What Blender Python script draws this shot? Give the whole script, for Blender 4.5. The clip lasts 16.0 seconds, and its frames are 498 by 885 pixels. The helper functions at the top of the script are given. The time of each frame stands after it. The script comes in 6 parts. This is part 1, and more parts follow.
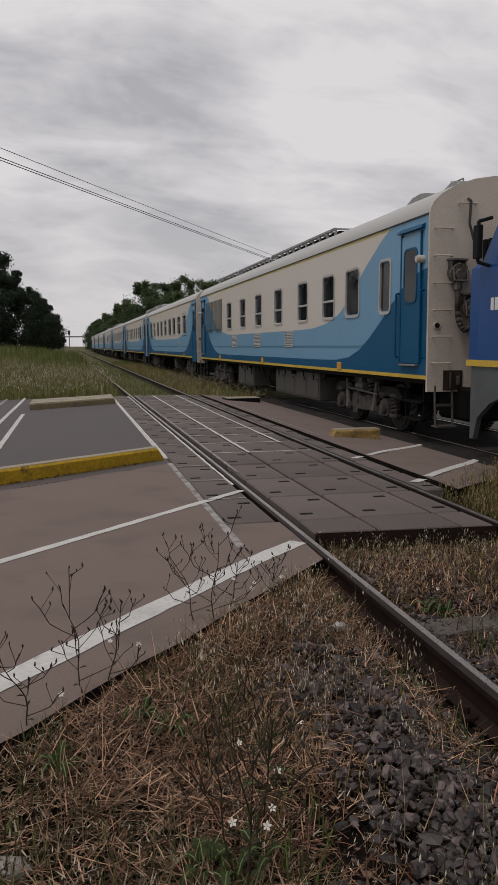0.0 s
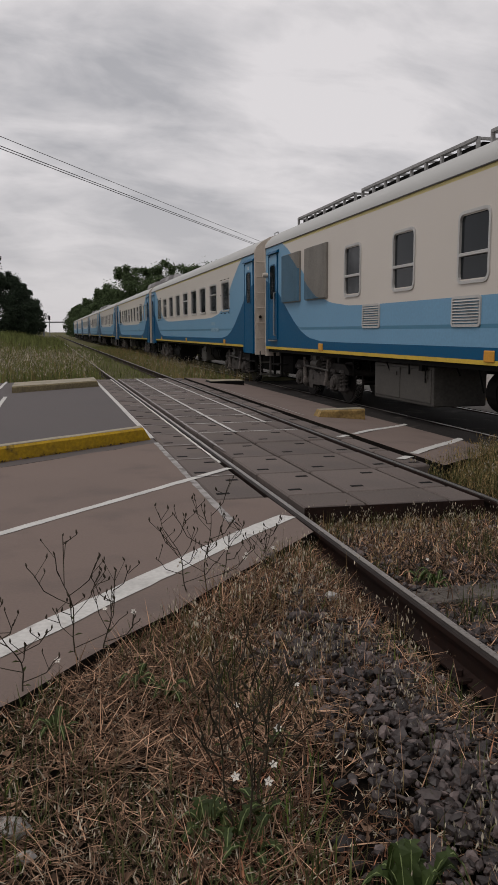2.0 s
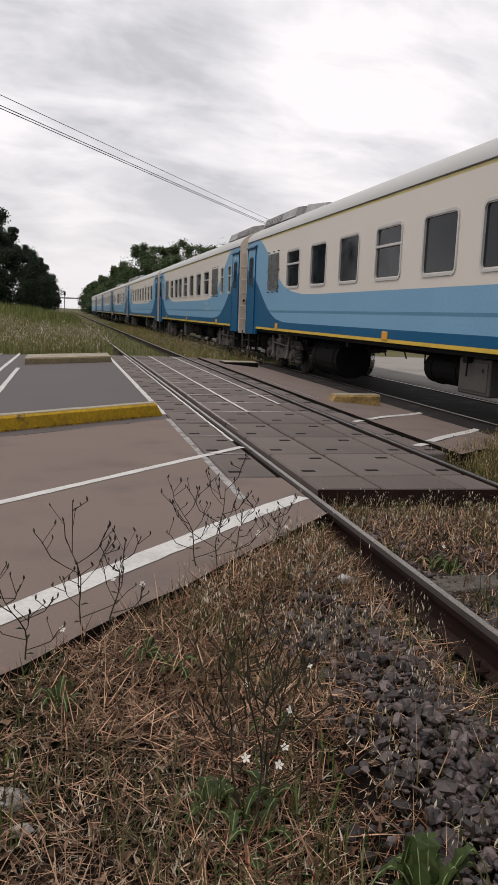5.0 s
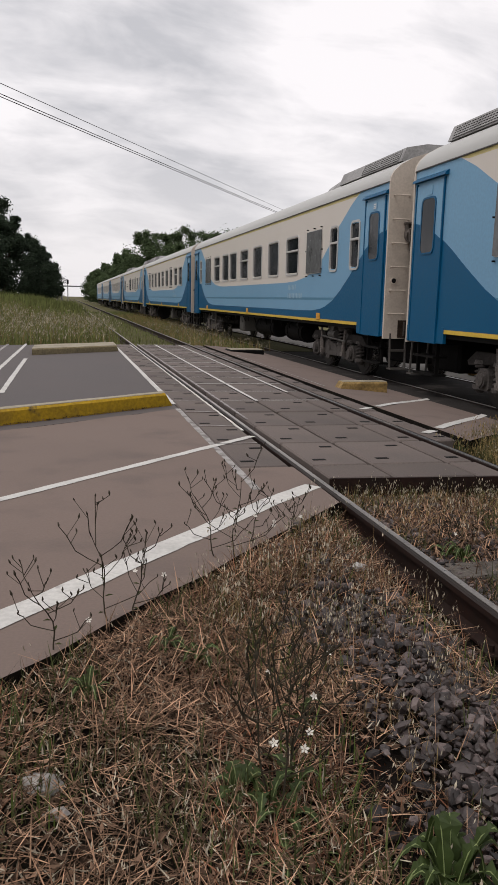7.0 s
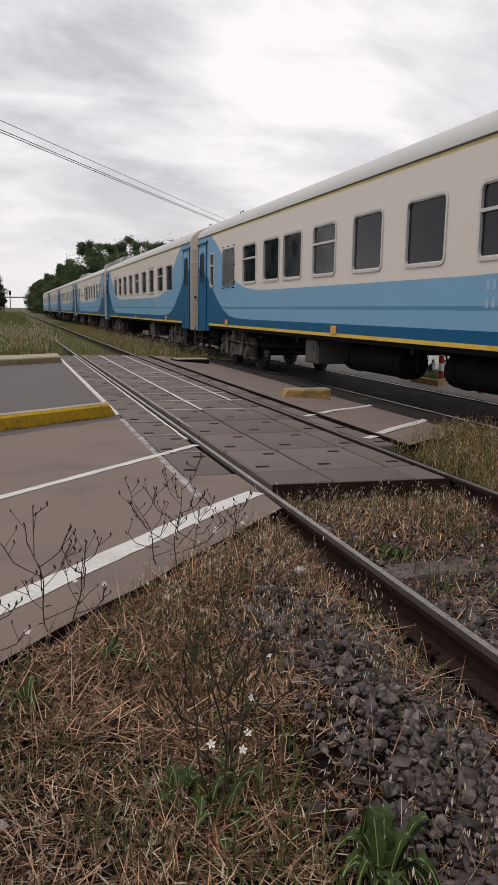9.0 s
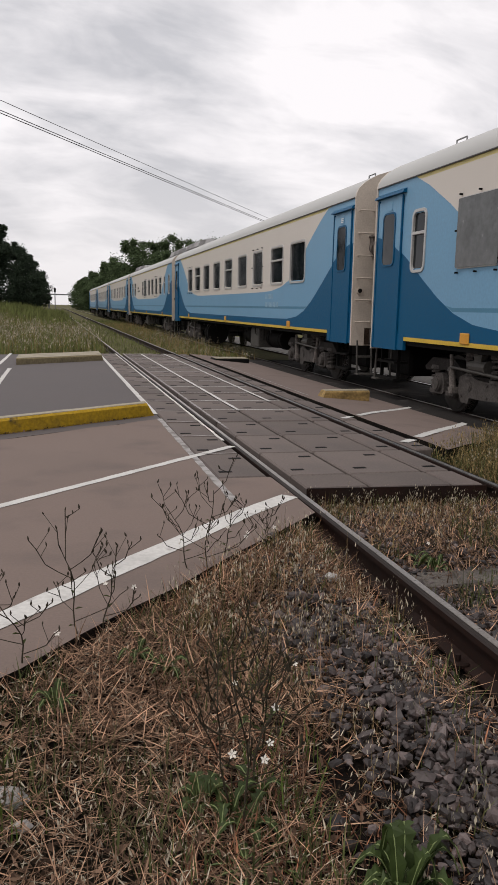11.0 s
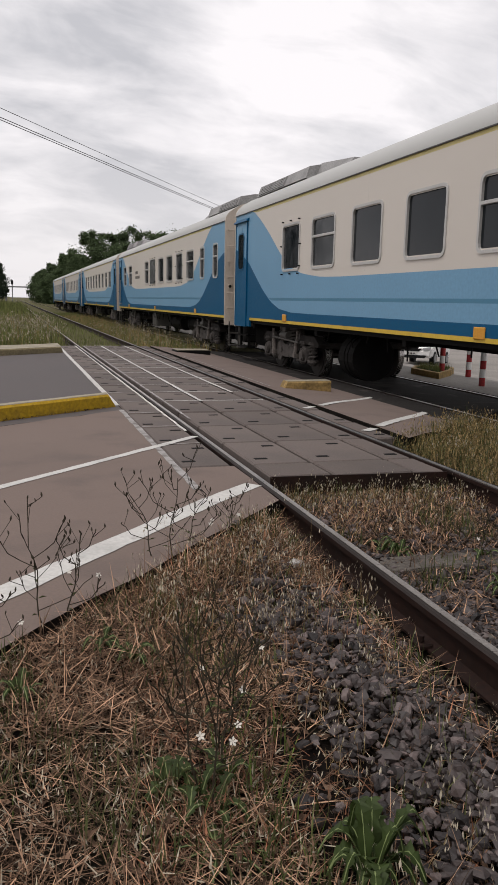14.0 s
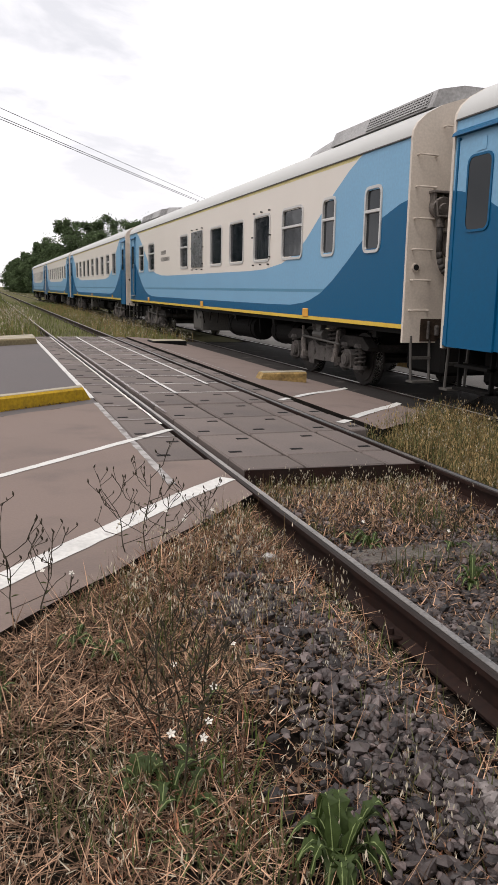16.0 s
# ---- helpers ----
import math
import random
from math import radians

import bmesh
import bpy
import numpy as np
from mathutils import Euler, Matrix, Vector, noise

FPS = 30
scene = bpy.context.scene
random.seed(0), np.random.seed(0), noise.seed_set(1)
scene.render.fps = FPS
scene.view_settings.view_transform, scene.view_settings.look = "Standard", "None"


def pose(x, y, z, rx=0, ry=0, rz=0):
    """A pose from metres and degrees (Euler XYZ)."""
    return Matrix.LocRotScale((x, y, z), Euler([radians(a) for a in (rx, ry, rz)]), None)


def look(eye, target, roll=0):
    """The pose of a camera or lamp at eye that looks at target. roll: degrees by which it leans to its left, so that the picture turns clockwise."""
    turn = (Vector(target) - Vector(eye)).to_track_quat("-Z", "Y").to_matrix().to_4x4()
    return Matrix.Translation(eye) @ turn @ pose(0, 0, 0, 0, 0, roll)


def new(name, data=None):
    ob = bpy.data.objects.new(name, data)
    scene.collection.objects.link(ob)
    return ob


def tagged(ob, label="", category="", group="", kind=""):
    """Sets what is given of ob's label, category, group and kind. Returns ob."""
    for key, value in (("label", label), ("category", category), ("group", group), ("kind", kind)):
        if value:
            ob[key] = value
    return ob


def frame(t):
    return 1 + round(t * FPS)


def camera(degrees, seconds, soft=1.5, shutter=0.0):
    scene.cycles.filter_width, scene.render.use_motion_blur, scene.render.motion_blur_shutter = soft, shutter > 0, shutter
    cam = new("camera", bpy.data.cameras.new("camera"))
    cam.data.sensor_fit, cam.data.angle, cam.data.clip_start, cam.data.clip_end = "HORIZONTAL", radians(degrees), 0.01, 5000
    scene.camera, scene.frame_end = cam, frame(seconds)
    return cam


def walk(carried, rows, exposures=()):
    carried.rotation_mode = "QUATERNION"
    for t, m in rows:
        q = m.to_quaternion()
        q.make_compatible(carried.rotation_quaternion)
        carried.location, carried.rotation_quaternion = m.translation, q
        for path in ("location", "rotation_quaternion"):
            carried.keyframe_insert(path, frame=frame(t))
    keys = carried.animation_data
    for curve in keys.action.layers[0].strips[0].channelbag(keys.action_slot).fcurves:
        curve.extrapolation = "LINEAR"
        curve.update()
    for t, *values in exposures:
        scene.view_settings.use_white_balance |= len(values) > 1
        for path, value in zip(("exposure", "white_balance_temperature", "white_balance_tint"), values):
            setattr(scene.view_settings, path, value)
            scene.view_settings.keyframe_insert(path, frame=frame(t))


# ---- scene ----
cam = camera(36.0, 16.0, soft=0.8)
PATH = [
    (0, (-1.753, -5.744, 1.487), (-1.303, -3.812, 1.236), -0.2),
    (0.5, (-1.764, -5.727, 1.473), (-1.309, -3.797, 1.213), 0.6),
    (1, (-1.782, -5.736, 1.473), (-1.343, -3.804, 1.207), 0.7),
    (1.5, (-1.801, -5.743, 1.465), (-1.384, -3.805, 1.202), 0.4),
    (2, (-1.806, -5.731, 1.4), (-1.312, -3.815, 1.112), -0.3),
    (2.5, (-1.703, -5.618, 1.277), (-0.979, -3.781, 0.956), -0.5),
    (3, (-1.676, -5.622, 1.241), (-0.698, -3.912, 0.897), 0.3),
    (3.5, (-1.686, -5.628, 1.23), (-0.616, -3.968, 0.915), 1.2),
    (4, (-1.755, -5.639, 1.315), (-0.912, -3.854, 0.995), 1.1),
    (4.5, (-1.804, -5.649, 1.335), (-1.191, -3.771, 1.019), 1.3),
    (5, (-1.82, -5.605, 1.325), (-1.35, -3.689, 0.997), 2.2),
    (7.5, (-1.895, -5.684, 1.371), (-1.43, -3.774, 1.004), 1.2),
    (8, (-1.888, -5.708, 1.349), (-1.296, -3.828, 1.007), 0.9),
    (10.5, (-1.81, -5.711, 1.4), (-1.282, -3.812, 1.061), 1.3),
    (11, (-1.812, -5.715, 1.402), (-1.326, -3.806, 1.058), 1.3),
    (11.5, (-1.815, -5.704, 1.401), (-1.34, -3.792, 1.057), 1.6),
    (12, (-1.818, -5.712, 1.402), (-1.35, -3.798, 1.058), 1.7),
    (12.5, (-1.828, -5.71, 1.39), (-1.36, -3.797, 1.045), 2.2),
    (13, (-1.826, -5.701, 1.393), (-1.36, -3.789, 1.04), 2.1),
    (13.5, (-1.829, -5.702, 1.39), (-1.337, -3.796, 1.035), 2.0),
    (14, (-1.822, -5.715, 1.37), (-1.241, -3.836, 1.01), 1.3),
    (14.5, (-1.797, -5.723, 1.362), (-1.071, -3.9, 0.976), 1.0),
    (15, (-1.741, -5.667, 1.334), (-0.969, -3.866, 0.938), 1.0),
    (15.5, (-1.793, -5.728, 1.399), (-1.054, -3.914, 0.997), 1.6),
    (16, (-1.801, -5.746, 1.413), (-1.166, -3.889, 1.026), 1.2),
]
EXPOSURES = [(t, e, 6500, 15) for t, e in ((0.0, -0.42), (1.5, -0.41), (2.0, -0.42), (2.5, -0.48), (2.7, -0.12), (3.0, 0.5), (3.5, 0.65), (4.0, 0.55), (4.5, 0.1), (5.0, 0.08), (8.0, 0.05), (12.5, 0.07), (14.0, 0.07), (14.5, 0.08), (15.0, 0.6), (15.5, 0.55), (16.0, 0.6))]
walk(cam, [(t, look(eye, target, roll)) for t, eye, target, roll in PATH], EXPOSURES)

# ---- the train's run: place of the first coach's front end along the line ----
RUN = [(0, 5.48), (0.5, 2.11), (1, -1.23), (1.5, -4.55), (2, -7.86), (2.5, -11.17), (3, -14.46), (3.5, -17.78), (4, -21.08), (4.5, -24.18), (5, -27.48),
       (7.5, -42.50), (8, -45.64), (10.5, -59.22), (11, -62.11), (11.5, -65.00), (12, -67.91), (12.5, -70.86), (13, -73.82), (13.5, -76.79), (14, -79.77),
       (14.5, -82.84), (15, -85.68), (15.5, -88.36), (16, -91.12)]
PITCH, BODY, HALF = 23.78, 22.83, 1.5
TRACK_X, TRACK_Z = 5.45, -0.18


def run_y(t):
    return float(np.interp(t, [a for a, b in RUN], [b for a, b in RUN]))


# ---- sky and light ----
world = bpy.data.worlds.new("world")
scene.world = world
world.use_nodes = True
wn, wl = world.node_tree.nodes, world.node_tree.links
background = wn["Background"]
SUN_EL, SUN_AZ = 62.0, 241.0
sky = wn.new("ShaderNodeTexSky")
sky.sky_type, sky.sun_disc = "NISHITA", False
sky.sun_elevation, sky.sun_rotation = radians(SUN_EL), radians(SUN_AZ)
sky.air_density, sky.dust_density = 1.0, 3.0
coord = wn.new("ShaderNodeTexCoord")
split = wn.new("ShaderNodeSeparateXYZ")
wl.new(coord.outputs["Generated"], split.inputs[0])


def wmath(op, a, b=None, c=None):
    n = wn.new("ShaderNodeMath")
    n.operation = op
    for i, v in enumerate((a, b, c)):
        if v is None:
            continue
        if isinstance(v, (int, float)):
            n.inputs[i].default_value = v
        else:
            wl.new(v, n.inputs[i])
    return n.outputs[0]


high = wmath("ADD", wmath("MAXIMUM", split.outputs[2], 0.0), 0.42)
flat = wn.new("ShaderNodeCombineXYZ")
wl.new(wmath("DIVIDE", split.outputs[0], high), flat.inputs[0])
wl.new(wmath("DIVIDE", split.outputs[1], high), flat.inputs[1])
clouds = wn.new("ShaderNodeTexNoise")
clouds.inputs["Scale"].default_value, clouds.inputs["Detail"].default_value = 1.55, 6.0
clouds.inputs["Roughness"].default_value, clouds.inputs["Distortion"].default_value = 0.50, 0.25
shift = wn.new("ShaderNodeVectorMath")
shift.operation = "MULTIPLY_ADD"
shift.inputs[1].default_value, shift.inputs[2].default_value = (0.9, 1.15, 1.0), (1.3, 5.7, 0.0)
wl.new(flat.outputs[0], shift.inputs[0])
wl.new(shift.outputs[0], clouds.inputs["Vector"])
ramp = wn.new("ShaderNodeValToRGB")
ramp.color_ramp.elements[0].position, ramp.color_ramp.elements[0].color = 0.46, (1.09, 1.08, 1.065, 1)
ramp.color_ramp.elements[1].position, ramp.color_ramp.elements[1].color = 0.585, (0.63, 0.645, 0.66, 1)
streaks = wn.new("ShaderNodeTexNoise")
streaks.inputs["Scale"].default_value, streaks.inputs["Detail"].default_value = 5.2, 8.0
streaks.inputs["Roughness"].default_value, streaks.inputs["Distortion"].default_value = 0.55, 0.4
drift = wn.new("ShaderNodeVectorMath")
drift.operation = "MULTIPLY_ADD"
drift.inputs[1].default_value, drift.inputs[2].default_value = (0.75, 1.5, 1.0), (4.1, 2.3, 0.0)
wl.new(flat.outputs[0], drift.inputs[0])
wl.new(drift.outputs[0], streaks.inputs["Vector"])
wl.new(wmath("ADD", wmath("MULTIPLY", clouds.outputs[0], 0.72), wmath("MULTIPLY", streaks.outputs[0], 0.28)), ramp.inputs[0])
cover = wn.new("ShaderNodeMix")
cover.data_type = "RGBA"
cover.inputs["Factor"].default_value = 0.94
skystrength = wn.new("ShaderNodeVectorMath")
skystrength.operation = "SCALE"
skystrength.inputs["Scale"].default_value = 0.1
wl.new(sky.outputs[0], skystrength.inputs[0])
wl.new(skystrength.outputs[0], cover.inputs["A"])
haze = wn.new("ShaderNodeMix")
haze.data_type = "RGBA"
haze.inputs["B"].default_value = (0.88, 0.875, 0.865, 1)
wl.new(wmath("SUBTRACT", 0.72, wmath("MULTIPLY", wmath("MAXIMUM", split.outputs[2], 0.0), 3.2)), haze.inputs["Factor"])
haze.clamp_factor = True
wl.new(ramp.outputs[0], haze.inputs["A"])
wl.new(haze.outputs["Result"], cover.inputs["B"])
wl.new(cover.outputs["Result"], background.inputs["Color"])
background.inputs["Strength"].default_value = 0.90

sun = new("sun", bpy.data.lights.new("sun", "SUN"))
sun.data.energy, sun.data.angle, sun.data.color = 1.4, radians(16), (1.0, 0.96, 0.9)
sun.matrix_world = look((-9, -5, 20), (0, 0, 0))


# ---- materials ----
def mat(name, color, rough=0.6, metal=0.0, dirt=0.15, coarse=1.5, fine=40.0, bump=0.0, tint=None, per_piece=0.0, island=False, spec=0.3, patch=None, through_leaf=0.0):
    """A surface with large stains and fine grain. tint: the stain's colour. per_piece: how much pieces differ. patch: (colour, scale, low, high)."""
    m = bpy.data.materials.new(name)
    m.use_nodes = True
    n, l = m.node_tree.nodes, m.node_tree.links
    b = n["Principled BSDF"]
    b.inputs["Roughness"].default_value, b.inputs["Metallic"].default_value = rough, metal
    b.inputs["Specular IOR Level"].default_value = spec
    tc = n.new("ShaderNodeTexCoord")
    big, small = n.new("ShaderNodeTexNoise"), n.new("ShaderNodeTexNoise")
    big.inputs["Scale"].default_value, small.inputs["Scale"].default_value = coarse, fine
    big.inputs["Detail"].default_value, small.inputs["Detail"].default_value = 6.0, 3.0
    l.new(tc.outputs["Object"], big.inputs["Vector"])
    l.new(tc.outputs["Object"], small.inputs["Vector"])

    def mixed(kind, fac, a, c):
        x = n.new("ShaderNodeMix")
        x.data_type, x.blend_type = "RGBA", kind
        for key, v in (("Factor", fac), ("A", a), ("B", c)):
            if isinstance(v, (int, float)):
                x.inputs[key].default_value = v
            elif isinstance(v, tuple):
                x.inputs[key].default_value = (*v, 1)
            else:
                l.new(v, x.inputs[key])
        return x.outputs["Result"]

    def spread(src, lo, hi, a, c):
        r = n.new("ShaderNodeMapRange")
        for i, v in enumerate((lo, hi, a, c)):
            r.inputs[i + 1].default_value = v
        l.new(src, r.inputs[0])
        return r.outputs[0]

    stain = tint or tuple(0.45 * v for v in color)
    out = mixed("MIX", spread(big.outputs[0], 0.45, 0.75, 0.0, min(1.0, dirt * 3)), color, stain)
    if patch:
        pc, ps, lo, hi = patch
        pn = n.new("ShaderNodeTexNoise")
        pn.inputs["Scale"].default_value, pn.inputs["Detail"].default_value = ps, 8.0
        l.new(tc.outputs["Object"], pn.inputs["Vector"])
        out = mixed("MIX", spread(pn.outputs[0], lo, hi, 0.0, 1.0), out, pc)
    grain = n.new("ShaderNodeValToRGB")
    lo = 1.0 - min(0.8, dirt * 1.6)
    grain.color_ramp.elements[0].position, grain.color_ramp.elements[0].color = 0.3, (lo, lo, lo, 1)
    grain.color_ramp.elements[1].position, grain.color_ramp.elements[1].color = 0.7, (1, 1, 1, 1)
    l.new(small.outputs[0], grain.inputs[0])
    out = mixed("MULTIPLY", 1.0, out, grain.outputs[0])
    if per_piece:
        if island:
            rnd = n.new("ShaderNodeNewGeometry").outputs["Random Per Island"]
        else:
            rnd = n.new("ShaderNodeObjectInfo").outputs["Random"]
        g = n.new("ShaderNodeValToRGB")
        g.color_ramp.elements[0].color = (1 - per_piece,) * 3 + (1,)
        g.color_ramp.elements[1].color = (1 + per_piece,) * 3 + (1,)
        if per_piece > 0.8:
            g.color_ramp.elements.new(0.72).color = (0.9, 0.9, 0.9, 1)
            g.color_ramp.elements[2].color = (2.3, 2.3, 2.3, 1)
        l.new(rnd, g.inputs[0])
        out = mixed("MULTIPLY", 1.0, out, g.outputs[0])
    l.new(out, b.inputs["Base Color"])
    l.new(spread(small.outputs[0], 0.2, 0.8, max(0.03, rough - 0.1), min(1.0, rough + 0.1)), b.inputs["Roughness"])
    if through_leaf:
        thin, both = n.new("ShaderNodeBsdfTranslucent"), n.new("ShaderNodeMixShader")
        both.inputs[0].default_value = through_leaf
        l.new(out, thin.inputs["Color"])
        l.new(b.outputs[0], both.inputs[1])
        l.new(thin.outputs[0], both.inputs[2])
        l.new(both.outputs[0], n["Material Output"].inputs["Surface"])
    if bump:
        k = n.new("ShaderNodeBump")
        k.inputs["Strength"].default_value, k.inputs["Distance"].default_value = 0.6, bump
        l.new(small.outputs[0], k.inputs["Height"])
        l.new(k.outputs[0], b.inputs["Normal"])
    return m


M = {}
M["cream"] = mat("cream_paint", (0.575, 0.53, 0.475), 0.45, spec=0.3, dirt=0.03, coarse=0.7, fine=60, tint=(0.40, 0.37, 0.32))
M["roof"] = mat("roof_paint", (0.40, 0.40, 0.385), 0.55, dirt=0.045, coarse=0.6, fine=50, tint=(0.32, 0.32, 0.31))
M["light_blue"] = mat("light_blue_paint", (0.15, 0.315, 0.465), 0.42, spec=0.25, dirt=0.08, coarse=0.8, fine=20, tint=(0.12, 0.25, 0.38))
M["dark_blue"] = mat("dark_blue_paint", (0.002, 0.078, 0.172), 0.42, spec=0.12, dirt=0.08, coarse=0.8, fine=20, tint=(0.004, 0.07, 0.155))
M["stripe_blue"] = mat("stripe_blue_paint", (0.06, 0.19, 0.29), 0.4, dirt=0.06)
M["yellow"] = mat("yellow_paint", (0.62, 0.42, 0.05), 0.45, dirt=0.12, coarse=3)
M["eave_yellow"] = mat("faded_eave_yellow", (0.60, 0.50, 0.20), 0.5, dirt=0.12, coarse=3)
M["orange"] = mat("orange_plate", (0.60, 0.28, 0.03), 0.45, dirt=0.1)
M["end_grey"] = mat("end_wall_paint", (0.53, 0.465, 0.395), 0.55, dirt=0.10, coarse=1.6, fine=30, tint=(0.28, 0.25, 0.22))
M["frame_grey"] = mat("window_frame_aluminium", (0.50, 0.49, 0.47), 0.4, 0.3, dirt=0.1)
M["pane"] = mat("tinted_glass", (0.006, 0.009, 0.012), 0.10, dirt=0.1, coarse=2, fine=5, spec=0.2)
M["sheet"] = mat("polycarbonate_sheet", (0.115, 0.12, 0.12), 0.2, dirt=0.2, coarse=2.5, fine=12)
# Grime and the shade beneath the coaches share this near-black colour.
M["under"] = mat("grimy_shade_black", (0.008, 0.0075, 0.007), 0.75, dirt=0.25, coarse=3, fine=30, bump=0.004, spec=0.08)
M["bogie"] = mat("dusty_bogie_steel", (0.105, 0.095, 0.088), 0.7, 0.1, dirt=0.3, coarse=4, fine=35, tint=(0.06, 0.053, 0.049), bump=0.004, spec=0.08)
M["boxgrey"] = mat("equipment_box_paint", (0.075, 0.07, 0.062), 0.6, dirt=0.25, coarse=2, fine=25, tint=(0.06, 0.055, 0.05))
M["bogie_dark"] = mat("grimy_bogie_frame", (0.032, 0.029, 0.027), 0.75, dirt=0.3, coarse=4, fine=35, tint=(0.06, 0.053, 0.049), bump=0.004, spec=0.08)
M["fitting"] = mat("dusty_cast_fitting", (0.17, 0.15, 0.135), 0.65, dirt=0.3, coarse=9, fine=40, tint=(0.06, 0.052, 0.046), bump=0.003, spec=0.15)
M["hose"] = mat("perished_hose_rubber", (0.085, 0.078, 0.072), 0.7, dirt=0.3, coarse=8, fine=40, spec=0.15)
M["opening_shade"] = mat("opening_shade_brown", (0.055, 0.038, 0.028), 0.8, dirt=0.3, coarse=5, fine=30, spec=0.1)
M["wheel"] = mat("wheel_steel", (0.05, 0.044, 0.04), 0.45, 0.6, dirt=0.3, coarse=5, fine=30)
M["tread"] = mat("polished_tread", (0.42, 0.40, 0.38), 0.25, 0.9, dirt=0.1)
M["grille"] = mat("corrugated_cover", (0.24, 0.225, 0.20), 0.5, 0.1, dirt=0.15)
M["grille_blue"] = mat("corrugated_cover_blue", (0.075, 0.16, 0.23), 0.5, 0.1, dirt=0.15)
M["hvac"] = mat("roof_unit_grey", (0.33, 0.325, 0.32), 0.6, dirt=0.2, coarse=2, fine=25)
M["rubber"] = mat("black_rubber", (0.016, 0.016, 0.016), 0.6, dirt=0.2, spec=0.08)
M["white"] = mat("white_plastic", (0.72, 0.71, 0.68), 0.45, dirt=0.1)
M["loco_blue"] = mat("locomotive_blue", (0.004, 0.062, 0.23), 0.35, dirt=0.1, coarse=1.0, fine=20)
M["loco_grey"] = mat("locomotive_grey", (0.10, 0.11, 0.115), 0.5, dirt=0.2)
M["asphalt"] = mat("road_concrete", (0.172, 0.130, 0.111), 0.85, spec=0.25, dirt=0.10, coarse=0.55, fine=60, tint=(0.115, 0.09, 0.078), bump=0.003, patch=((0.125, 0.098, 0.086), 1.7, 0.52, 0.75))
M["asphalt_dark"] = mat("dark_asphalt", (0.095, 0.082, 0.08), 0.8, spec=0.3, dirt=0.10, coarse=0.7, fine=60, bump=0.003, tint=(0.075, 0.072, 0.072))
# The shade under and beside the train, put into the paving's colour.
M["track_shade"] = mat("shade_dark_paving", (0.026, 0.023, 0.021), 0.85, dirt=0.2, coarse=1.5, fine=40, bump=0.004, spec=0.12, patch=((0.075, 0.066, 0.06), 2.5, 0.58, 0.72))
M["panel"] = mat("crossing_panel_concrete", (0.138, 0.112, 0.10), 0.8, spec=0.25, dirt=0.18, coarse=1.3, fine=50, tint=(0.085, 0.075, 0.07), bump=0.004, per_piece=0.14)
M["paint"] = mat("worn_road_paint", (0.55, 0.54, 0.51), 0.7, dirt=0.12, coarse=4, fine=40, patch=((0.30, 0.28, 0.265), 9.0, 0.62, 0.76))
M["faint_paint"] = mat("faded_road_paint", (0.36, 0.345, 0.33), 0.75, dirt=0.15, coarse=5, fine=40, patch=((0.16, 0.145, 0.135), 7.0, 0.45, 0.62))
M["kerb_yellow"] = mat("kerb_yellow_paint", (0.50, 0.31, 0.015), 0.75, dirt=0.25, coarse=4, fine=25, tint=(0.22, 0.14, 0.03), bump=0.006, patch=((0.08, 0.06, 0.035), 5.0, 0.62, 0.72))
M["kerb_top"] = mat("kerb_concrete", (0.34, 0.30, 0.22), 0.8, dirt=0.2, coarse=3, fine=30, bump=0.004)
M["kerb_faded"] = mat("kerb_faded_paint", (0.27, 0.22, 0.125), 0.8, dirt=0.3, coarse=3, fine=25, tint=(0.13, 0.11, 0.08), bump=0.005)
M["kerb_dull"] = mat("kerb_dull_yellow", (0.38, 0.25, 0.09), 0.8, dirt=0.3, coarse=4, fine=25, bump=0.005)
M["rail"] = mat("rusty_rail", (0.024, 0.011, 0.008), 0.7, 0.0, spec=0.15, dirt=0.3, coarse=3, fine=40, tint=(0.016, 0.011, 0.009))
M["rail_top"] = mat("worn_rail_head", (0.028, 0.021, 0.018), 0.6, 0.0, dirt=0.25, coarse=6, fine=60, spec=0.15)
M["rail_shine"] = mat("polished_rail_band", (0.42, 0.385, 0.355), 0.33, 0.8, dirt=0.25, coarse=2, fine=60)
M["sleeper"] = mat("weathered_sleeper", (0.14, 0.125, 0.11), 0.85, dirt=0.3, coarse=6, fine=40, bump=0.008, tint=(0.06, 0.05, 0.045), spec=0.08)
# Soil set near-black: the shade between straw and stones is in its colour.
M["soil"] = mat("soil_with_gap_shade", (0.009, 0.0065, 0.005), 0.95, dirt=0.3, coarse=2.5, fine=45, tint=(0.022, 0.017, 0.013), bump=0.02, patch=((0.016, 0.014, 0.008), 1.2, 0.5, 0.7), spec=0.08)
M["stone"] = mat("ballast_stone", (0.079, 0.061, 0.057), 0.5, dirt=0.25, coarse=9, fine=70, tint=(0.07, 0.055, 0.05), per_piece=0.85, island=True, spec=0.35)
M["faded"] = mat("faded_lettering", (0.27, 0.42, 0.53), 0.5, dirt=0.15, coarse=6, fine=30)
M["pale_stone"] = mat("pale_stone", (0.52, 0.50, 0.47), 0.8, dirt=0.25, coarse=15, fine=60, bump=0.004)
M["straw"] = mat("dry_straw", (0.315, 0.198, 0.128), 0.8, dirt=0.15, coarse=3, fine=20, per_piece=0.88, island=True, tint=(0.20, 0.10, 0.055), spec=0.08)
M["straw_red"] = mat("reddish_dead_grass", (0.235, 0.108, 0.062), 0.8, dirt=0.15, per_piece=0.85, island=True, spec=0.08)
M["grass"] = mat("green_grass", (0.075, 0.088, 0.032), 0.75, dirt=0.2, coarse=1.5, fine=10, per_piece=0.45, island=True, tint=(0.11, 0.10, 0.045), spec=0.08)
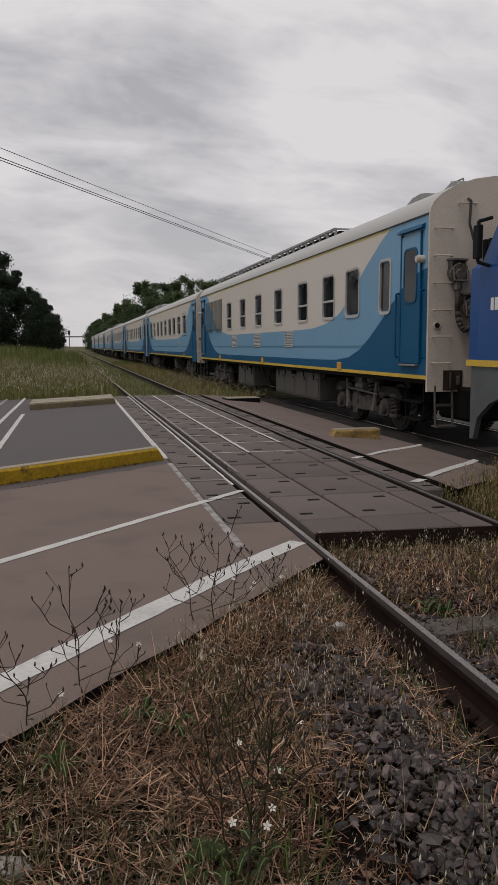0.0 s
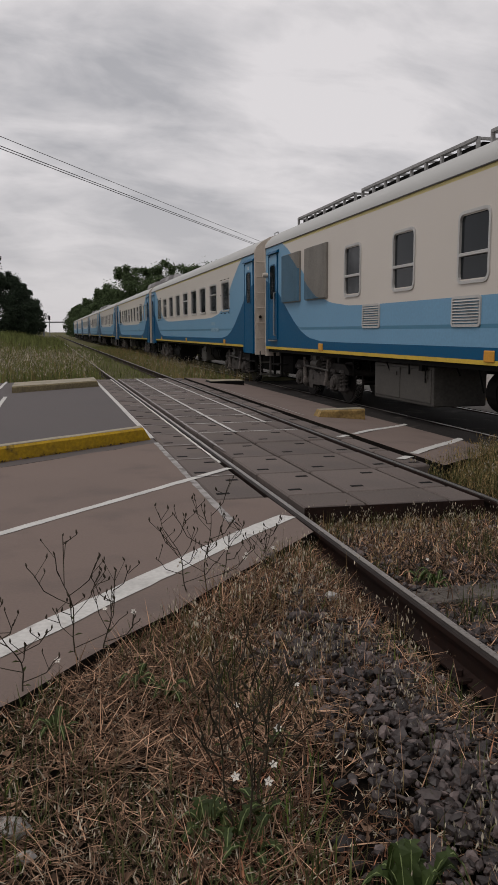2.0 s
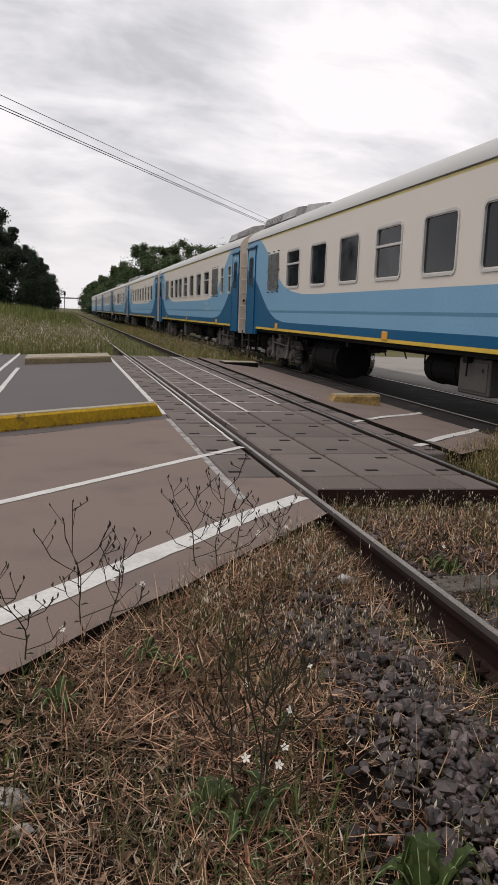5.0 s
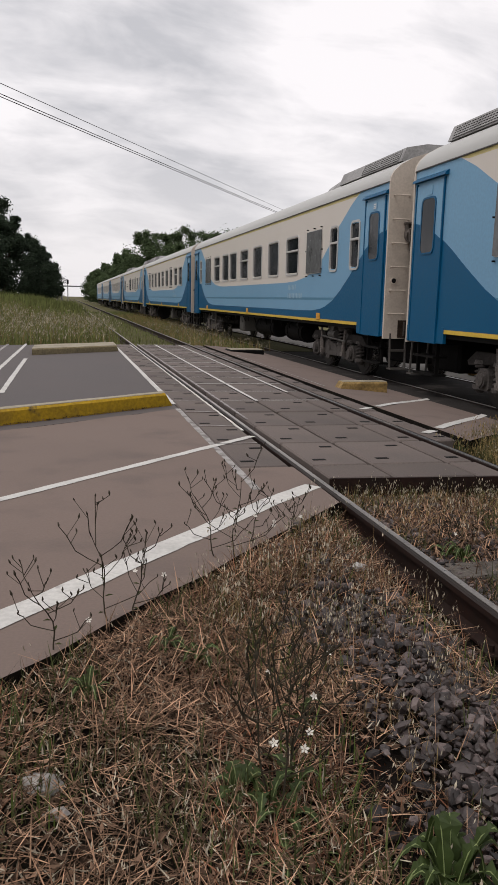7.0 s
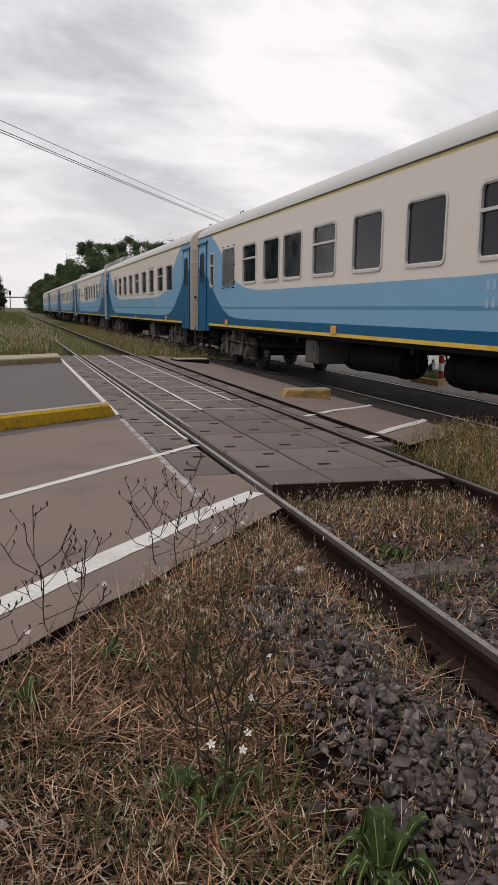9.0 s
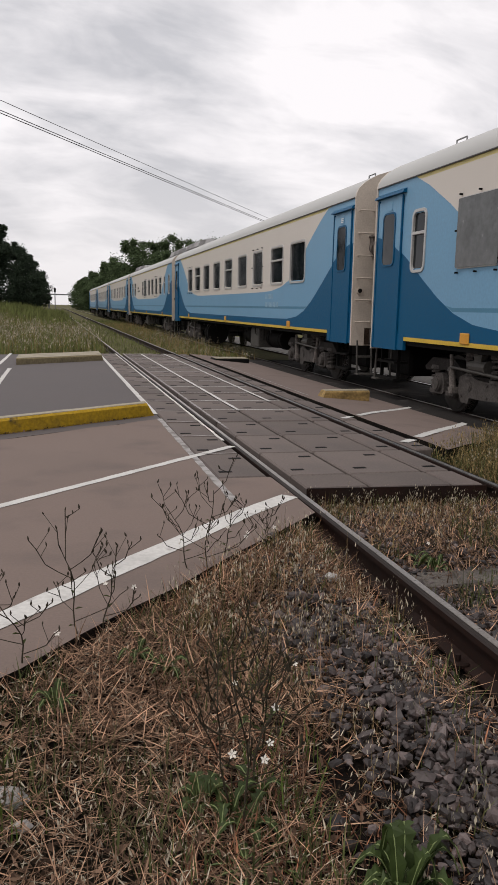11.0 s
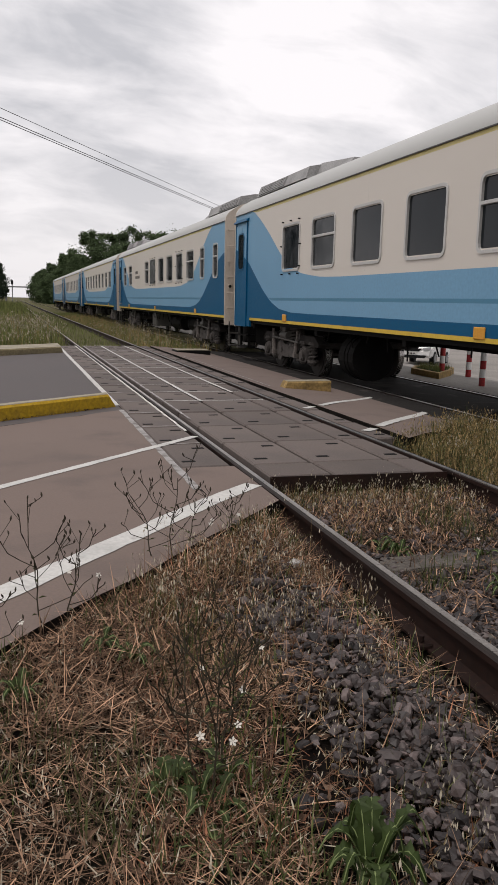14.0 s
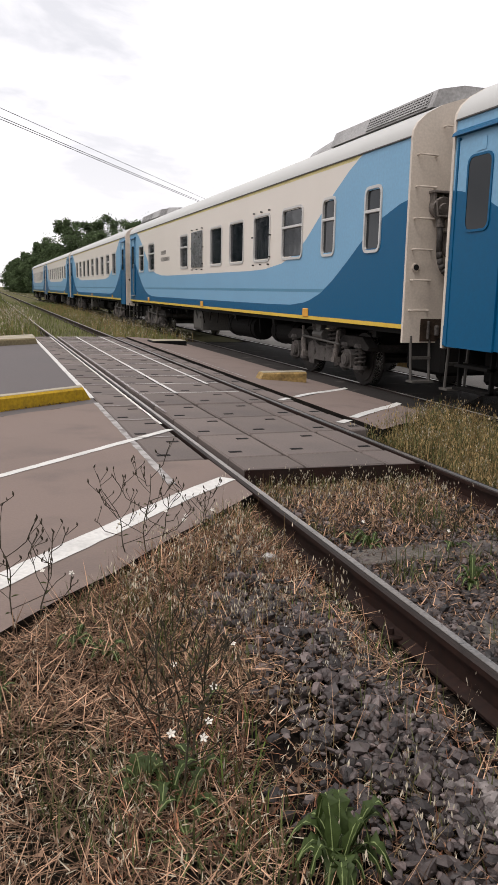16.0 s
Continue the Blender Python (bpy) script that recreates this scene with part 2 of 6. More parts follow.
M["field_green"] = mat("field_grass_blades", (0.16, 0.185, 0.062), 0.75, dirt=0.2, coarse=0.4, fine=6, per_piece=0.45, island=True, tint=(0.17, 0.15, 0.07), spec=0.08, through_leaf=0.3)
M["tuft_green"] = mat("fresh_grass_tuft", (0.085, 0.125, 0.025), 0.7, dirt=0.15, coarse=3, fine=20, per_piece=0.5, island=True, spec=0.15)
M["dry_grass"] = mat("seeding_grass", (0.29, 0.205, 0.095), 0.8, dirt=0.2, coarse=1.0, fine=10, per_piece=0.45, island=True, tint=(0.18, 0.16, 0.065), spec=0.08)
M["dead_leaf"] = mat("dead_leaf", (0.15, 0.095, 0.064), 0.85, dirt=0.2, coarse=6, fine=40, per_piece=0.85, island=True, spec=0.08)
M["seed"] = mat("pale_seed_head", (0.42, 0.37, 0.28), 0.85, dirt=0.15, per_piece=0.4, island=True, spec=0.08)
M["leaf"] = mat("weed_leaf", (0.058, 0.090, 0.022), 0.6, dirt=0.25, coarse=8, fine=30, per_piece=0.35, island=True, through_leaf=0.3)
M["vein"] = mat("leaf_midrib", (0.20, 0.25, 0.10), 0.6, dirt=0.1)
M["stem"] = mat("weed_stem", (0.045, 0.038, 0.026), 0.8, dirt=0.25, per_piece=0.3, island=True, spec=0.08)
M["petal"] = mat("pale_petal", (0.66, 0.63, 0.56), 0.7, dirt=0.15)
M["foliage"] = mat("tree_foliage", (0.10, 0.14, 0.066), 0.7, dirt=0.3, coarse=0.4, fine=3, per_piece=0.5, island=True, tint=(0.065, 0.098, 0.04), spec=0.08, through_leaf=0.4)
M["foliage_dark"] = mat("dark_tree_foliage", (0.034, 0.050, 0.030), 0.75, dirt=0.3, coarse=0.4, fine=3, per_piece=0.5, island=True, spec=0.08)
M["bark"] = mat("bark", (0.07, 0.055, 0.042), 0.9, dirt=0.3, coarse=3, fine=12, bump=0.02, spec=0.08)
M["wire"] = mat("cable", (0.03, 0.03, 0.032), 0.6, dirt=0.1)
M["steel"] = mat("galvanised_steel", (0.30, 0.30, 0.30), 0.5, 0.6, dirt=0.2)
M["red"] = mat("red_paint", (0.36, 0.03, 0.03), 0.55, dirt=0.2)
M["car_white"] = mat("white_car_paint", (0.70, 0.70, 0.69), 0.25, dirt=0.05, coarse=1.0, fine=20, spec=0.5)
M["headlight"] = mat("clear_headlamp", (0.45, 0.46, 0.47), 0.12, 0.3, dirt=0.1)
M["house"] = mat("pale_render_wall", (0.5, 0.49, 0.47), 0.85, dirt=0.2, coarse=0.5, fine=8)
M["field"] = mat("rough_ground", (0.13, 0.12, 0.055), 0.95, dirt=0.3, coarse=0.35, fine=12, tint=(0.06, 0.062, 0.026), bump=0.03, spec=0.08)
M["pale_ground"] = mat("pale_gravel_yard", (0.27, 0.25, 0.225), 0.9, dirt=0.2, coarse=0.4, fine=25, bump=0.01)


# ---- mesh helpers ----
def mesh_of(bm, name, *mats, smooth=False):
    bmesh.ops.recalc_face_normals(bm, faces=bm.faces)
    me = bpy.data.meshes.new(name)
    bm.to_mesh(me)
    bm.free()
    for m in mats:
        me.materials.append(m)
    if smooth:
        me.polygons.foreach_set("use_smooth", [True] * len(me.polygons))
    return me


def thing(name, label, category, group="", kind="", m=None):
    ob = tagged(new(name), label, category, group, kind)
    if m is not None:
        ob.matrix_basis = m
    return ob


def put(name, me, parent=None, m=None, label="", category="", group="", kind=""):
    """A mesh object, under a parent or at top level."""
    ob = tagged(new(name, me), label, category, group, kind)
    if parent is not None:
        ob.parent = parent
    if m is not None:
        ob.matrix_basis = m
    return ob


def part(name, bm, material, parent, label="", m=None):
    return put(name, mesh_of(bm, name, material), parent, m, label)


def box(bm, x0, x1, y0, y1, z0, z1, bevel=0.0, mi=0):
    r = bmesh.ops.create_cube(bm, size=1.0)
    v = r["verts"]
    bmesh.ops.scale(bm, vec=(x1 - x0, y1 - y0, z1 - z0), verts=v)
    bmesh.ops.translate(bm, vec=((x0 + x1) / 2, (y0 + y1) / 2, (z0 + z1) / 2), verts=v)
    faces = {f for a in v for f in a.link_faces}
    if bevel:
        out = bmesh.ops.bevel(bm, geom=list({e for a in v for e in a.link_edges}), offset=bevel, segments=1, affect="EDGES")
        faces |= set(out["faces"])
    for f in faces:
        if f.is_valid:
            f.material_index = mi
    return bm


def cyl(bm, a, b, r, seg=10, r2=None, mi=0):
    a, b = Vector(a), Vector(b)
    d = b - a
    m = Matrix.Translation((a + b) / 2) @ d.to_track_quat("Z", "Y").to_matrix().to_4x4()
    out = bmesh.ops.create_cone(bm, cap_ends=True, segments=seg, radius1=r, radius2=r if r2 is None else r2, depth=d.length, matrix=m)
    if mi:
        for f in {f for v in out["verts"] for f in v.link_faces}:
            f.material_index = mi
    return bm


def tube(bm, pts, r, seg=6):
    for a, b in zip(pts, pts[1:]):
        cyl(bm, a, b, r, seg)
    return bm


def prism(bm, outline, axis, a, b, mi=0):
    """An outline of (p, q) pairs drawn out from a to b along an axis: x (p=y, q=z), y (p=x, q=z) or z (p=x, q=y)."""
    def at(p, q, h):
        return {"x": (h, p, q), "y": (p, h, q), "z": (p, q, h)}[axis]
    lo = [bm.verts.new(at(p, q, a)) for p, q in outline]
    hi = [bm.verts.new(at(p, q, b)) for p, q in outline]
    fs = [bm.faces.new(lo), bm.faces.new(hi)]
    for i in range(len(lo)):
        j = (i + 1) % len(lo)
        fs.append(bm.faces.new((lo[i], lo[j], hi[j], hi[i])))
    for f in fs:
        f.material_index = mi
    return bm


def rounded(y0, y1, z0, z1, r, n=3):
    pts = []
    for cy, cz, a0 in ((y1 - r, z1 - r, 0), (y0 + r, z1 - r, 90), (y0 + r, z0 + r, 180), (y1 - r, z0 + r, 270)):
        for i in range(n + 1):
            a = radians(a0 + 90 * i / n)
            pts.append((cy + r * math.cos(a), cz + r * math.sin(a)))
    return pts


def ring(bm, outer, inner, x0, x1):
    """A frame between two outlines of (y, z), from depth x0 (back) to x1 (front)."""
    n = len(outer)
    v = [[bm.verts.new((x, y, z)) for y, z in o] for x, o in ((x1, outer), (x1, inner), (x0, outer), (x0, inner))]
    for i in range(n):
        j = (i + 1) % n
        bm.faces.new((v[0][i], v[0][j], v[1][j], v[1][i]))
        bm.faces.new((v[0][i], v[0][j], v[2][j], v[2][i]))
        bm.faces.new((v[1][i], v[1][j], v[3][j], v[3][i]))
    return bm


def scatter_mesh(name, verts, faces, material):
    me = bpy.data.meshes.new(name)
    me.from_pydata(verts, [], faces)
    me.materials.append(material)
    return me


# ---- coaches ----
def lower_line(v):
    return float(np.interp(v, (0.0, 0.25, 0.8, 1.35, 1.9, 2.5, 3.0, 3.6, 4.4, 5.6), (2.92, 2.88, 2.72, 2.46, 2.13, 1.80, 1.58, 1.42, 1.35, 1.34)))


def upper_line(v):
    return float(np.interp(v, (0.0, 1.0, 1.5, 2.0, 2.75, 3.35, 3.75, 4.25, 5.0, 6.0, 7.0), (4.2, 3.92, 3.76, 3.56, 3.17, 2.80, 2.56, 2.33, 2.16, 2.07, 2.05)))


SILL, EAVE, W0, W1 = 1.10, 3.76, 2.27, 3.19
ROOF = [(-1.5, 3.76), (-1.487, 3.845), (-1.43, 3.95), (-1.30, 4.07), (-1.07, 4.20), (-0.75, 4.31), (-0.4, 4.37), (0.0, 4.39)]
ROOF = ROOF + [(-x, z) for x, z in reversed(ROOF[:-1])]


def side_wall_mesh(holes, front, rear):
    """The near side with its painted bands and window openings. holes: (y0, y1)."""
    bm = bmesh.new()
    cuts = {round(front + (rear - front) * i / 90, 4) for i in range(91)}
    for a, b in holes:
        cuts |= {round(a, 4), round(b, 4)}
        cuts |= {round(a + (b - a) * k / 4, 4) for k in (1, 2, 3)}
    cuts = sorted(cuts)

    def quad(u0, u1, z0, z1, z2, z3, mi):
        if max(z2 - z0, z3 - z1) < 1e-4:
            return
        f = bm.faces.new([bm.verts.new(p) for p in ((-HALF, u0, z0), (-HALF, u1, z1), (-HALF, u1, z3), (-HALF, u0, z2))])
        f.material_index = mi

    for u0, u1 in zip(cuts, cuts[1:]):
        if u1 - u0 < 1e-3:
            continue
        mid = (u0 + u1) / 2
        spans = [(SILL, EAVE)]
        if any(a < mid < b for a, b in holes):
            spans = [(SILL, W0 + 0.02), (W1 - 0.02, EAVE)]
        ends = [min(u - front, rear - u) for u in (u0, u1)]
        lo, up = [lower_line(e) for e in ends], [upper_line(e) for e in ends]
        bands = [([SILL] * 2, [SILL + 0.065] * 2, 3), ([SILL + 0.065] * 2, lo, 0), (lo, [max(a, 1.60) for a in lo], 1),
                 ([max(a, 1.60) for a in lo], [max(a, 1.66) for a in lo], 4), ([max(a, 1.66) for a in lo], up, 1), (up, [EAVE - 0.06] * 2, 2),
                 ([max(a, EAVE - 0.06) for a in up], [EAVE] * 2, 5)]
        for s0, s1 in spans:
            for low, hi, mi in bands:
                c = [min(max(z, s0), s1) for z in (low[0], low[1], hi[0], hi[1])]
                c[2], c[3] = max(c[2], c[0]), max(c[3], c[1])
                if c[2] - c[0] < 1e-4 and c[3] - c[1] < 1e-4:
                    continue
                quad(u0, u1, c[0], c[1], c[2], c[3], mi)
    bmesh.ops.remove_doubles(bm, verts=bm.verts, dist=0.0005)
    return mesh_of(bm, "side_wall", M["dark_blue"], M["light_blue"], M["cream"], M["yellow"], M["stripe_blue"], M["eave_yellow"])


CACHE = {}


def cached(key, make):
    if key not in CACHE:
        CACHE[key] = make()
    return CACHE[key]


def frame_mesh(w, z0, z1, r):
    bm = bmesh.new()
    ring(bm, rounded(-w / 2 - 0.045, w / 2 + 0.045, z0 - 0.045, z1 + 0.045, r + 0.03), rounded(-w / 2, w / 2, z0, z1, r), -HALF + 0.05, -HALF - 0.018)
    return mesh_of(bm, "window_frame", M["frame_grey"])


def pane_mesh(w, z0, z1, r, m="pane", x=None):
    bm = bmesh.new()
    x = -HALF + 0.022 if x is None else x
    prism(bm, rounded(-w / 2 - 0.01, w / 2 + 0.01, z0 - 0.01, z1 + 0.01, r), "x", x, x + 0.012)
    return mesh_of(bm, "pane", M[m])


def window(coach, y, w, kind):
    z0, z1, r = W0, W1, 0.09
    key = (round(w, 2), kind)
    if kind == "sheet":
        win = put("window", cached(("f", key), lambda: frame_mesh(w, z0, z1, 0.04)), coach, pose(0, y, 0), "window boarded with a cloudy plastic sheet")
        put("sheet", cached(("s", key), lambda: pane_mesh(w + 0.06, z0 - 0.02, z1 + 0.02, 0.02, "sheet", -HALF - 0.034)), win)
    else:
        win = put("window", cached(("f", key), lambda: frame_mesh(w, z0, z1, r)), coach, pose(0, y, 0))
        put("pane", cached(("p", key), lambda: pane_mesh(w, z0, z1, r)), win)
    if kind in ("split", "low_split"):
        bar = z0 + (0.56 if kind == "split" else 0.34)
        put("transom", cached(("b", key), lambda: mesh_of(box(bmesh.new(), -HALF - 0.02, -HALF + 0.03, -w / 2, w / 2, bar, bar + 0.05, 0.006), "transom", M["frame_grey"])), win)
    if kind in ("sheet", "bracket"):
        for cy, cz in ((-w / 2 - 0.07, z0 + 0.05), (-w / 2 - 0.08, z0 + 0.5), (w / 2 + 0.07, z0 + 0.5), (0, z1 + 0.09), (-w / 2, z1 + 0.09), (w / 2, z1 + 0.09), (0, z0 - 0.1), (w / 2, z0 - 0.1), (-w / 2, z0 - 0.1)):
            put("fixing_clip", cached("clip", lambda: mesh_of(box(bmesh.new(), -HALF - 0.05, -HALF, -0.013, 0.013, -0.013, 0.013, 0.003), "clip", M["under"])), win, pose(0, cy, cz))
    return win


def swoosh_slab(y0, y1, z0, z1, x0, x1, mats, flip):
    """A flat leaf painted with the same bands as the wall. flip: measured from the rear end."""
    bm = bmesh.new()
    n = 8
    for i in range(n):
        u = [y0 + (y1 - y0) * k / n for k in (i, i + 1)]
        lo = [min(max(lower_line(abs(a - flip)), z0), z1) for a in u]
        up = [min(max(upper_line(abs(a - flip)), z0), z1) for a in u]
        for low, hi, mi in (([z0] * 2, lo, 0), (lo, up, 1), (up, [z1] * 2, 2)):
            if max(hi[0] - low[0], hi[1] - low[1]) > 1e-4:
                bm.faces.new([bm.verts.new(p) for p in ((x1, u[0], low[0]), (x1, u[1], low[1]), (x1, u[1], hi[1]), (x1, u[0], hi[0]))]).material_index = mi
    for (a0, b0), (a1, b1) in (((y0, z0), (y1, z0)), ((y1, z0), (y1, z1)), ((y1, z1), (y0, z1)), ((y0, z1), (y0, z0))):
        bm.faces.new([bm.verts.new(p) for p in ((x0, a0, b0), (x0, a1, b1), (x1, a1, b1), (x1, a0, b0))])
    bmesh.ops.remove_doubles(bm, verts=bm.verts, dist=0.0005)
    return mesh_of(bm, "leaf", *[M[k] for k in mats])


def coach_door(coach, end, low, flip):
    """end: 0 front, 1 rear. low: the leaf reaches below the sill over folding steps. flip: where the body ends."""
    c = flip + (0.62 if low else 0.63) if end == 0 else flip - (0.60 if low else 0.75)
    w = 0.47 if low else 0.36
    tag = round(flip, 2)
    z0 = 0.93 if low else 1.36
    z1 = 3.50
    paint = ("dark_blue", "light_blue", "cream")
    door = put("door", cached(("door", end, low, tag), lambda: swoosh_slab(c - w, c + w, z0, z1, -HALF, -HALF - 0.022, paint, flip)), coach, None, "narrow side door painted two blues")

    def jamb():
        bm = bmesh.new()
        for y in (c - w - 0.04, c + w + 0.005):
            box(bm, -HALF - 0.035, -HALF, y, y + 0.035, z0, z1 + 0.04, 0.005)
        return mesh_of(bm, "jamb", M["dark_blue"])
    put("door_frame", cached(("jamb", end, low, tag), jamb), door)

    def lintel():
        bm = bmesh.new()
        prism(bm, [(-HALF, z1 + 0.06), (-HALF - 0.075, z1 + 0.06), (-HALF - 0.06, z1 + 0.10), (-HALF, z1 + 0.14)], "y", c - w - 0.12, c + w + 0.12)
        return mesh_of(bm, "rain_gutter", M["dark_blue"])
    put("rain_gutter", cached(("lin", end, low, tag), lintel), door)

    def glass():
        bm = bmesh.new()
        prism(bm, rounded(c - 0.23, c + 0.23, 2.40, 3.26, 0.09), "x", -HALF - 0.03, -HALF - 0.024)
        return mesh_of(bm, "pane", M["pane"])
    put("pane", cached(("dg", end, low, tag), glass), door)

    def rim():
        bm = bmesh.new()
        ring(bm, rounded(c - 0.26, c + 0.26, 2.37, 3.29, 0.11), rounded(c - 0.23, c + 0.23, 2.40, 3.26, 0.09), -HALF - 0.022, -HALF - 0.036)
        return mesh_of(bm, "pane_rim", M["dark_blue"])
    put("pane_rim", cached(("dr", end, low, tag), rim), door)
    if low:
        def plate():
            bm = bmesh.new()
            prism(bm, rounded(c - 0.10, c + 0.10, 3.32, 3.47, 0.02), "x", -HALF - 0.03, -HALF - 0.022)
            return mesh_of(bm, "plate", M["light_blue"])
        sign = put("notice_plate", cached(("pl", end, low, tag), plate), door, None, "pale plate with unreadable lines")
        if end == 0:
            for z in (3.345, 3.38, 3.415):
                bm = bmesh.new()
                box(bm, -HALF - 0.034, -HALF - 0.03, c - 0.06, c + 0.06, z, z + 0.02)
                put("notice_line", mesh_of(bm, "notice_line", M["white"]), sign)
    else:
        def bars():
            return mesh_of(tube(bmesh.new(), [(-HALF, 0, 1.45), (-HALF - 0.07, 0, 1.47), (-HALF - 0.07, 0, 2.55), (-HALF, 0, 2.57)], 0.018), "handrail", M["dark_blue"] if end == 0 else M["steel"])
        for y in (c - w - 0.12, c + w + 0.12) if end == 0 else (c - 0.26,):
            put("handrail", cached(("hr", end), bars), door, pose(0, y, 0))
        put("threshold", cached(("th", end, tag), lambda: mesh_of(box(bmesh.new(), -HALF - 0.07, -HALF, c - w + 0.03, c + w - 0.03, z0 - 0.05, z0 - 0.02, 0.005), "threshold", M["steel"])), door)

    if low:
        def skirt():
            a, b = sorted((flip, flip + (1.36 if end == 0 else -1.36)))
            return mesh_of(box(bmesh.new(), -HALF - 0.006, -HALF + 0.05, a + 0.004, b, 0.94, SILL + 0.10), "vestibule_skirt", M["dark_blue"])
        put("vestibule_skirt", cached(("sk", end, tag), skirt), coach, None, "blue panel under the vestibule")

    def steps():
        bm = bmesh.new()
        for y in (c - 0.36, c + 0.33):
            box(bm, -HALF + 0.1, -HALF + 0.16, y, y + 0.03, 0.38, 1.0)
        for z in (0.38, 0.68):
            box(bm, -HALF + 0.04, -HALF + 0.3, c - 0.36, c + 0.36, z, z + 0.035)
        return mesh_of(bm, "steps", M["under"])
    put("footstep", cached(("st", end, low, tag), steps), coach)


def end_wall(coach, end, y):
    s = -1 if end == 0 else 1
    tag = round(y, 2)

    def span(a, b):
        return sorted((y + s * a, y + s * b))

    def face():
        bm = bmesh.new()
        prism(bm, [(-1.502, 0.90), *[(x * 1.0125, z + 0.005) for x, z in ROOF], (1.502, 0.90)], "y", y - s * 0.004, y + s * 0.05)
        return mesh_of(bm, "end_wall", M["end_grey"])
    wall = put("end_wall", cached(("ew", tag), face), coach, None, "dirty cream end wall with climbing rungs")

    def rung():
        return mesh_of(tube(bmesh.new(), [(-1.43, y, 0), (-1.43, y + s * 0.13, 0.0), (-1.14, y + s * 0.13, 0.0), (-1.14, y, 0)], 0.013), "rung", M["end_grey"])
    for i in range(6):
        put("climbing_rung", cached(("ru", tag), rung), wall, pose(0, 0, 1.37 + i * 0.43))
    put("climbing_rung", cached(("ru", tag), rung), wall, pose(0.4, 0, 3.92))

    # flat plate on the wall; the opening's shade is its dark brown colour
    def opening():
        bm = bmesh.new()
        box(bm, -1.22, -0.88, *span(0.05, 0.062), 0.92, 1.25)
        return mesh_of(bm, "recess", M["opening_shade"])
    recess = put("recess", cached(("op", tag), opening), wall, None, "flat dark brown plate for a shaded opening")

    def lever():
        bm = bmesh.new()
        box(bm, -1.12, -1.08, *span(0.06, 0.10), 0.95, 1.22, 0.01)
        box(bm, -1.0, -0.93, *span(0.06, 0.12), 1.0, 1.16, 0.02)
        return mesh_of(bm, "lever", M["bogie"])
    put("lever", cached(("le", tag), lever), recess)

    def gangway():
        bm = bmesh.new()
        for k in range(6):
            g = 0.05 + k * 0.08
            d = 0.0 if k % 2 else 0.05
            box(bm, -0.62 + d, 0.62 - d, *span(g, g + 0.085), 1.05, 3.35 - d)
        return mesh_of(bm, "gangway", M["rubber"])
    put("gangway_bellows", cached(("gw", tag), gangway), wall)

    def fitting():
        bm = bmesh.new()
        cyl(bm, (0, y + s * 0.04, 0), (0, y + s * 0.17, -0.02), 0.12, 16)
        cyl(bm, (0, y + s * 0.17, -0.02), (0, y + s * 0.21, -0.03), 0.135, 16)
        cyl(bm, (0, y + s * 0.21, -0.03), (0, y + s * 0.26, -0.04), 0.07, 12)
        box(bm, -0.13, 0.13, *span(0.04, 0.20), 0.15, 0.18, 0.006)
        box(bm, -0.11, -0.085, *span(0.04, 0.18), 0.0, 0.16)
        box(bm, 0.085, 0.11, *span(0.04, 0.18), 0.0, 0.16)
        cyl(bm, (0.0, y + s * 0.14, -0.08), (0.0, y + s * 0.16, -0.24), 0.055, 10)
        tube(bm, [(-0.1, y + s * 0.22, 0.07), (-0.1, y + s * 0.27, -0.12), (0.1, y + s * 0.27, -0.12), (0.1, y + s * 0.22, 0.07)], 0.012, 6)
        return mesh_of(bm, "connector_socket", M["fitting"])
    for x, z in ((-1.06, 2.83), (-0.82, 2.28)):
        put("connector_socket", cached(("fi", tag), fitting), wall, pose(x, 0, z) @ Matrix.Diagonal((1.2, 1, 1.2, 1)), "dusty round jumper socket in a bracket")

    def hose():
        pts = [(-1.06, y + s * 0.16, 2.60)]
        for i in range(11):
            a = math.pi * i / 10
            pts.append((-0.94 - 0.12 * math.cos(a), y + s * (0.17 + 0.05 * math.sin(a)), 2.20 - 0.30 * math.sin(a)))
        pts.append((-0.82, y + s * 0.16, 2.24))
        bm = tube(bmesh.new(), pts, 0.045, 8)
        return mesh_of(bm, "jumper_hose", M["hose"], smooth=True)
    put("jumper_hose", cached(("ho", tag), hose), wall, None, "grey ribbed jumper hose hanging in a loop")

    def pipe():
        return mesh_of(tube(bmesh.new(), [(-0.86, y + s * 0.05, 4.0), (-0.86, y + s * 0.14, 3.95), (-0.88, y + s * 0.15, 3.6), (-0.8, y + s * 0.15, 3.35), (-0.66, y + s * 0.12, 3.2)], 0.022, 7), "cable_conduit", M["hose"])
    put("cable_conduit", cached(("pi", tag), pipe), wall)

    def port():
        bm = bmesh.new()
        cyl(bm, (-1.36, y + s * 0.045, 1.98), (-1.36, y + s * 0.075, 1.98), 0.062, 14, mi=0)
        cyl(bm, (-1.36, y + s * 0.05, 1.98), (-1.36, y + s * 0.08, 1.98), 0.044, 14, mi=1)
        return mesh_of(bm, "cable_port", M["end_grey"], M["rubber"])
    put("cable_port", cached(("po", tag), port), wall)

    def coupler():
        bm = bmesh.new()
        box(bm, -0.12, 0.12, *span(0.0, 0.56), 0.70, 0.95, 0.02)
        return mesh_of(bm, "coupler", M["under"])
    put("coupler", cached(("co", tag), coupler), coach)

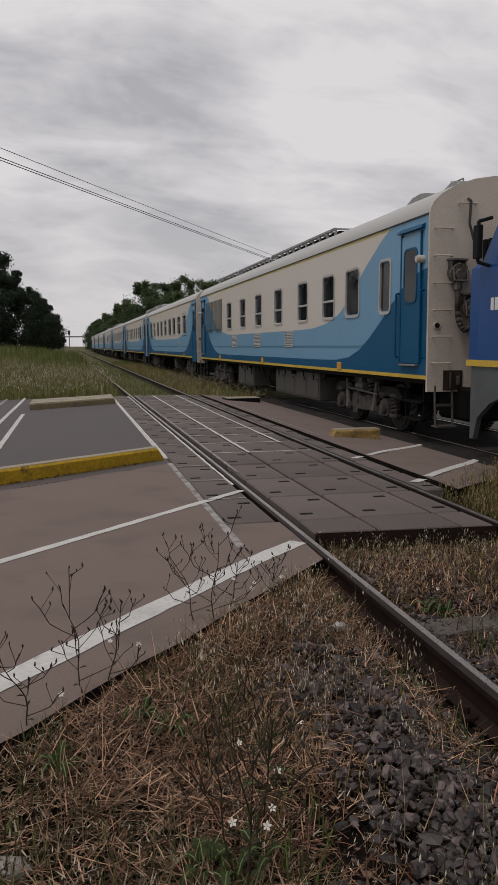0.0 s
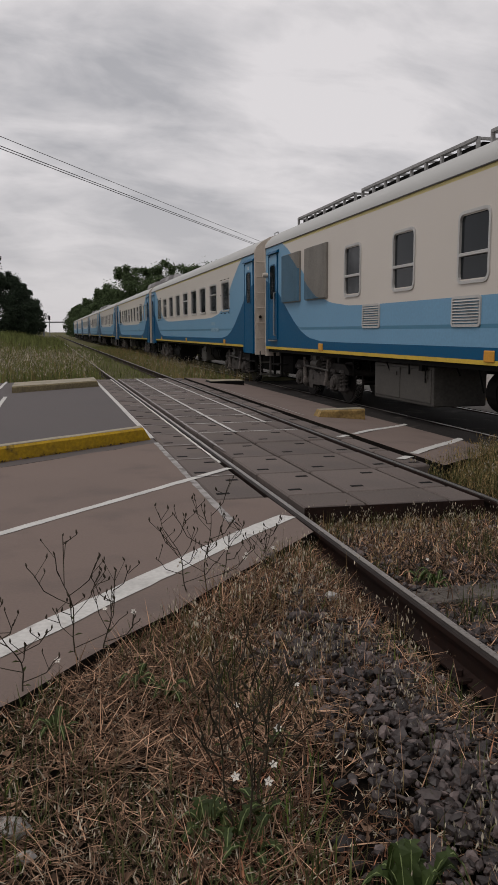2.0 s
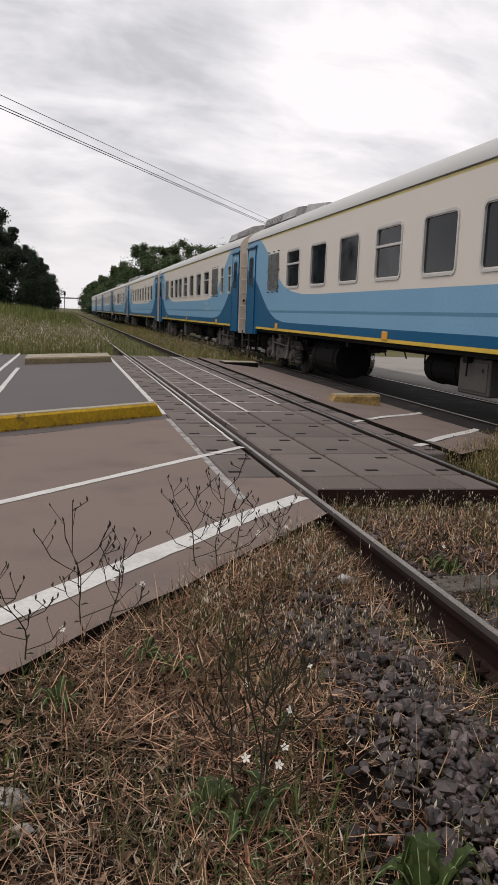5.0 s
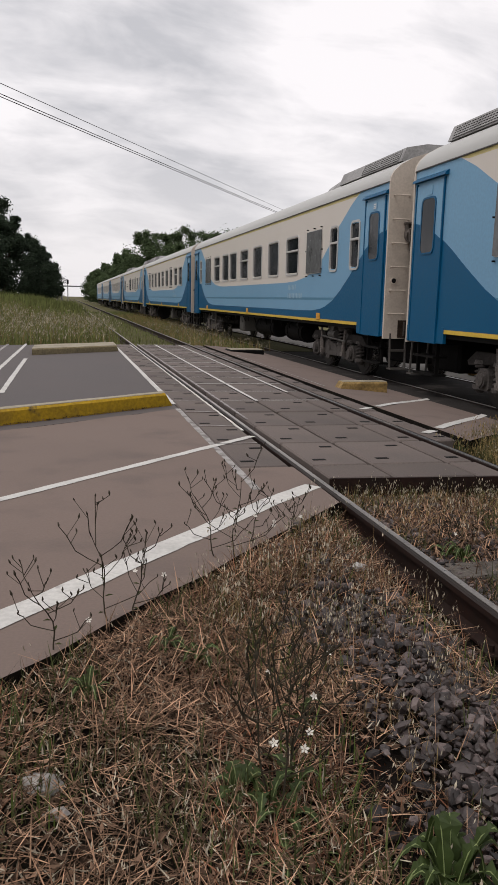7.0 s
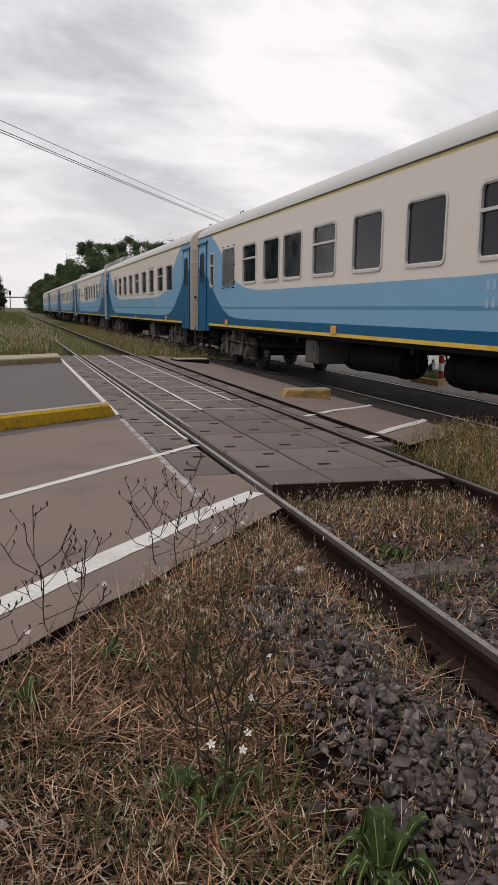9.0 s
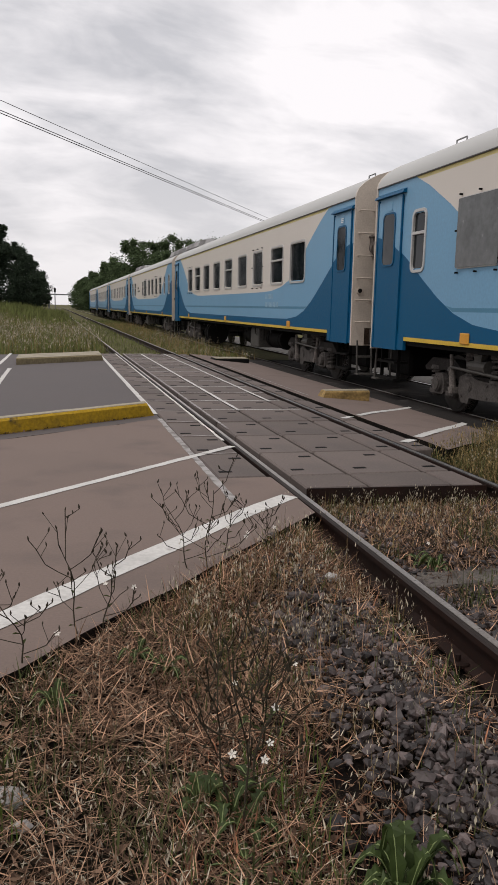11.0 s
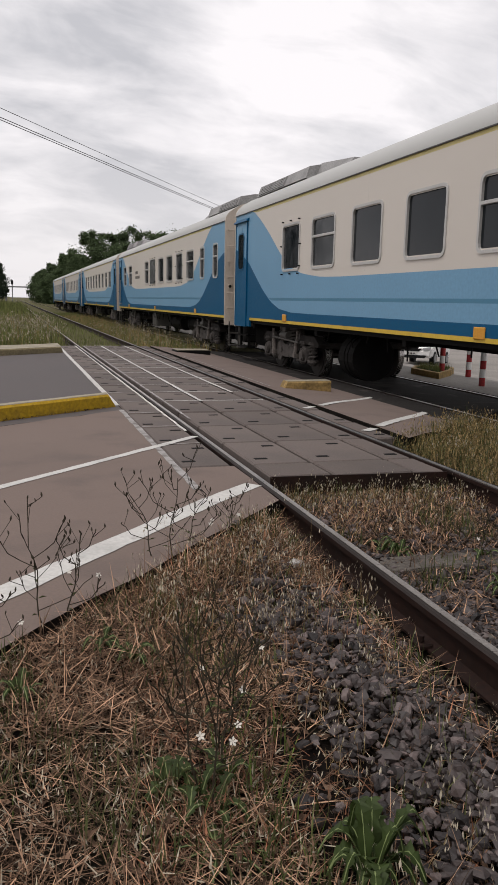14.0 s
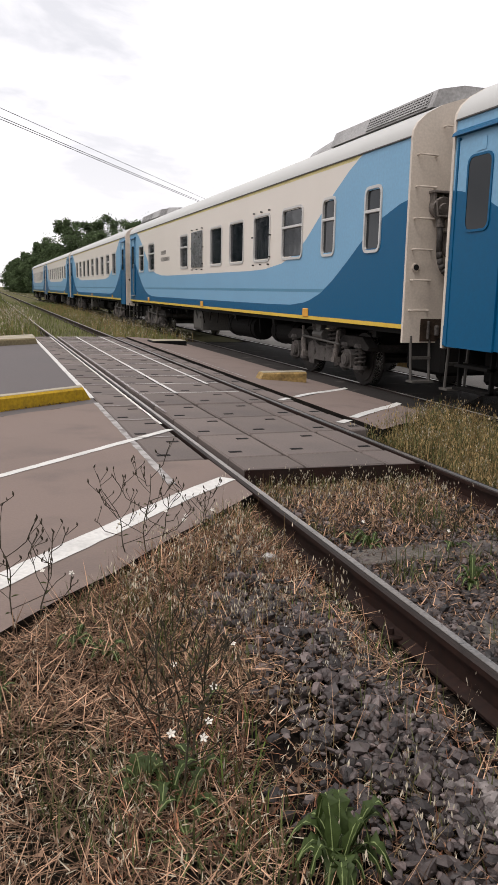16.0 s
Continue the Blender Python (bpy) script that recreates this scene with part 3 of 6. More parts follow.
    def ladder():
        bm = bmesh.new()
        for x in (-1.36, -1.05):
            tube(bm, [(x, y + s * 0.04, 1.0), (x, y + s * 0.1, 0.33)], 0.02)
        box(bm, -1.38, -1.03, *span(0.0, 0.2), 0.32, 0.35)
        box(bm, -1.37, -1.04, *span(0.05, 0.1), 0.66, 0.70)
        return mesh_of(bm, "end_step", M["boxgrey"])
    put("end_step", cached(("es", tag), ladder), coach)


def bogie(coach, y, wheels):
    frame_ob = put("bogie", cached("bogie_frame", bogie_frame_mesh), coach, pose(0, y, 0), "grimy two-axle bogie")
    for dy in (-1.2, 1.2):
        k = 1 if dy > 0 else -1
        put("axle_box", cached("axle_box", axle_box_mesh), frame_ob, pose(-1.12, dy, 0))
        for off in (-0.27, 0.27):
            put("coil_spring", cached("spring", spring_mesh), frame_ob, pose(-1.14, dy + off, 0), "dusty coil spring")
        put("damper", cached("damper", damper_mesh), frame_ob, pose(-1.27, dy - k * 0.48, 0) @ Matrix.Scale(k, 4, (0, 1, 0)))
        put("brake_hanger", cached("hanger", hanger_mesh), frame_ob, pose(-1.05, dy - k * 0.62, 0) @ Matrix.Scale(-k, 4, (0, 1, 0)))
    put("side_plate", cached("plate", side_plate_mesh), frame_ob, None, "dusty steel side plate")
    for dy in (-0.34, 0.34):
        put("bolster_spring", cached("bolster", bolster_spring_mesh), frame_ob, pose(-1.1, dy, 0))
    put("brake_cylinder", cached("brake", brake_mesh), frame_ob, pose(-1.25, 0.0, 0.0))
    put("traction_rod", cached("rod", lambda: mesh_of(tube(bmesh.new(), [(-1.3, -0.95, 0.70), (-1.3, 0.75, 0.76)], 0.022, 8), "traction_rod", M["boxgrey"])), frame_ob)
    for dy in (-1.2, 1.2):
        w = put("wheelset", cached("wheelset", wheelset_mesh), frame_ob, pose(0, dy, 0.46))
        wheels.append((w, dy))


def bogie_frame_mesh():
    bm = bmesh.new()
    out = [(-1.85, 0.70), (-1.6, 0.86), (-0.85, 0.86), (-0.55, 0.66), (0.55, 0.66), (0.85, 0.86), (1.6, 0.86), (1.85, 0.70), (1.8, 0.64), (0.95, 0.70), (0.62, 0.48), (-0.62, 0.48), (-0.95, 0.70), (-1.8, 0.64)]
    for a, b in ((-1.18, -1.0), (1.0, 1.18)):
        prism(bm, out, "x", a, b)
    box(bm, -1.1, 1.1, -0.30, 0.30, 0.45, 0.90, 0.04)
    for y in (-1.75, 1.75):
        box(bm, -1.0, 1.0, y - 0.06, y + 0.06, 0.62, 0.74)
    return mesh_of(bm, "bogie", M["bogie_dark"])


def side_plate_mesh():
    """The plate below the bolster, with a round boss and a stepped lower edge."""
    bm = bmesh.new()
    out = [(-0.62, 0.44), (-0.55, 0.36), (-0.05, 0.33), (0.28, 0.33), (0.32, 0.24), (0.52, 0.24), (0.62, 0.40), (0.60, 0.62), (0.38, 0.70), (0.10, 0.62), (-0.55, 0.60)]
    prism(bm, out, "x", -1.235, -1.195)
    cyl(bm, (-1.25, 0.30, 0.50), (-1.2, 0.30, 0.50), 0.075, 16)
    cyl(bm, (-1.26, 0.30, 0.50), (-1.2, 0.30, 0.50), 0.05, 12)
    for y, z in ((-0.5, 0.55), (-0.5, 0.42), (-0.2, 0.56), (-0.2, 0.38), (0.5, 0.34)):
        cyl(bm, (-1.25, y, z), (-1.2, y, z), 0.018, 8)
    return mesh_of(bm, "side_plate", M["bogie"])


def axle_box_mesh():
    bm = bmesh.new()
    prism(bm, [(-0.17, 0.34), (-0.12, 0.30), (0.12, 0.30), (0.17, 0.34), (0.17, 0.54), (0.09, 0.63), (-0.09, 0.63), (-0.17, 0.54)], "x", -0.14, 0.08)
    cyl(bm, (-0.19, 0, 0.46), (-0.1, 0, 0.46), 0.13, 16)
    cyl(bm, (-0.21, 0, 0.46), (-0.1, 0, 0.46), 0.10, 16)
    for k in range(6):
        a = radians(60 * k + 30)
        cyl(bm, (-0.20, 0.112 * math.cos(a), 0.46 + 0.112 * math.sin(a)), (-0.18, 0.112 * math.cos(a), 0.46 + 0.112 * math.sin(a)), 0.012, 6)
    for q in (-0.27, 0.27):
        cyl(bm, (-0.02, q, 0.30), (-0.02, q, 0.36), 0.12, 14)
        cyl(bm, (-0.02, q, 0.24), (-0.02, q, 0.30), 0.06, 10, 0.11)
    box(bm, -0.06, 0.04, -0.3, 0.3, 0.30, 0.38, 0.02)
    return mesh_of(bm, "axle_box", M["bogie"])


def coil(r, z0, z1, turns, wire):
    pts = []
    n = turns * 10
    for i in range(n + 1):
        a = 2 * math.pi * i / 10
        pts.append((r * math.cos(a), r * math.sin(a), z0 + (z1 - z0) * i / n))
    return tube(bmesh.new(), pts, wire, 5)


def spring_mesh():
    bm = coil(0.085, 0.38, 0.68, 4, 0.02)
    cyl(bm, (0, 0, 0.36), (0, 0, 0.70), 0.045, 8)
    cyl(bm, (0, 0, 0.68), (0, 0, 0.74), 0.12, 14, 0.10)
    return mesh_of(bm, "coil_spring", M["bogie"])


def bolster_spring_mesh():
    bm = coil(0.13, 0.64, 0.96, 4, 0.026)
    cyl(bm, (0, 0, 0.60), (0, 0, 0.65), 0.17, 16)
    cyl(bm, (0, 0, 0.95), (0, 0, 1.0), 0.17, 16)
    return mesh_of(bm, "bolster_spring", M["bogie"])


def hanger_mesh():
    """A brake hanger: a bent arm with its shoe."""
    bm = bmesh.new()
    prism(bm, [(-0.05, 0.95), (0.04, 0.95), (0.10, 0.62), (0.06, 0.34), (-0.02, 0.30), (-0.04, 0.40), (0.0, 0.62)], "x", -0.08, 0.02)
    prism(bm, [(-0.06, 0.30), (0.10, 0.26), (0.14, 0.40), (0.06, 0.42)], "x", -0.11, 0.05)
    cyl(bm, (-0.1, 0.04, 0.62), (0.03, 0.04, 0.62), 0.035, 8)
    cyl(bm, (-0.1, 0.0, 0.90), (0.03, 0.0, 0.90), 0.035, 8)
    return mesh_of(bm, "brake_hanger", M["bogie"])


def damper_mesh():
    bm = bmesh.new()
    cyl(bm, (0, 0, 0.42), (0, 0.06, 0.70), 0.05, 10)
    cyl(bm, (0, 0.06, 0.70), (0, 0.1, 0.95), 0.032, 8)
    box(bm, -0.05, 0.08, -0.06, 0.06, 0.36, 0.45)
    return mesh_of(bm, "damper", M["fitting"])


def brake_mesh():
    bm = bmesh.new()
    cyl(bm, (0, -0.22, 0.82), (0, 0.22, 0.82), 0.085, 12)
    cyl(bm, (0, 0.22, 0.82), (0, 0.36, 0.82), 0.03, 8)
    cyl(bm, (0, -0.25, 0.82), (0, -0.20, 0.82), 0.10, 12)
    prism(bm, [(-0.06, 0.75), (0.06, 0.75), (0.11, 1.0), (-0.11, 1.0)], "x", -0.05, 0.05)
    return mesh_of(bm, "brake_cylinder", M["boxgrey"])


def wheelset_mesh():
    bm = bmesh.new()
    cyl(bm, (-0.95, 0, 0), (0.95, 0, 0), 0.08, 10)
    for s in (-1, 1):
        cyl(bm, (s * 0.80, 0, 0), (s * 0.93, 0, 0), 0.46, 28, mi=0)
        cyl(bm, (s * 0.765, 0, 0), (s * 0.80, 0, 0), 0.485, 28)
        cyl(bm, (s * 0.93, 0, 0), (s * 0.945, 0, 0), 0.40, 24)
        cyl(bm, (s * 0.93, 0, 0), (s * 0.99, 0, 0), 0.13, 14)
        for k in range(6):
            a = radians(60 * k)
            cyl(bm, (s * 0.94, 0.27 * math.cos(a), 0.27 * math.sin(a)), (s * 0.952, 0.27 * math.cos(a), 0.27 * math.sin(a)), 0.03, 6)
    me = mesh_of(bm, "wheelset", M["wheel"], M["tread"])
    for p in me.polygons:
        c = p.center
        if 0.805 < abs(c.x) < 0.925 and math.hypot(c.y, c.z) > 0.44:
            p.material_index = 1
    return me


def roof_mesh(front, rear):
    bm = bmesh.new()
    n = 24
    rows = []
    for i in range(n + 1):
        y = front + (rear - front) * i / n
        rows.append([bm.verts.new((x * 1.012, y, z + 0.004)) for x, z in ROOF])
    for a, b in zip(rows, rows[1:]):
        for i in range(len(ROOF) - 1):
            bm.faces.new((a[i], a[i + 1], b[i + 1], b[i]))
    return mesh_of(bm, "roof", M["roof"], smooth=True)


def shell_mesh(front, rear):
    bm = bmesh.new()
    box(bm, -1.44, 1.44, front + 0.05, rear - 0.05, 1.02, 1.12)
    # added sheet behind the windows, near-black for the shade inside the coach
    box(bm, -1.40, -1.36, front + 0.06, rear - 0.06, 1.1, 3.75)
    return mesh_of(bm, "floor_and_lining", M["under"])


def far_wall_mesh(front, rear):
    bm = bmesh.new()
    box(bm, 1.44, 1.5, front, rear, SILL, 1.4, mi=0)
    box(bm, 1.44, 1.5, front, rear, 1.4, 2.05, mi=1)
    box(bm, 1.44, 1.5, front, rear, 2.05, EAVE, mi=2)
    return mesh_of(bm, "far_wall", M["dark_blue"], M["light_blue"], M["cream"])


def under_gear(coach, variant):
    rnd = random.Random(variant)
    bm = bmesh.new()
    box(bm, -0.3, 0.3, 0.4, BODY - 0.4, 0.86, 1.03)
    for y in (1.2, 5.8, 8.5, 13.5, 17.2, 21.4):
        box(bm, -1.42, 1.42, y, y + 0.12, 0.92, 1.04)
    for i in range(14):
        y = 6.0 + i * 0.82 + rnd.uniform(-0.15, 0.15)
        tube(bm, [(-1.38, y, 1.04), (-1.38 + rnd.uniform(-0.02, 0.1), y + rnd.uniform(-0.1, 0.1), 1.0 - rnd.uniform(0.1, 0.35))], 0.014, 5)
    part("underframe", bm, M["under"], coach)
    # solid near-black blocks fill the dark mass of couplers and steps
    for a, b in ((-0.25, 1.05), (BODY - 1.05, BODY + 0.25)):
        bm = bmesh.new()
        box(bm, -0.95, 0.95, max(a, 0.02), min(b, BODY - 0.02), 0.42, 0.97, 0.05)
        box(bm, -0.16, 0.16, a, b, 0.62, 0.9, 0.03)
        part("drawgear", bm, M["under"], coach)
    layouts = {
        0: [("box", 13.3, 15.6, 0.34), ("tank", 10.75, 12.0, 0.36), ("box", 6.5, 10.5, 0.32)],
        1: [("tank", 9.15, 10.5, 0.46), ("box", 8.0, 8.9, 0.45), ("tank", 6.4, 7.9, 0.46), ("tank", 14.6, 16.4, 0.16)],
        2: [("tank", 9.5, 11.8, 0.45), ("tank", 6.5, 8.1, 0.45), ("box", 12.6, 13.3, 0.5)],
        3: [("tank", 8.0, 10.1, 0.44), ("tank", 5.3, 6.8, 0.46), ("box", 12.0, 13.0, 0.45)],
        4: [("tank", 15.75, 16.4, 0.14), ("tank", 8.6, 10.2, 0.46), ("box", 7.5, 8.45, 0.44), ("tank", 5.9, 7.4, 0.46)],
    }
    for what, a, b, z in layouts[variant]:
        bm = bmesh.new()
        if what == "box":
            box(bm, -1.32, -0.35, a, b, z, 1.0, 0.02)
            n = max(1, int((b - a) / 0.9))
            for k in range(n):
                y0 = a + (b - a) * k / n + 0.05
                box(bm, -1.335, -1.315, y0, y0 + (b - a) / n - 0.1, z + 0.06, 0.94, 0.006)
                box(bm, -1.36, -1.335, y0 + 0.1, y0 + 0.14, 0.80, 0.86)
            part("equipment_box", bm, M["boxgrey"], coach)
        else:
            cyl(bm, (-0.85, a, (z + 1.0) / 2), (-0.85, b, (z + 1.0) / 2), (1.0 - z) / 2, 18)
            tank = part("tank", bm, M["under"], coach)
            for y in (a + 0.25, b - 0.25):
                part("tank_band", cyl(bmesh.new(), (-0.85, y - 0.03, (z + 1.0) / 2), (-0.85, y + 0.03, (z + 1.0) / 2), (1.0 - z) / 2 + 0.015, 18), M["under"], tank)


def roof_gear(coach, kind):
    if kind == "ducts":
        for a, b in ((6.6, 12.5), (12.9, 17.3), (17.7, 21.5)):
            bm = bmesh.new()
            n = int((b - a) / 0.55)
            for i in range(n + 1):
                y = a + (b - a) * i / n
                box(bm, -0.93, -0.88, y - 0.025, y + 0.025, 4.20, 4.44)
                box(bm, -0.93, 0.5, y - 0.02, y + 0.02, 4.40, 4.44)
            box(bm, -0.94, -0.87, a, b, 4.40, 4.45)
            box(bm, -0.94, -0.87, a, b, 4.22, 4.27)
            rack = part("roof_rack", bm, M["hvac"], coach, "long grey slatted roof housing")
            bm = bmesh.new()
            box(bm, -0.80, 0.8, a + 0.05, b - 0.05, 4.20, 4.39)
            part("housing", bm, M["under"], rack)
        for a, b, h in ((0.7, 1.6, 4.40), (1.8, 3.1, 4.41)):
            bm = bmesh.new()
            prism(bm, [(a, 4.18), (a + 0.12, h - 0.03), (a + 0.35, h), (b - 0.6, h - 0.02), (b, 4.18)], "x", -0.85, 0.85)
            part("vent_hood", bm, M["hvac"], coach, "low sloping grey vent hood on the roof")
    if kind in ("hvac_front", "hvac_both", "hvac_rear"):
        for side in ((0,) if kind == "hvac_front" else (1,) if kind == "hvac_rear" else (0, 1)):
            def at(y):
                return y if side == 0 else BODY - y
            bm = bmesh.new()
            y0, y1 = sorted((at(0.45), at(3.9)))
            prism(bm, [(-1.12, 4.220), (-1.02, 4.470), (-0.6, 4.555), (0.6, 4.555), (1.02, 4.470), (1.12, 4.220)], "y", y0, y1)
            unit = part("air_conditioner", bm, M["hvac"], coach, "grey roof air conditioner with mesh side")
            a, b = sorted((at(0.6), at(2.5)))
            bm = bmesh.new()
            prism(bm, [(-1.108, 4.25), (-1.03, 4.445), (-1.01, 4.44), (-1.09, 4.245)], "y", a, b)
            grid = part("mesh_panel", bm, M["under"], unit, "dark grid behind pale slats")
            for z in range(5):
                x0, z0 = -1.118 + 0.0185 * z, 4.252 + z * 0.044
                bm = bmesh.new()
                prism(bm, [(x0 - 0.012, z0), (x0 + 0.02, z0 + 0.004), (x0 + 0.024, z0 + 0.024), (x0 - 0.004, z0 + 0.022)], "y", a, b)
                part("slat", bm, M["hvac"], grid)
            for k in range(24):
                y = a + (b - a) * k / 23
                bm = bmesh.new()
                prism(bm, [(-1.122, 4.25), (-1.042, 4.46), (-1.03, 4.455), (-1.11, 4.245)], "y", y - 0.014, y + 0.014)
                part("slat", bm, M["hvac"], grid)
            bm = bmesh.new()
            y0, y1 = sorted((at(3.9), at(5.6)))
            lo, hi = (4.55, 4.40) if side == 0 else (4.400, 4.550)
            v = [bm.verts.new(p) for p in ((-0.9, y0, 4.220), (0.9, y0, 4.220), (0.9, y1, 4.220), (-0.9, y1, 4.220), (-0.75, y0, lo), (0.75, y0, lo), (0.75, y1, hi), (-0.75, y1, hi))]
            for f in ((0, 1, 2, 3), (4, 5, 6, 7), (0, 1, 5, 4), (1, 2, 6, 5), (2, 3, 7, 6), (3, 0, 4, 7)):
                bm.faces.new([v[i] for i in f])
            part("fairing", bm, M["hvac"], unit)
    for y in (1.6, BODY - 1.4):
        bm = bmesh.new()
        tube(bm, [(-0.3, y, 4.370), (-0.3, y, 4.590), (-0.3, y + 0.35, 4.590), (-0.3, y + 0.35, 4.370)], 0.015, 5)
        part("roof_handhold", bm, M["steel"], coach)


def logo_bars(coach, y0, z0, m):
    """Two lines of lettering as plain bars."""
    for row, (n, w) in enumerate(((6, 0.075), (10, 0.075))):
        for i in range(n):
            bm = bmesh.new()
            y = y0 - i * 0.135
            z = z0 - row * 0.22
            box(bm, -HALF - 0.005, -HALF - 0.001, y - w, y, z, z + 0.13)
            part("lettering_bar", bm, m, coach)


COACHES = [
    dict(label="front coach with roof racks and corrugated window covers", ends=(0.42, 22.53), wins=[(2.17, 0.46, "plain"), (3.85, 0.74, "plain"), *[(y, 0.76, "low_split") for y in (5.35, 7.3, 9.6, 11.9, 14.1, 16.33)]],
         doors=("high", "high"), roof="ducts", gear=0, grills=True, vents=(8.5, 12.05, 15.4), plates=(4.58, 11.4, 18.1)),
    dict(label="second coach with a long window row", ends=(-0.08, 22.68), wins=[(3.70, 1.08, "bracket"), (5.68, 1.1, "split"), (7.63, 1.1, "plain"), (9.5, 1.1, "plain"), (11.5, 1.1, "split"), (13.52, 1.08, "plain"), (15.52, 1.08, "plain"), (17.56, 1.08, "split"), (19.45, 1.0, "sheet")],
         doors=("low", "low"), roof="hvac_rear", gear=1, logo=("faded", 6.15, 1.78)),
    dict(label="third coach with boarded windows", ends=(0.0, 22.33), wins=[(1.68, 0.46, "split"), (2.98, 0.46, "split"), (4.38, 1.05, "sheet"), (6.27, 1.08, "split"), (8.2, 1.08, "plain"), (10.12, 1.08, "plain"), (12.0, 1.08, "split"), (13.75, 1.08, "plain"), (15.15, 1.08, "plain"), (16.85, 1.08, "split"), (18.75, 1.05, "sheet"), (20.6, 0.42, "split")],
         doors=("low", "low"), roof="hvac_front", gear=2, logo=("faded", 6.6, 1.86)),
    dict(label="fourth coach with wide dark windows", ends=(-0.35, 22.96), wins=[(3.3, 1.14, "plain"), (5.1, 1.1, "split"), (7.1, 1.02, "bracket"), (9.0, 1.1, "plain"), (11.02, 1.1, "split"), (12.97, 1.1, "plain"), (14.93, 1.1, "plain"), (16.85, 1.1, "split"), (18.65, 1.0, "bracket")],
         doors=("low", "low"), roof="hvac_rear", gear=4, logo=("faded", 6.2, 1.86)),
    dict(label="fifth coach with a louvred roof unit", ends=(0.28, 22.75), wins=[(1.35, 0.48, "split"), (3.0, 0.48, "split"), (4.72, 1.02, "split"), (6.5, 0.98, "bracket"), (8.3, 1.04, "plain"), (10.05, 1.02, "plain"), (11.95, 1.1, "sheet"), (13.5, 0.9, "split"), (18.4, 0.98, "split"), (20.3, 0.9, "split")],
         doors=("", "high"), roof="hvac_both", gear=3, logo=("boxgrey", 16.8, 2.75)),
    dict(label="sixth coach of the passenger train", wins=[(3.3, 1.0, "plain"), *[(5.25 + 1.93 * i, 1.0, "split" if i % 3 == 0 else "plain") for i in range(8)]], doors=("low", "low"), roof="none", gear=2),
    dict(label="seventh coach of the passenger train", wins=[(3.3, 1.0, "plain"), *[(5.25 + 1.93 * i, 1.0, "split" if i % 3 == 1 else "plain") for i in range(8)]], doors=("low", "low"), roof="none", gear=1),
    dict(label="last coach of the passenger train", wins=[(3.3, 1.0, "plain"), *[(5.25 + 1.93 * i, 1.0, "split" if i % 3 == 2 else "plain") for i in range(8)]], doors=("low", "low"), roof="none", gear=3),
]
TRAIN, WHEELS = [], []


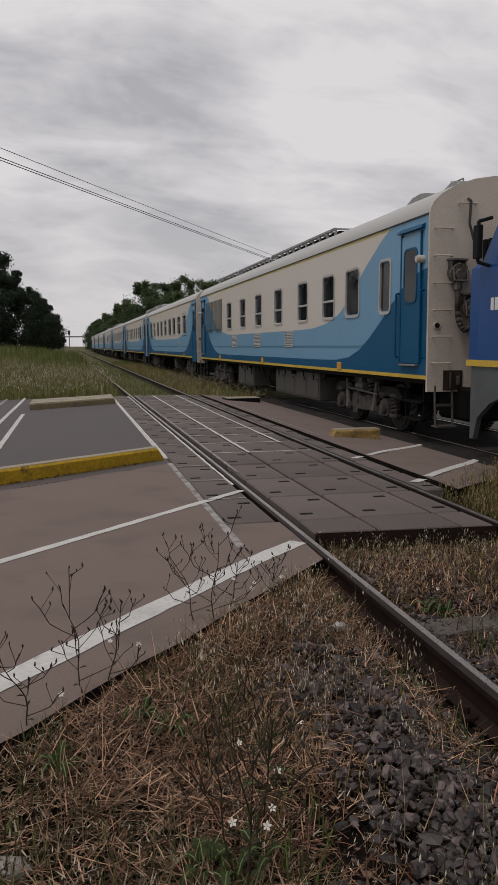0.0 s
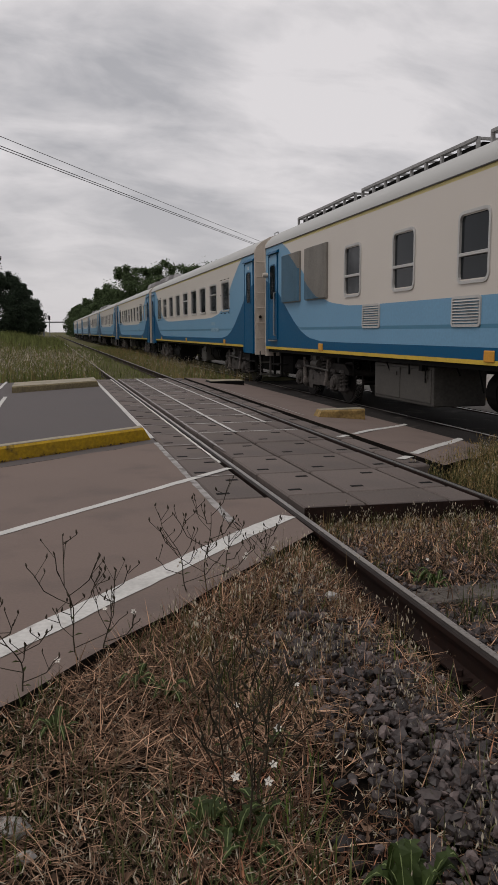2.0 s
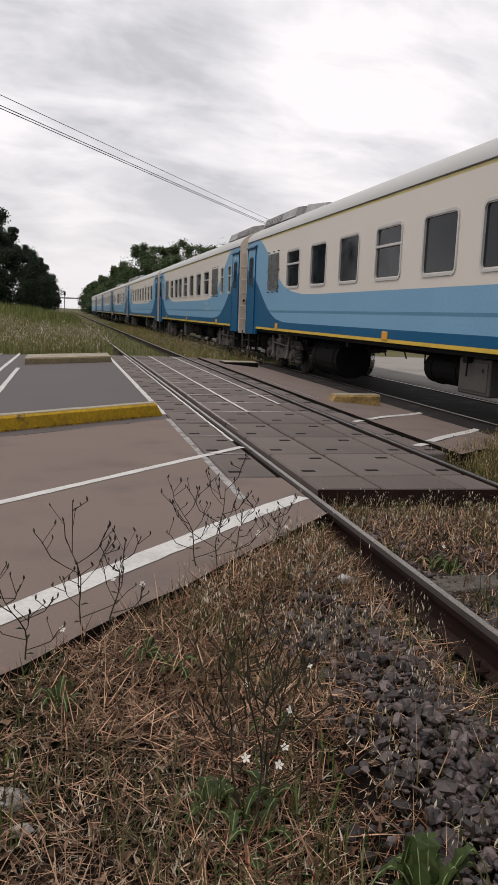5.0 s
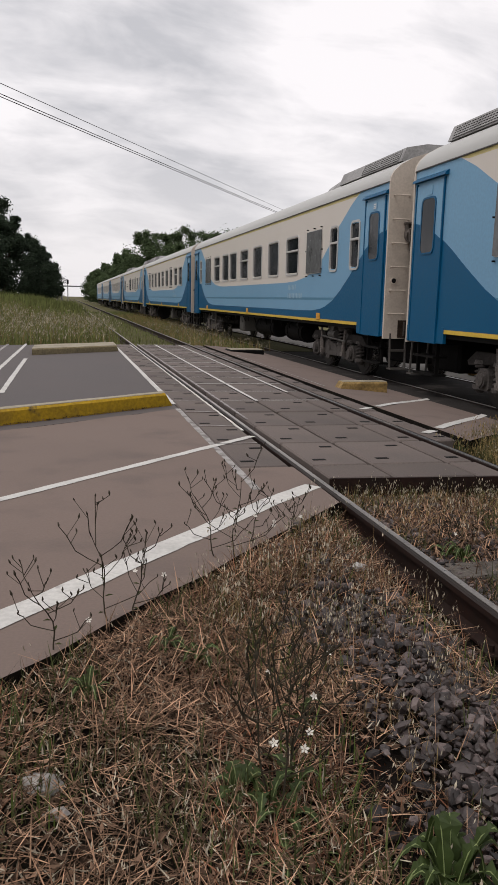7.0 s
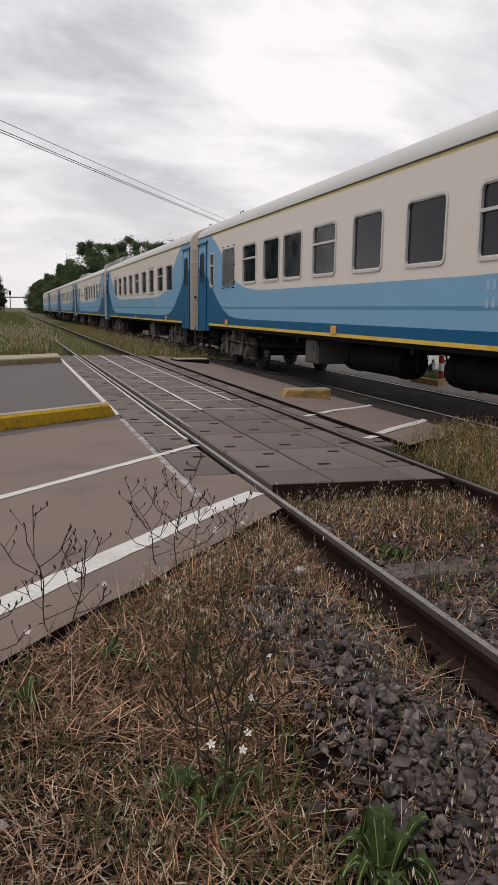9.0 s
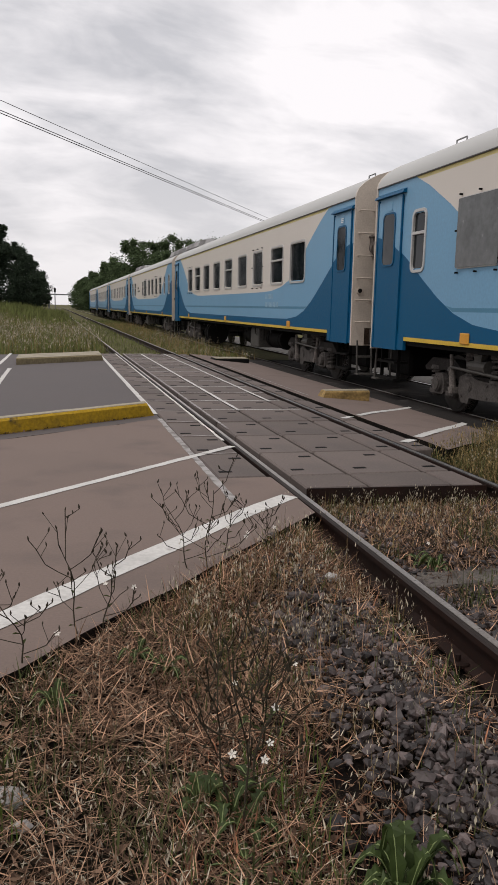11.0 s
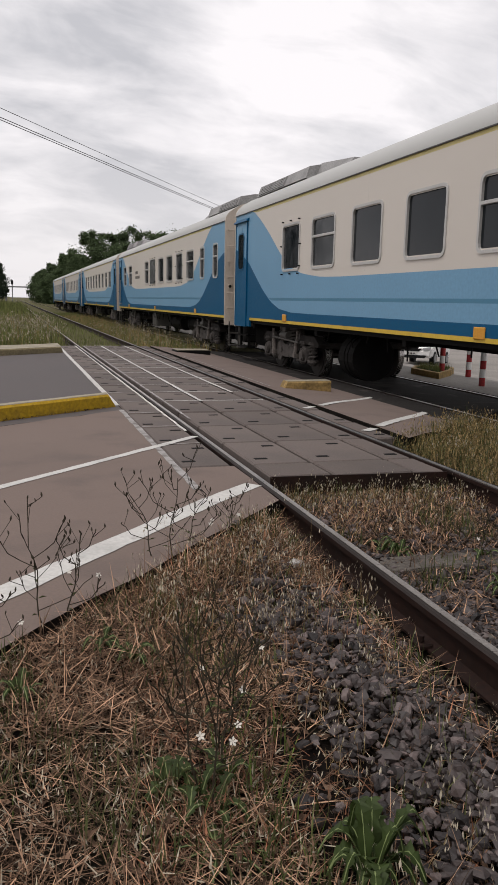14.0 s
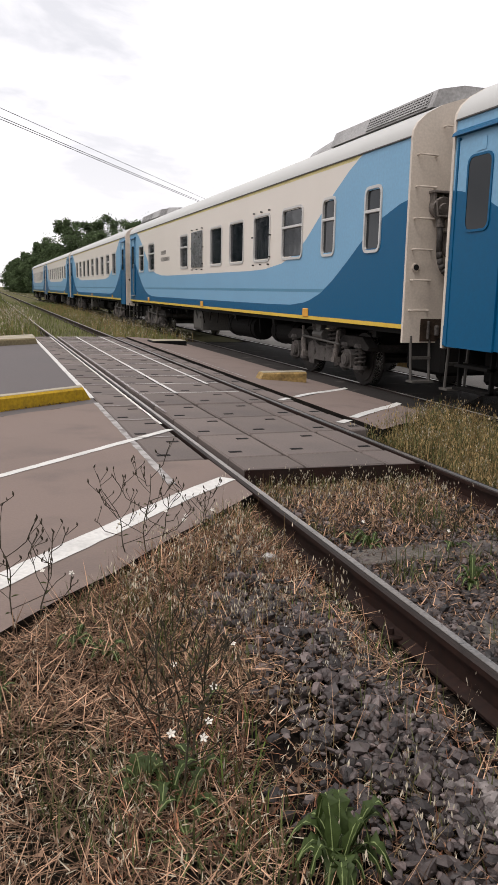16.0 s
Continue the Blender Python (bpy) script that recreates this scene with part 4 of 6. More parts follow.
def build_coach(i, spec):
    coach = thing("railway_coach", "cream and blue " + spec["label"], "railway coach", "coaches of the train", m=pose(TRACK_X, run_y(0) + i * PITCH, TRACK_Z))
    holes = [(y - w / 2 - 0.015, y + w / 2 + 0.015) for y, w, k in spec["wins"]]
    front, rear = spec.get("ends", (0.08, BODY - 0.08))
    tag = (front, rear)
    put("side_wall", side_wall_mesh(holes, front, rear), coach, None, "side wall painted cream, light blue and dark blue")
    put("far_wall", cached(("far_wall", tag), lambda: far_wall_mesh(front, rear)), coach)
    put("roof", cached(("roof", tag), lambda: roof_mesh(front, rear)), coach, None, "pale rounded steel roof")
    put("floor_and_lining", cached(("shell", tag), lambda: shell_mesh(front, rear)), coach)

    def gutter():
        bm = bmesh.new()
        box(bm, -1.522, -1.5, front, rear, EAVE - 0.004, EAVE + 0.014)
        return mesh_of(bm, "gutter", M["boxgrey"])
    put("gutter", cached(("gutter", tag), gutter), coach)
    for y, w, k in spec["wins"]:
        window(coach, y, w, k)
    for e in (0, 1):
        if spec["doors"][e]:
            coach_door(coach, e, spec["doors"][e] == "low", tag[e])
        end_wall(coach, e, tag[e])
    for y in spec.get("plates", (3.9, 11.4, BODY - 3.9)):
        put("marker_plate", cached("marker", lambda: mesh_of(box(bmesh.new(), -HALF - 0.02, -HALF, -0.13, 0.13, 1.14, 1.30, 0.01), "marker_plate", M["orange"])), coach, pose(0, y, 0), "orange plate")
    mine = []
    for y in (front + 3.45, rear - 3.45):
        bogie(coach, y, mine)
    under_gear(coach, spec["gear"])
    roof_gear(coach, spec["roof"])
    if spec.get("grills"):
        for a, b, m in ((17.70, 19.05, "grille"), (19.52, 20.82, "grille_blue")):
            bm = bmesh.new()
            box(bm, -HALF - 0.045, -HALF, a, b, 2.26, 3.42)
            cover = part("corrugated_cover", bm, M["grille"], coach, "corrugated sheet cover over a window")
            n = 24
            for k in range(n):
                bm = bmesh.new()
                y = a + (b - a) * (k + 0.5) / n
                cut = [min(max(z, 2.28), 3.40) for z in (2.28, lower_line(rear - y), upper_line(rear - y), 3.40)]
                for mi, (z0, z1) in enumerate(zip(cut, cut[1:])):
                    if z1 - z0 > 0.01:
                        prism(bm, [(-HALF - 0.045, y - 0.03), (-HALF - 0.085, y - 0.012), (-HALF - 0.085, y + 0.012), (-HALF - 0.045, y + 0.03)], "z", z0, z1, mi)
                put("rib", mesh_of(bm, "rib", M["dark_blue"], M["grille_blue"], M["grille"]), cover)
        for y in spec["vents"]:
            bm = bmesh.new()
            ring(bm, rounded(y - 0.4, y + 0.4, 1.62, 2.06, 0.06), rounded(y - 0.36, y + 0.36, 1.66, 2.02, 0.04), -HALF, -HALF - 0.02)
            for k in range(8):
                z = 1.68 + k * 0.043
                prism(bm, [(-HALF, z), (-HALF - 0.03, z), (-HALF, z + 0.03)], "y", y - 0.36, y + 0.36)
            part("louvre_vent", bm, M["frame_grey"], coach, "slatted metal vent")
        for y in (0.60, rear - 0.16):
            bm = bmesh.new()
            cyl(bm, (-HALF, y, 3.06), (-HALF - 0.12, y, 3.06), 0.065, 14)
            cyl(bm, (-HALF - 0.12, y, 3.06), (-HALF - 0.14, y, 3.06), 0.05, 14)
            part("side_lamp", bm, M["end_grey"], coach, "round side lamp")
    if spec.get("logo"):
        logo_bars(coach, spec["logo"][1], spec["logo"][2], M[spec["logo"][0]])
    TRAIN.append((coach, i * PITCH))
    WHEELS.extend(mine)


for index, spec in enumerate(COACHES):
    build_coach(index, spec)


# ---- locomotive ahead of the coaches ----
def build_locomotive():
    L = 19.5
    loco = thing("locomotive", "blue diesel locomotive with a yellow band and grey skirt", "locomotive", m=pose(TRACK_X, run_y(0) - 0.9, TRACK_Z))
    prof = [(-1.5, 1.45), (-1.5, 2.75), (-1.32, 3.75), (-0.8, 4.15), (0.8, 4.15), (1.32, 3.75), (1.5, 2.75), (1.5, 1.45)]
    bm = bmesh.new()
    rings = []
    for y, k, cut in ((0.0, 0.98, 2.8), (-0.3, 1.0, 2.95), (-0.75, 1.0, 4.15), (-L + 0.75, 1.0, 4.15), (-L, 0.98, 2.8)):
        rings.append([bm.verts.new((x * k, y, min(z, cut))) for x, z in prof])
    for a, b in zip(rings, rings[1:]):
        for i in range(len(prof)):
            j = (i + 1) % len(prof)
            bm.faces.new((a[i], a[j], b[j], b[i]))
    bm.faces.new(rings[0])
    bm.faces.new(rings[-1])
    part("body", bm, M["loco_blue"], loco, "glossy deep blue body")
    bm = bmesh.new()
    box(bm, -1.51, 1.51, -L, 0.005, 1.36, 1.45)
    part("yellow_band", bm, M["yellow"], loco, "yellow band")
    for y in (-3.4, -L + 3.4):
        bm = bmesh.new()
        out = [(y - 3.3, 1.36), (y + 3.3, 1.36), (y + 3.29, 0.30)]
        for k in range(13):
            a = radians(180 * k / 12)
            out.append((y + 3.2 * math.cos(a), 0.30 + 0.95 * math.sin(a) ** 0.8))
        out.append((y - 3.29, 0.30))
        prism(bm, out, "x", -1.48, -1.40)
        part("skirt", bm, M["loco_grey"], loco, "grey skirt arched over the wheels")
        for dy in (-1.8, 0, 1.8):
            bm = bmesh.new()
            for s in (-1, 1):
                cyl(bm, (s * 0.78, 0, 0), (s * 0.93, 0, 0), 0.5, 24)
            cyl(bm, (-0.95, 0, 0), (0.95, 0, 0), 0.09, 8)
            w = part("wheelset", bm, M["wheel"], loco, m=pose(0, y + dy, 0.5))
        bm = bmesh.new()
        box(bm, -1.2, 1.2, y - 2.6, y + 2.6, 0.45, 1.3, 0.05)
        part("bogie", bm, M["under"], loco)
    bm = bmesh.new()
    box(bm, -1.35, 1.35, -L + 0.4, -0.2, 1.2, 1.4)
    part("underframe", bm, M["under"], loco)
    bm = bmesh.new()
    prism(bm, rounded(-1.75, -0.95, 2.85, 3.65, 0.08), "x", -1.49, -1.40)
    part("cab_window", bm, M["pane"], loco)
    bm = bmesh.new()
    v = [bm.verts.new(p) for p in ((-1.25, -0.29, 2.98), (1.25, -0.29, 2.98), (1.05, -0.68, 3.95), (-1.05, -0.68, 3.95))]
    bm.faces.new(v)
    bmesh.ops.solidify(bm, geom=bm.faces[:], thickness=0.03)
    part("windscreen", bm, M["pane"], loco)
    bm = bmesh.new()
    tube(bm, [(-1.5, -0.55, 2.75), (-1.66, -0.5, 2.8), (-1.66, -0.5, 3.35), (-1.48, -0.55, 3.4)], 0.025)
    box(bm, -1.7, -1.62, -0.56, -0.42, 2.85, 3.3, 0.01)
    part("mirror", bm, M["rubber"], loco)
    for i in range(5):
        bm = bmesh.new()
        y = -0.62 - i * 0.105
        box(bm, -1.507, -1.501, y - 0.075, y, 2.14, 2.31)
        part("lettering_bar", bm, M["white"], loco)
    TRAIN.append((loco, -0.9))


build_locomotive()


# ---- ground ----
def smooth(a, b, v):
    k = min(max((v - a) / (b - a), 0.0), 1.0)
    return k * k * (3 - 2 * k)


def near_edge(x):
    """The road's near edge, left of the first rail."""
    return -0.70 + 1.06 * x


def fall(x):
    """The ramp by which the road runs down from the line on the far side."""
    return 0.14 * min(max(x - 8.0, 0.0), 7.0)


def ground_z(x, y):
    z = -0.20
    if x > 6.4:
        z -= (fall(x) + 0.13 * smooth(6.6, 8.0, x)) * smooth(70, 50, y) * smooth(-60, -35, y)
    if -7 < x < 0.1 and y < 3:
        z += 0.13 * smooth(0.75, 0.0, (near_edge(x) - y) * 0.69) * smooth(0.05, -0.45, x)
    z += 1.0 * smooth(-1.4, -8.0, x) * smooth(17.5, 42.0, y)
    z -= 0.06 * smooth(2.2, 3.6, x) * smooth(9.0, 4.0, x)
    z += 0.02 * noise.noise(Vector((x * 0.9, y * 0.9, 0.0)))
    return z


def grid_axis(steps):
    out = []
    for a, b, s in steps:
        n = max(1, round((b - a) / s))
        out += [a + (b - a) * i / n for i in range(n)]
    return out + [steps[-1][1]]


gx = grid_axis([(-3000, -300, 900), (-300, -40, 40), (-40, -8, 3), (-8, -4, 0.4), (-4, 2, 0.15), (2, 8, 0.4), (8, 40, 3), (40, 300, 40), (300, 3000, 900)])
gy = grid_axis([(-3000, -300, 900), (-300, -20, 40), (-20, -7, 2), (-7, 0, 0.15), (0, 20, 0.4), (20, 80, 3), (80, 300, 30), (300, 3000, 900)])
gv = [(x, y, ground_z(x, y)) for y in gy for x in gx]
nx = len(gx)
gf = [(j * nx + i, j * nx + i + 1, (j + 1) * nx + i + 1, (j + 1) * nx + i) for j in range(len(gy) - 1) for i in range(nx - 1)]
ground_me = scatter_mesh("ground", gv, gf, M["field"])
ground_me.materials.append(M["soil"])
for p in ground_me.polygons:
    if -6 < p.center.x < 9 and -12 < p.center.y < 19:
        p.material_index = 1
put("ground", ground_me, None, None, "dry earth and rough grassland", "ground", kind="structure")

ROAD = Vector((1.0, 0.93, 0)).normalized()


def road_z(x):
    """The crossing's surface: level on the near line, then falling to the train's line."""
    return 0.0 if x < 1.9 else -0.17 * smooth(1.9, 4.3, x)


def skew(x, x0, y0):
    return y0 + (x - x0) * 0.93


def slab(name, outline, z_of, depth, material, label, category, jitter=0.0):
    bm = bmesh.new()
    pts = []
    rnd = random.Random(5)
    for (x0, y0), (x1, y1) in zip(outline, outline[1:] + outline[:1]):
        n = max(1, int(math.hypot(x1 - x0, y1 - y0) / 0.35))
        for i in range(n):
            k = i / n
            j = rnd.uniform(-jitter, jitter) if 0 < i else 0
            pts.append((x0 + (x1 - x0) * k + j, y0 + (y1 - y0) * k - j))
    top = [bm.verts.new((x, y, z_of(x))) for x, y in pts]
    low = [bm.verts.new((x, y, z_of(x) - depth)) for x, y in pts]
    bm.faces.new(top)
    for i in range(len(pts)):
        k = (i + 1) % len(pts)
        bm.faces.new((top[i], top[k], low[k], low[i])).material_index = 1
    bmesh.ops.triangulate(bm, faces=[f for f in bm.faces if len(f.verts) > 4])
    return put(name, mesh_of(bm, name, material, M["soil"]), None, None, label, category, kind="structure")


STRIP_X, END_Y = -0.53, 17.6
slab("road", [(-14, near_edge(-14)), (STRIP_X, near_edge(STRIP_X)), (STRIP_X, 3.9), (-14, 3.9 - 13.47 * 0.73)], lambda x: 0.0, 0.22, M["asphalt"], "worn brownish concrete carriageway", "road", 0.018)
slab("road_corner", [(STRIP_X, near_edge(STRIP_X)), (-0.06, near_edge(-0.06)), (-0.06, 0.40), (STRIP_X, 0.40)], lambda x: 0.0, 0.22, M["asphalt"], "worn concrete corner beside the rail", "road", 0.012)
slab("road_far_lane", [(-14, 3.91 - 13.47 * 0.73), (STRIP_X, 3.91), (STRIP_X, END_Y), (-14, END_Y - 4.5)], lambda x: -0.003, 0.2, M["asphalt_dark"], "smooth dark asphalt carriageway", "road", 0.0)
# apron between the two lines, cut so that it can fall towards the train
for a, b in ((2.16, 2.9), (2.9, 3.78), (3.78, 4.44)):
    # the strip next to the train takes the shade-coloured paving
    slab("road_apron", [(a, skew(a, 1.86, 1.15)), (b, skew(b, 1.86, 1.15)), (b, END_Y), (a, END_Y)], road_z, 0.16, M["track_shade"] if a > 3.7 else M["asphalt"], "concrete apron between the two tracks", "road")
slab("road_between_rails", [(4.70, skew(4.70, 1.86, 1.15)), (6.20, skew(6.20, 1.86, 1.15)), (6.20, END_Y), (4.70, END_Y)], lambda x: -0.19, 0.1, M["track_shade"], "paving between the train's rails, coloured dark with its shade", "road")
for a, b in ((6.44, 8.0), (8.0, 15.0), (15.0, 40.0)):
    slab("road_beyond", [(a, skew(a, 1.86, 1.15)), (b, skew(b, 1.86, 1.15)), (b, 44), (a, 44)], lambda x: -0.185 - fall(x), 0.1, M["pale_ground"], "pale road running down beyond the train", "road")
for a, b in ((6.7, 8.0), (8.0, 15.0), (15.0, 60.0)):
    slab("yard", [(a, -30), (b, -30), (b, skew(b, 1.86, 1.0)), (a, skew(a, 1.86, 1.0))], lambda x: -0.19 - fall(x), 0.05, M["pale_ground"], "pale gravel yard beyond the train", "ground")


def painted(name, x0, y0, x1, y1, w0, w1, material, label, z=0.004):
    """A painted line as a thin strip with ragged edges that follows the surface."""
    bm = bmesh.new()
    d = Vector((x1 - x0, y1 - y0, 0))
    n = max(2, int(d.length / 0.12))
    side = Vector((-d.y, d.x, 0)).normalized()
    rnd = random.Random(int(1000 * abs(x0 + y0)))
    rows = []
    for i in range(n + 1):
        k = i / n
        p = Vector((x0, y0, 0)) + d * k
        w = (w0 + (w1 - w0) * k) / 2
        a, b = p + side * (w + rnd.uniform(-0.006, 0.006)), p - side * (w + rnd.uniform(-0.006, 0.006))
        rows.append([bm.verts.new((q.x, q.y, road_z(q.x) + z)) for q in (a, b)])
    for r, s in zip(rows, rows[1:]):
        bm.faces.new((r[0], r[1], s[1], s[0]))
    return put(name, mesh_of(bm, name, material), None, None, label, "road marking", kind="structure")


painted("trim_edge_line", -0.10, -0.28, -0.55, -0.70, 0.14, 0.155, M["paint"], "broad worn white edge line")
painted("trim_edge_line", -0.552, -0.702, -7.0, -7.50, 0.155, 0.155, M["paint"], "broad worn white edge line")
painted("trim_lane_line", -0.06, 1.86, -9.0, -6.9, 0.085, 0.085, M["paint"], "narrow white lane line")
painted("trim_track_line", -0.545, 4.3, -0.56, 17.0, 0.075, 0.075, M["paint"], "white line along the track")
painted("trim_track_line", -0.55, -0.35, -0.545, 3.9, 0.06, 0.06, M["faint_paint"], "faded line along the track", 0.0025)
painted("trim_left_line", -2.81, 5.6, -2.78, 11.8, 0.08, 0.08, M["paint"], "white line along a buried track")
painted("trim_left_line", -3.15, 8.5, -3.02, 17.2, 0.08, 0.08, M["paint"], "white line along a buried track")
painted("trim_left_line", -3.6, 8.5, -3.5, 17.0, 0.07, 0.07, M["faint_paint"], "faded line along a buried track")
painted("trim_cross_line", 1.87, 1.88, 2.05, 2.04, 0.11, 0.11, M["paint"], "white stop line")
painted("trim_cross_line", 2.2, 2.22, 4.1, 4.35, 0.11, 0.11, M["paint"], "white stop line")
painted("trim_cross_line", 1.87, 3.72, 2.05, 3.88, 0.09, 0.09, M["paint"], "narrow white line")
painted("trim_cross_line", 2.2, 4.01, 4.12, 6.16, 0.09, 0.09, M["paint"], "narrow white line")
rowy = [0.42 + 1.06 * i for i in range(17)]
for y in rowy:
    if y > 1.0:
        painted("trim_joint", -0.50, y, -0.10, y + 0.01, 0.022, 0.022, M["faint_paint"], "pale filled joint")
    if y > 4.0:
        painted("trim_joint", 0.16, y + 0.01, 1.58, y - 0.02, 0.03, 0.03, M["paint"], "pale filled joint")
painted("trim_joint", 0.66, 4.6, 0.66, 17.4, 0.05, 0.05, M["paint"], "pale filled joint")
painted("trim_joint", 1.38, 5.6, 1.36, 17.4, 0.045, 0.045, M["paint"], "pale filled joint")
painted("trim_joint", -0.085, 2.2, -0.085, 17.4, 0.035, 0.035, M["paint"], "pale filled joint")
painted("trim_joint", 0.145, 3.0, 0.145, 17.4, 0.035, 0.035, M["faint_paint"], "pale filled joint")
painted("trim_joint", 2.3, 6.5, 2.3, 13.5, 0.03, 0.03, M["faint_paint"], "faded line on the apron")


# ---- kerbs ----
def kerb(name, x0, y0, length, width, height, face, label, d, end_slope=0.06):
    """A raised kerb that starts at (x0, y0) and runs along d."""
    k = thing(name, label, "kerb")
    d = Vector(d).normalized()
    k.matrix_basis = pose(x0, y0, min(road_z(x0), road_z(x0 + d.x * length)))
    up = Vector((0, 1, 0))
    n = max(2, int(length / 0.3))
    bm, tm = bmesh.new(), bmesh.new()
    rnd = random.Random(3)

    def rows(b, prof, grow):
        out = []
        for i in range(n + 1):
            p = d * (length * i / n)
            e = end_slope if i == 0 else 0.0
            out.append([b.verts.new((p.x + up.x * q + d.x * e * (z / height if height else 0), p.y + q + d.y * e * (z / height), z + rnd.uniform(-0.003, 0.003))) for q, z in prof])
        for r, s in zip(out, out[1:]):
            for i in range(len(prof) - 1):
                b.faces.new((r[i], r[i + 1], s[i + 1], s[i]))
        b.faces.new(out[0])
        b.faces.new(out[-1])
    rows(bm, [(0.0, -0.06), (0.0, height - 0.03), (0.025, height - 0.004), (width - 0.02, height - 0.004), (width, height - 0.03), (width, -0.06)], 0)
    part("kerb_body", bm, face, k, "painted face, chipped")
    rows(tm, [(0.03, height - 0.004), (0.035, height + 0.004), (width - 0.03, height + 0.004), (width - 0.025, height - 0.004)], 0)
    part("kerb_cap", tm, M["kerb_top"], k, "bare pale top")
    return k


kerb("median_kerb", -0.57, 4.22, 12.0, 0.22, 0.17, M["kerb_yellow"], "long yellow-painted concrete median kerb, chipped", (-1, -0.73, 0), 0.13)
kerb("far_island", -0.60, 14.5, 2.65, 1.5, 0.15, M["kerb_faded"], "low concrete island with a dull edge", (-1, -0.78, 0))
kerb("kerb_block", 2.48, 6.35, 0.88, 0.27, 0.19, M["kerb_dull"], "short dull yellow kerb block on the crossing", (1, 0.02, 0), 0.10)
kerb("kerb_block", 2.44, 15.3, 1.05, 0.7, 0.14, M["under"], "short blackened kerb block on the crossing", (1, 0.02, 0), 0.10)


# ---- rails and sleepers ----
def rail(x, z, y0, y1, label):
    """A rail of foot and web, worn head, and the clips that hold it near the crossing."""
    r = thing("rail", label, "rail", "rails", m=pose(x, 0, z))
    bm = bmesh.new()
    prism(bm, [(-0.07, -0.17), (0.07, -0.17), (0.07, -0.158), (0.012, -0.14), (0.010, -0.04), (-0.010, -0.04), (-0.012, -0.14), (-0.07, -0.158)], "y", y0, y1)
    part("web", bm, M["rail"], r)
    bm = bmesh.new()
    prism(bm, [(0.010, -0.046), (0.036, -0.035), (0.036, -0.008), (0.026, 0.0), (-0.026, 0.0), (-0.036, -0.008), (-0.036, -0.035), (-0.010, -0.046)], "y", y0, y1)
    me = mesh_of(bm, "head", M["rail"], M["rail_top"])
    for p in me.polygons:
        if p.normal.z > 0.5:
            p.material_index = 1
    put("head", me, r)
    bm = bmesh.new()
    c = 0.012 if x in (0.0, 4.58) else -0.012
    w = 0.018 if x < 4 else 0.026
    box(bm, c - w, c + w, y0, y1, -0.002, 0.0025)
    part("running_band", bm, M["rail_shine"], r, "polished running band")
    if x < 4:
        for i in range(5):
            for s in (-1, 1):
                bm = bmesh.new()
                y = -0.52 - 1.15 * i
                box(bm, min(s * 0.04, s * 0.11), max(s * 0.04, s * 0.11), y - 0.04, y + 0.04, -0.165, -0.135, 0.008)
                cyl(bm, (s * 0.085, y, -0.14), (s * 0.085, y, -0.105), 0.014, 6)
                part("rail_clip", bm, M["rail"], r)
    return r


for x in (0.0, 1.74):
    rail(x, 0.0, -40, 420, "rusty steel rail with a worn grey head, empty track")
for x in (4.58, 6.32):
    rail(x, TRACK_Z, -60, 420, "steel rail under the moving train")
# Groove fillers are near-black: the shade down in the grooves is coloured in.
for x in (0.0, 1.74):
    bm = bmesh.new()
    for s in (-1, 1):
        c = x + s * 0.085
        box(bm, c - 0.03, c + 0.03, 0.05 if (s > 0) == (x == 0.0) else (-0.5 if x == 0 else 1.4), END_Y, -0.18, -0.125)
    put("trim_flangeway", mesh_of(bm, "flangeway", M["under"]), None, None, "near-black filler that gives the rail groove its shade", "groove", kind="structure")
bm = bmesh.new()
box(bm, 2.055, 2.158, 1.4, END_Y, -0.18, -0.12)
put("trim_flangeway", mesh_of(bm, "flangeway", M["under"]), None, None, "black broken groove beside the panels", "groove", kind="structure")
bm = bmesh.new()
box(bm, 4.44, 4.54, 3.8, END_Y, -0.30, -0.26)
put("trim_flangeway", mesh_of(bm, "flangeway", M["under"]), None, None, "near-black strip for the shade in the rail groove", "groove", kind="structure")


def sleeper_mesh():
    bm = bmesh.new()
    box(bm, -0.79, 1.05, -0.12, 0.12, -0.12, 0.0, 0.012)
    bmesh.ops.subdivide_edges(bm, edges=[e for e in bm.edges if e.calc_length() > 1], cuts=8)
    rnd = random.Random(8)
    for v in bm.verts:
        v.co += Vector((rnd.uniform(-0.006, 0.006), rnd.uniform(-0.008, 0.008), rnd.uniform(-0.008, 0.004)))
    return mesh_of(bm, "sleeper", M["sleeper"])


sleeper = sleeper_mesh()
for i in range(14):
    put("sleeper", sleeper, None, pose(0.87, -1.80 - 1.08 * i, -0.146 - 0.006 * (i % 2), 0, 0, (i * 37 % 5) - 2), "weathered concrete sleeper half buried in ballast", "sleeper", "sleepers")
for i in range(30):
    put("sleeper", sleeper, None, pose(TRACK_X, 1.0 - 0.9 * i, TRACK_Z - 0.17), "dark sleeper under the train", "sleeper", "sleepers of the train's track")


